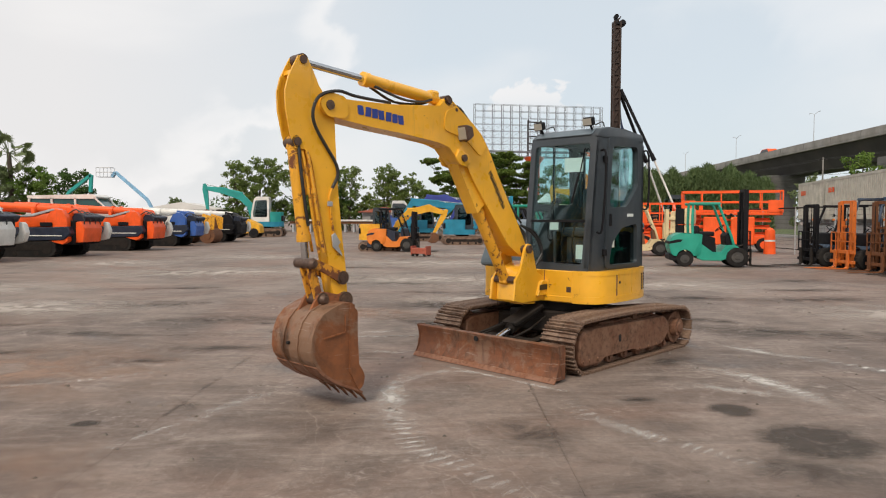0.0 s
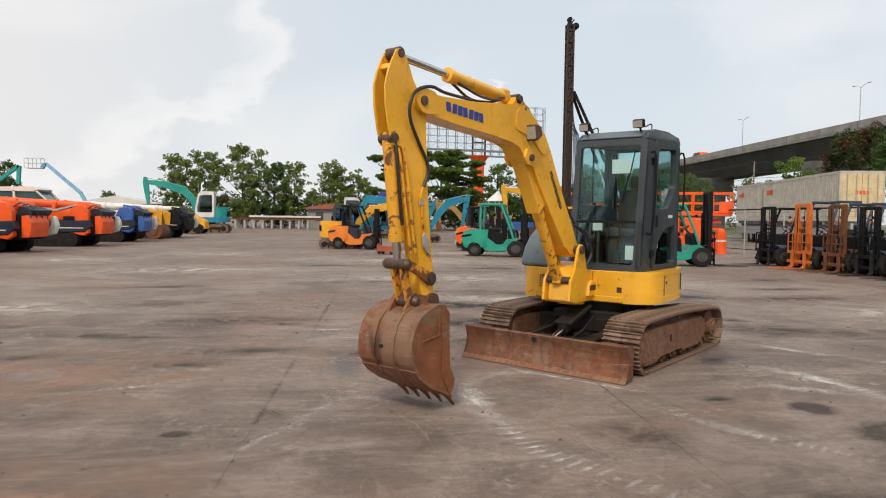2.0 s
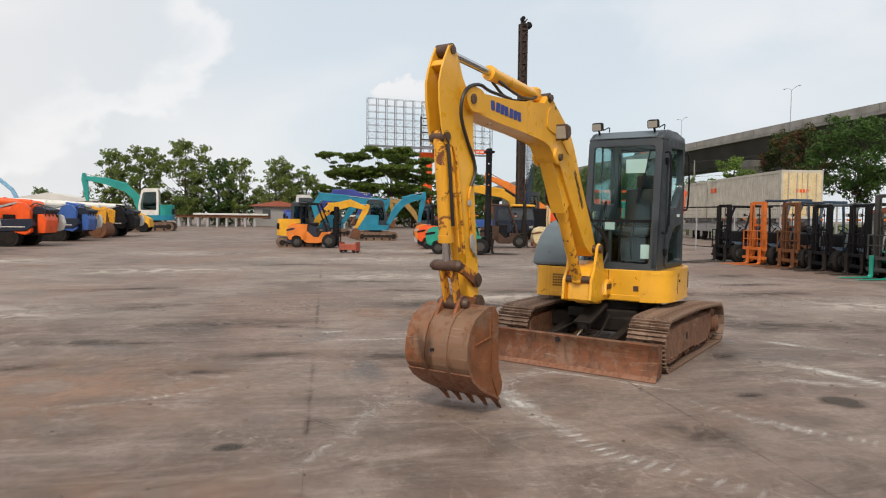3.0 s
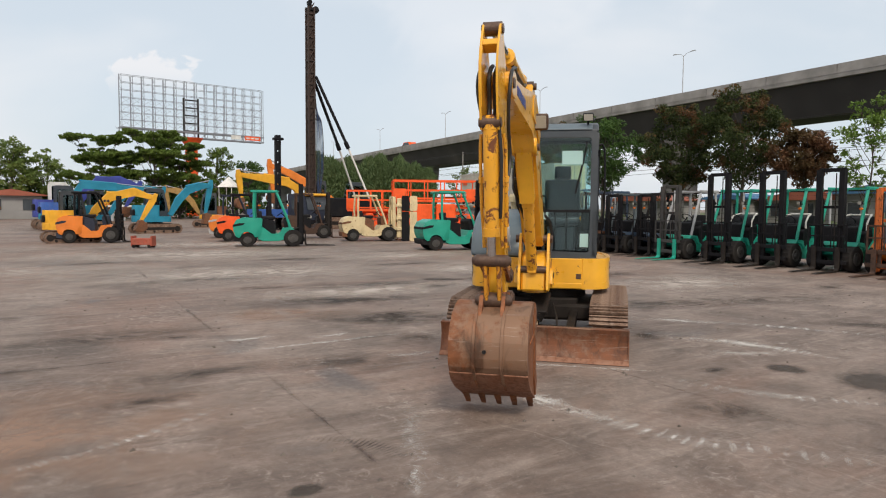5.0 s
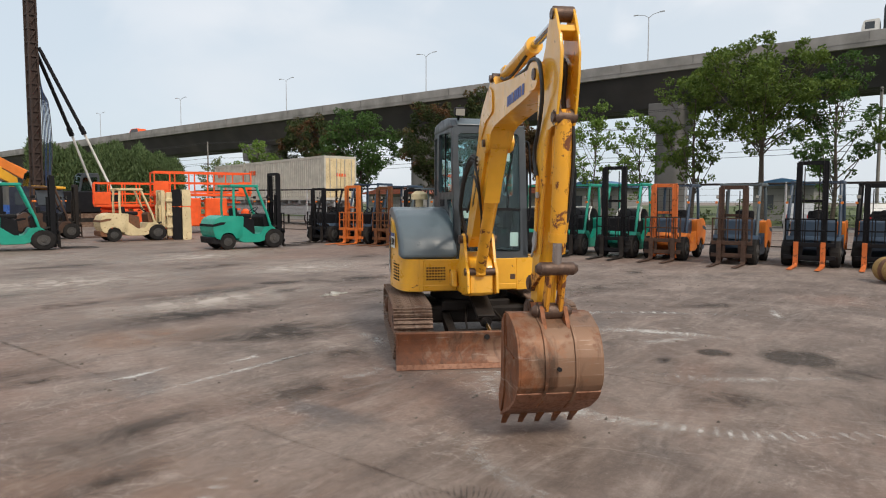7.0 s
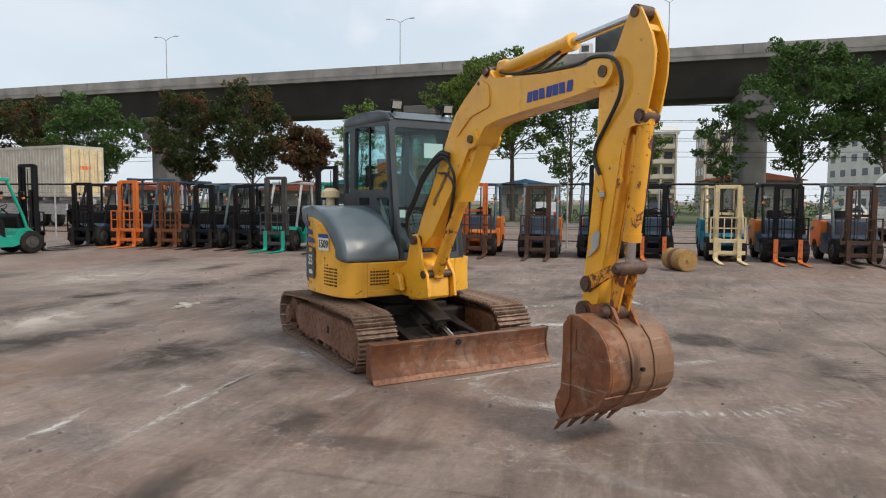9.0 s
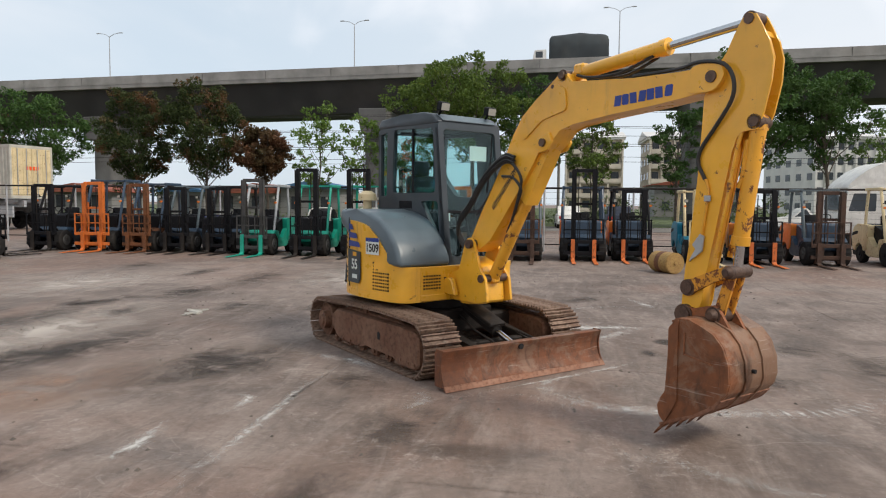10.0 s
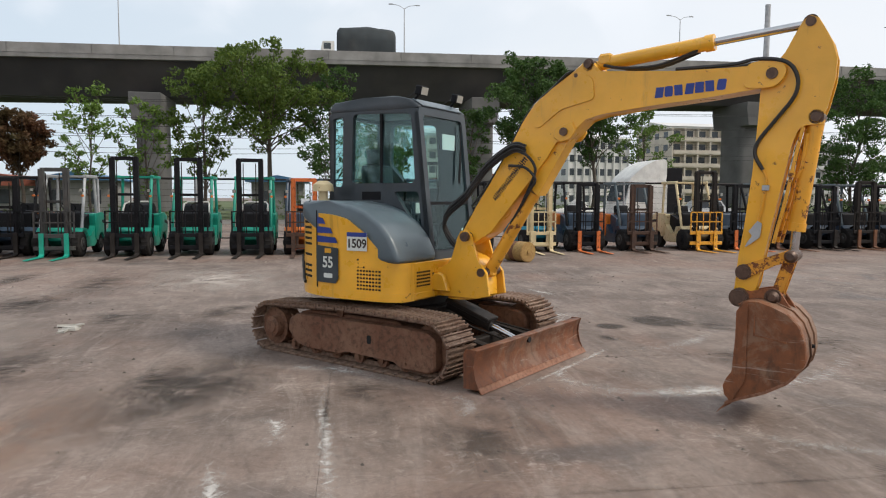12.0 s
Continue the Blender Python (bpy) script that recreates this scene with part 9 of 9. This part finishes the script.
def tarp_truck():
    t = thing("tarpaulin_truck", pose(FX + 3.0, 4.3, 16.9, 0, 0, 90) @ Matrix.Diagonal((1.0, 1.0, 1.13, 1)), "truck with black tarpaulin load on the flyover", "truck")
    bm = BM()
    rng = np.random.default_rng(4)
    n, rings = 15, []
    for k in range(n):
        x = -0.6 - 3.3 * math.cos(math.pi * k / (n - 1))
        lift = 0.05 * math.sin(k * 1.1) + 0.02 * rng.normal()
        prof = [(-1.28, 0.9), (-1.32, 2.2), (-1.15, 3.25 + lift), (-0.7, 3.55 + lift), (0, 3.62 + lift), (0.7, 3.55 + lift), (1.15, 3.25 + lift), (1.32, 2.2), (1.28, 0.9)]
        u = abs(2.0 * k / (n - 1) - 1) ** 3
        prof = [(y * (1 - 0.10 * u), z - 0.30 * u * max(0.0, z - 1.6)) for y, z in prof]
        rings.append([bm.verts.new((x, y + 0.03 * rng.normal(), z)) for y, z in prof])
    for a, b in zip(rings, rings[1:]):
        for q in range(8):
            bm.faces.new((a[q], a[q + 1], b[q + 1], b[q]))
    bm.faces.new(rings[0]), bm.faces.new(rings[-1])
    part("tarpaulin", bm, TARP, t, sharp=75)
    bm = BM()
    prism(bm, rounded([(4.5, 0.5), (4.5, 1.3), (4.3, 1.95), (3.0, 2.0), (3.0, 0.5)], 0.12), -1.15, 1.15, 0.06)
    cab = part("cab", bm, WHITE, t)
    bm = BM()
    for y in (-1.156, 1.146):
        box(bm, 3.4, 4.2, y, y + 0.01, 1.2, 1.8)
    part("cab_window", bm, WINDOW, cab)
    bm = BM()
    box(bm, -4.0, 3.0, -1.1, 1.1, 0.6, 0.95)
    part("chassis", bm, BLACK, t)
    for x in (3.9, -1.8, -3.0):
        for y in (-1.0, 1.0):
            wheel(t, x, y, 0.48, 0.3, GREYSTEEL)


tarp_truck()


def red_car_on_bridge():
    c = car(pose(FX + 2.5 + 0.73, 138, fly_z(138) - 1.0, 0, 0, 90), ORANGE, "small red van on the flyover", False, "")
    c.scale = (1.35, 1.25, 1.35)


red_car_on_bridge()
# far road bridge, low behind the right end of the yard
bm = BM()
box(bm, 120, 128, -320, -105, 8.2, 9.8)
for k in range(7):
    box(bm, 122, 125, -310 + k * 30, -307 + k * 30, 0, 8.2)
tagged(part("far_bridge", bm, CONCRETE), "distant low concrete road bridge", "bridge", kind="structure")

# ---- concrete slabs and the marks on them ----
ground.location.z = 0.013
SLAB_X, SLAB_Y, SLAB_TURN = 3.0, 6.0, -2.6
slab_bm = BM()
box(slab_bm, -SLAB_X / 2 + 0.001, SLAB_X / 2 - 0.001, -SLAB_Y / 2 + 0.001, SLAB_Y / 2 - 0.001, -0.06, 0.0)
slab_mesh = None
for i in range(-8, 7):
    for j in range(-3, 9):
        m = pose(-2.12, 9.05, 0, 0, 0, SLAB_TURN) @ Matrix.Translation((SLAB_X * (i + 0.5), SLAB_Y * (j + 0.5), 0.0))
        if slab_mesh is None:
            s0 = part("slab", slab_bm, YARD, ground, m=Matrix.Translation((0, 0, -0.013)) @ m)
            slab_mesh = s0.data
        else:
            o = new("slab", slab_mesh)
            o.parent, o.matrix_local = ground, Matrix.Translation((0, 0, -0.013)) @ m

CHALK = decal("chalk_scuffs", (0.66, 0.63, 0.59), 0.54, 0.66, 13.0, 0.74, (1, 1, 1), 0.48, swirl=True)
TREADS = decal("track_prints", (0.68, 0.645, 0.605), 0.49, 0.64, 12.0, 0.72, (1, 1, 1), 0.46, 190.0)
TREADS_DARK = decal("dark_track_prints", (0.10, 0.082, 0.070), 0.44, 0.60, 7.0, 0.60, (1, 1, 1), 0.44, 190.0)
OIL = decal("oil_stain", (0.045, 0.036, 0.030), 0.40, 0.66, 2.6, 0.66, (1, 1, 1), 0.45, 0.0, True, True)
SMEAR = decal("dark_smear", (0.060, 0.048, 0.040), 0.42, 0.66, 1.1, 0.62, (0.45, 1.5, 1), 0.48, 0.0, True, True)
DAMP = decal("dark_patch", (0.058, 0.048, 0.041), 0.44, 0.64, 5.0, 0.62, (1, 1, 1), 0.30, 0.0, False, True)
BROWN = decal("brown_dirt", (0.330, 0.208, 0.148), 0.36, 0.66, 1.8, 0.80, (1, 1, 1), 0.48, 0.0, True, True)
FAR_SUN = decal("sunlit_film", (0.47, 0.41, 0.36), 0.34, 0.60, 1.3, 0.88, (0.5, 1.5, 1), 0.48, 0.0, True, True)
MARK_N = 0


def mark(pts, width, mat, name, label):
    """A flat mark along the points, just above the slabs."""
    global MARK_N
    MARK_N += 1
    z = 0.0025 + 0.0004 * (MARK_N % 9)
    ps = smooth_path([(x, y, z) for x, y in pts], 8)
    me = bpy.data.meshes.new(name)
    verts, faces, uvs = [], [], []
    n = len(ps)
    for i, p in enumerate(ps):
        d = (ps[min(i + 1, n - 1)] - ps[max(i - 1, 0)]).normalized()
        s = Vector((-d.y, d.x, 0)) * width / 2
        verts += [tuple(p - s), tuple(p + s)]
        if i:
            faces.append((2 * i - 2, 2 * i - 1, 2 * i + 1, 2 * i))
            uvs += [(0, (i - 1) / (n - 1)), (1, (i - 1) / (n - 1)), (1, i / (n - 1)), (0, i / (n - 1))]
    me.from_pydata(verts, [], faces)
    layer = me.uv_layers.new(name="along")
    for q, uv in enumerate(uvs):
        layer.data[q].uv = uv
    me.materials.append(mat)
    return tagged(new(name, me), label, "ground mark", "marks on the concrete", "structure")


def blot(x, y, rx, ry, mat, name, label, turn=0.0):
    c, s = math.cos(radians(turn)), math.sin(radians(turn))
    mark([(x - c * rx, y - s * rx), (x, y), (x + c * rx, y + s * rx)], 2 * ry, mat, name, label)


blot(2.52, 4.65, 0.50, 0.46, DAMP, "dark_patch", "round dark asphalt repair in the concrete", 35)
blot(2.28, 5.43, 0.24, 0.22, DAMP, "dark_patch", "small dark repair in the concrete")
blot(2.05, 4.1, 0.40, 0.28, OIL, "oil_stain", "dark oil stain on concrete")
for x, y, rx, ry, a in ((3.9, 14.0, 1.3, 0.5, -20), (0.5, 12.2, 1.4, 0.6, -30), (0.25, 9.95, 0.85, 0.42, -25), (0.6, 10.45, 0.5, 0.3, 0), (5.2, 13.3, 1.2, 0.6, 10), (-0.1, 8.6, 0.55, 0.3, 40), (-5.5, 15.35, 1.1, 0.3, 5), (-2.55, 10.15, 0.4, 0.2, 0),
                         (-0.16, 14.5, 0.9, 0.35, -10), (2.5, 7.38, 0.5, 0.28, 30), (4.24, 10.3, 0.8, 0.35, -20), (8.5, 14.8, 1.3, 0.4, 0), (1.6, 5.75, 0.25, 0.15, 10), (-3.31, 7.46, 0.45, 0.2, 0), (-2.4, 22.0, 2.4, 0.6, 5), (3.0, 21.0, 2.2, 0.5, -5), (5.0, 18.0, 1.6, 0.5, 0),
                         (-6.5, 10.0, 0.9, 0.3, 15), (-7.0, 20.0, 2.2, 0.5, -5), (9.5, 17.0, 1.4, 0.5, 20), (10.0, 9.0, 1.0, 0.4, 30), (-5.1, 7.93, 0.5, 0.2, 15), (3.06, 13.1, 0.7, 0.3, 20), (3.4, 14.2, 0.6, 0.25, 0)):
    blot(x, y, rx, ry, OIL, "oil_stain", "dark oil stain on concrete", a)
blot(-2.80, 5.21, 0.13, 0.10, DAMP, "dark_patch", "small black oil spot on the concrete", 20)
for x, y, rx, ry, a in ((-4.7, 6.9, 2.9, 2.0, 10), (-3.6, 4.0, 1.9, 1.1, 10), (-7.2, 4.2, 2.0, 1.5, 0), (-8.6, 10.5, 3.6, 2.2, 5), (-0.9, 11.2, 1.4, 0.8, -20)):
    blot(x, y, rx, ry, BROWN, "brown_dirt", "rusty brown dirt film on concrete", a)
# painted sunlight: pale blots that lift the brightness of the farther concrete
for x, y, rx, ry, a in ((-6.0, 20.0, 6.0, 2.6, 5), (0.5, 24.5, 7.0, 3.4, -8), (0.5, 17.5, 5.5, 2.6, 0), (1.5, 13.2, 3.0, 1.3, 0), (6.0, 16.0, 2.6, 1.6, 0), (-11.0, 24.0, 4.0, 3.0, 0), (6.5, 21.0, 4.0, 2.2, 10), (-11.0, 15.0, 4.5, 2.4, 8), (-7.0, 12.0, 3.0, 1.6, -6), (3.0, 30.0, 6.0, 2.5, 0), (-7.0, 28.0, 4.0, 2.5, 0), (8.0, 11.0, 2.4, 1.6, 20)):
    blot(x, y, rx, ry, FAR_SUN, "sunlit_film", "sunlit brightness of the far yard painted on concrete", a)
for x, y, rx, ry, a in ((0.2, 10.2, 1.7, 0.8, -20), (0.5, 12.0, 2.0, 0.8, -10), (-1.2, 7.9, 1.0, 0.45, -30), (-3.2, 10.5, 1.6, 0.6, 5), (2.0, 14.0, 2.6, 0.8, -8), (-5.2, 12.5, 2.4, 0.7, 0), (4.6, 9.2, 1.8, 0.6, -25),
                        (-2.7, 8.2, 0.9, 0.35, 0), (0.5, 4.9, 0.6, 0.4, -30), (6.8, 8.6, 2.0, 0.7, -15), (3.6, 11.6, 1.6, 0.5, 10), (-4.8, 9.3, 1.2, 0.4, -10), (1.2, 3.6, 1.0, 0.5, 0), (5.8, 6.2, 1.4, 0.5, -40), (-0.6, 16.5, 2.5, 0.6, 0), (7.5, 13.0, 2.2, 0.6, 8)):
    blot(x, y, rx, ry, SMEAR, "dark_smear", "broad dark tyre smear on concrete", a)
# printed tracks of crawlers, and chalky scuffs
mark([(-0.27, 7.43), (-0.45, 6.3), (-0.48, 5.45), (-0.38, 4.9), (-0.24, 4.5), (0.03, 4.15), (0.33, 3.75), (0.7, 3.3)], 0.32, TREADS, "track_print", "pale crawler track print on concrete")
mark([(0.9, 6.15), (1.05, 5.55), (1.3, 4.92), (1.64, 4.52), (1.87, 4.15), (1.95, 3.6)], 0.30, TREADS, "track_print", "pale crawler track print on concrete")
mark([(2.3, 7.38), (2.93, 6.8), (3.14, 6.1), (3.2, 5.5), (3.15, 5.0)], 0.34, TREADS, "track_print", "pale crawler track print on concrete")
mark([(3.55, 8.7), (3.95, 7.75), (4.55, 6.78), (5.02, 5.8), (5.1, 4.8)], 0.30, TREADS, "track_print", "pale zigzag crawler track print on concrete")
mark([(-5.2, 6.5), (-4.28, 6.38), (-3.95, 6.45), (-3.5, 6.6), (-2.85, 6.98), (-2.4, 7.16)], 0.16, TREADS, "track_print", "faint crawler track print on concrete")
mark([(0.2, 3.5), (1.0, 3.25), (1.9, 3.3), (2.8, 3.2)], 0.40, TREADS_DARK, "track_print", "dark crawler track print on concrete")
mark([(-2.6, 6.1), (-2.2, 5.7), (-2.05, 5.2)], 0.22, TREADS_DARK, "track_print", "dark crawler track print by a slab joint")
for path, width in ((((-0.25, 7.3), (-0.5, 6.5), (-0.52, 5.9), (-0.45, 5.2), (-0.3, 4.7)), 0.42), (((0.85, 5.6), (1.25, 4.95), (1.62, 4.58)), 0.26), (((2.3, 7.3), (2.9, 6.75), (3.1, 6.1), (3.2, 5.4)), 0.50),
                    (((2.0, 6.4), (2.6, 6.1), (3.1, 5.7)), 0.34), (((3.3, 8.5), (3.8, 7.8), (4.3, 7.1)), 0.40), (((-1.37, 6.65), (-1.6, 6.1), (-1.82, 5.75), (-2.06, 5.2), (-2.03, 4.64)), 0.26),
                    (((-0.65, 6.3), (0.0, 6.9), (0.5, 6.7)), 0.30), (((0.2, 8.3), (0.7, 8.9), (0.9, 9.6)), 0.30), (((4.9, 5.2), (5.4, 5.3), (6.2, 5.6)), 0.24), (((-0.9, 8.1), (-0.6, 7.9), (0.0, 8.0)), 0.26),
                    (((-2.3, 9.7), (-1.9, 9.6), (-1.3, 9.7)), 0.22), (((-1.3, 9.35), (-0.8, 9.32), (-0.6, 9.5)), 0.2)):
    mark(list(path), width, CHALK, "chalk_scuff", "chalky white scuff on concrete")
mark([(-2.9, 8.98), (-2.0, 8.98), (-1.2, 8.98), (-0.2, 9.0), (0.75, 8.9)], 0.16, CHALK, "chalk_scuff", "pale cement smear along a joint")
mark([(-2.5, 4.3), (-2.23, 5.0), (-2.0, 5.3)], 0.14, CHALK, "chalk_scuff", "white crumbs along a slab joint")
mark([(-0.55, 7.75), (0.2, 6.95), (0.9, 6.2), (1.2, 5.95)], 0.12, CHALK, "chalk_scuff", "pale scraped line along the blade")

# dirt gathered along the slab joints
JOINT = decal("joint_dirt", (0.050, 0.038, 0.030), 0.44, 0.70, 4.0, 0.55, (1, 1, 1), 0.48)
JOINT_FAINT = decal("joint_dirt_faint", (0.070, 0.054, 0.044), 0.50, 0.72, 4.0, 0.40, (1, 1, 1), 0.48)
turned = pose(-2.12, 9.05, 0, 0, 0, SLAB_TURN)
for k in range(-2, 5):
    for y0 in (-6, 0, 6):
        mark([tuple((turned @ Vector((k * SLAB_X, y0 + q * 2, 0))).xy) for q in range(4)], 0.09 if k == 0 else 0.05, JOINT if k == 0 else JOINT_FAINT, "joint_dirt", "dark dirt gathered in a slab joint")
for y0 in (-6, 0, 6):
    for k in range(-3, 4):
        mark([tuple((turned @ Vector((k * SLAB_X + q, y0, 0))).xy) for q in range(4)], 0.07, JOINT, "joint_dirt", "dark dirt gathered in a slab joint")


def litter():
    rng = np.random.default_rng(12)
    bm = BM()
    for k in range(5):
        a = rng.uniform(0, 6.28)
        box(bm, -0.10, 0.10, -0.045, 0.045, 0, 0.01 + 0.02 * rng.uniform(), 0, Matrix.Translation((3.19 + 0.12 * rng.normal(), 11.98 + 0.12 * rng.normal(), 0)) @ Matrix.Rotation(a, 4, "Z") @ Matrix.Rotation(0.15 * rng.normal(), 4, "X"))
    tagged(part("crumpled_paper", bm, plain("dirty_paper", (0.42, 0.40, 0.36), 0.8, 0, 0.3, 5, 0.1, 0.2)), "crumpled pale scrap of paper on the concrete", "litter")
    verts, faces = [], []
    for k in range(420):
        x, y = rng.uniform(-7, 9), rng.uniform(2.8, 15)
        s = rng.uniform(0.008, 0.022)
        i = len(verts)
        for dx, dy, dz in ((-1, -0.8, 0), (1, -0.6, 0), (0.8, 0.9, 0), (-0.7, 0.8, 0), (0.1, 0, 0.9)):
            verts.append((x + dx * s, y + dy * s, dz * s))
        faces += [(i, i + 1, i + 4), (i + 1, i + 2, i + 4), (i + 2, i + 3, i + 4), (i + 3, i, i + 4)]
    me = bpy.data.meshes.new("pebbles")
    me.from_pydata(verts, [], faces)
    me.materials.append(plain("pebble", (0.12, 0.10, 0.085), 0.9, 0, 0.5, 4))
    tagged(new("pebbles", me), "scattered small dark stones and crumbs on concrete", "pebbles", kind="stuff")


litter()
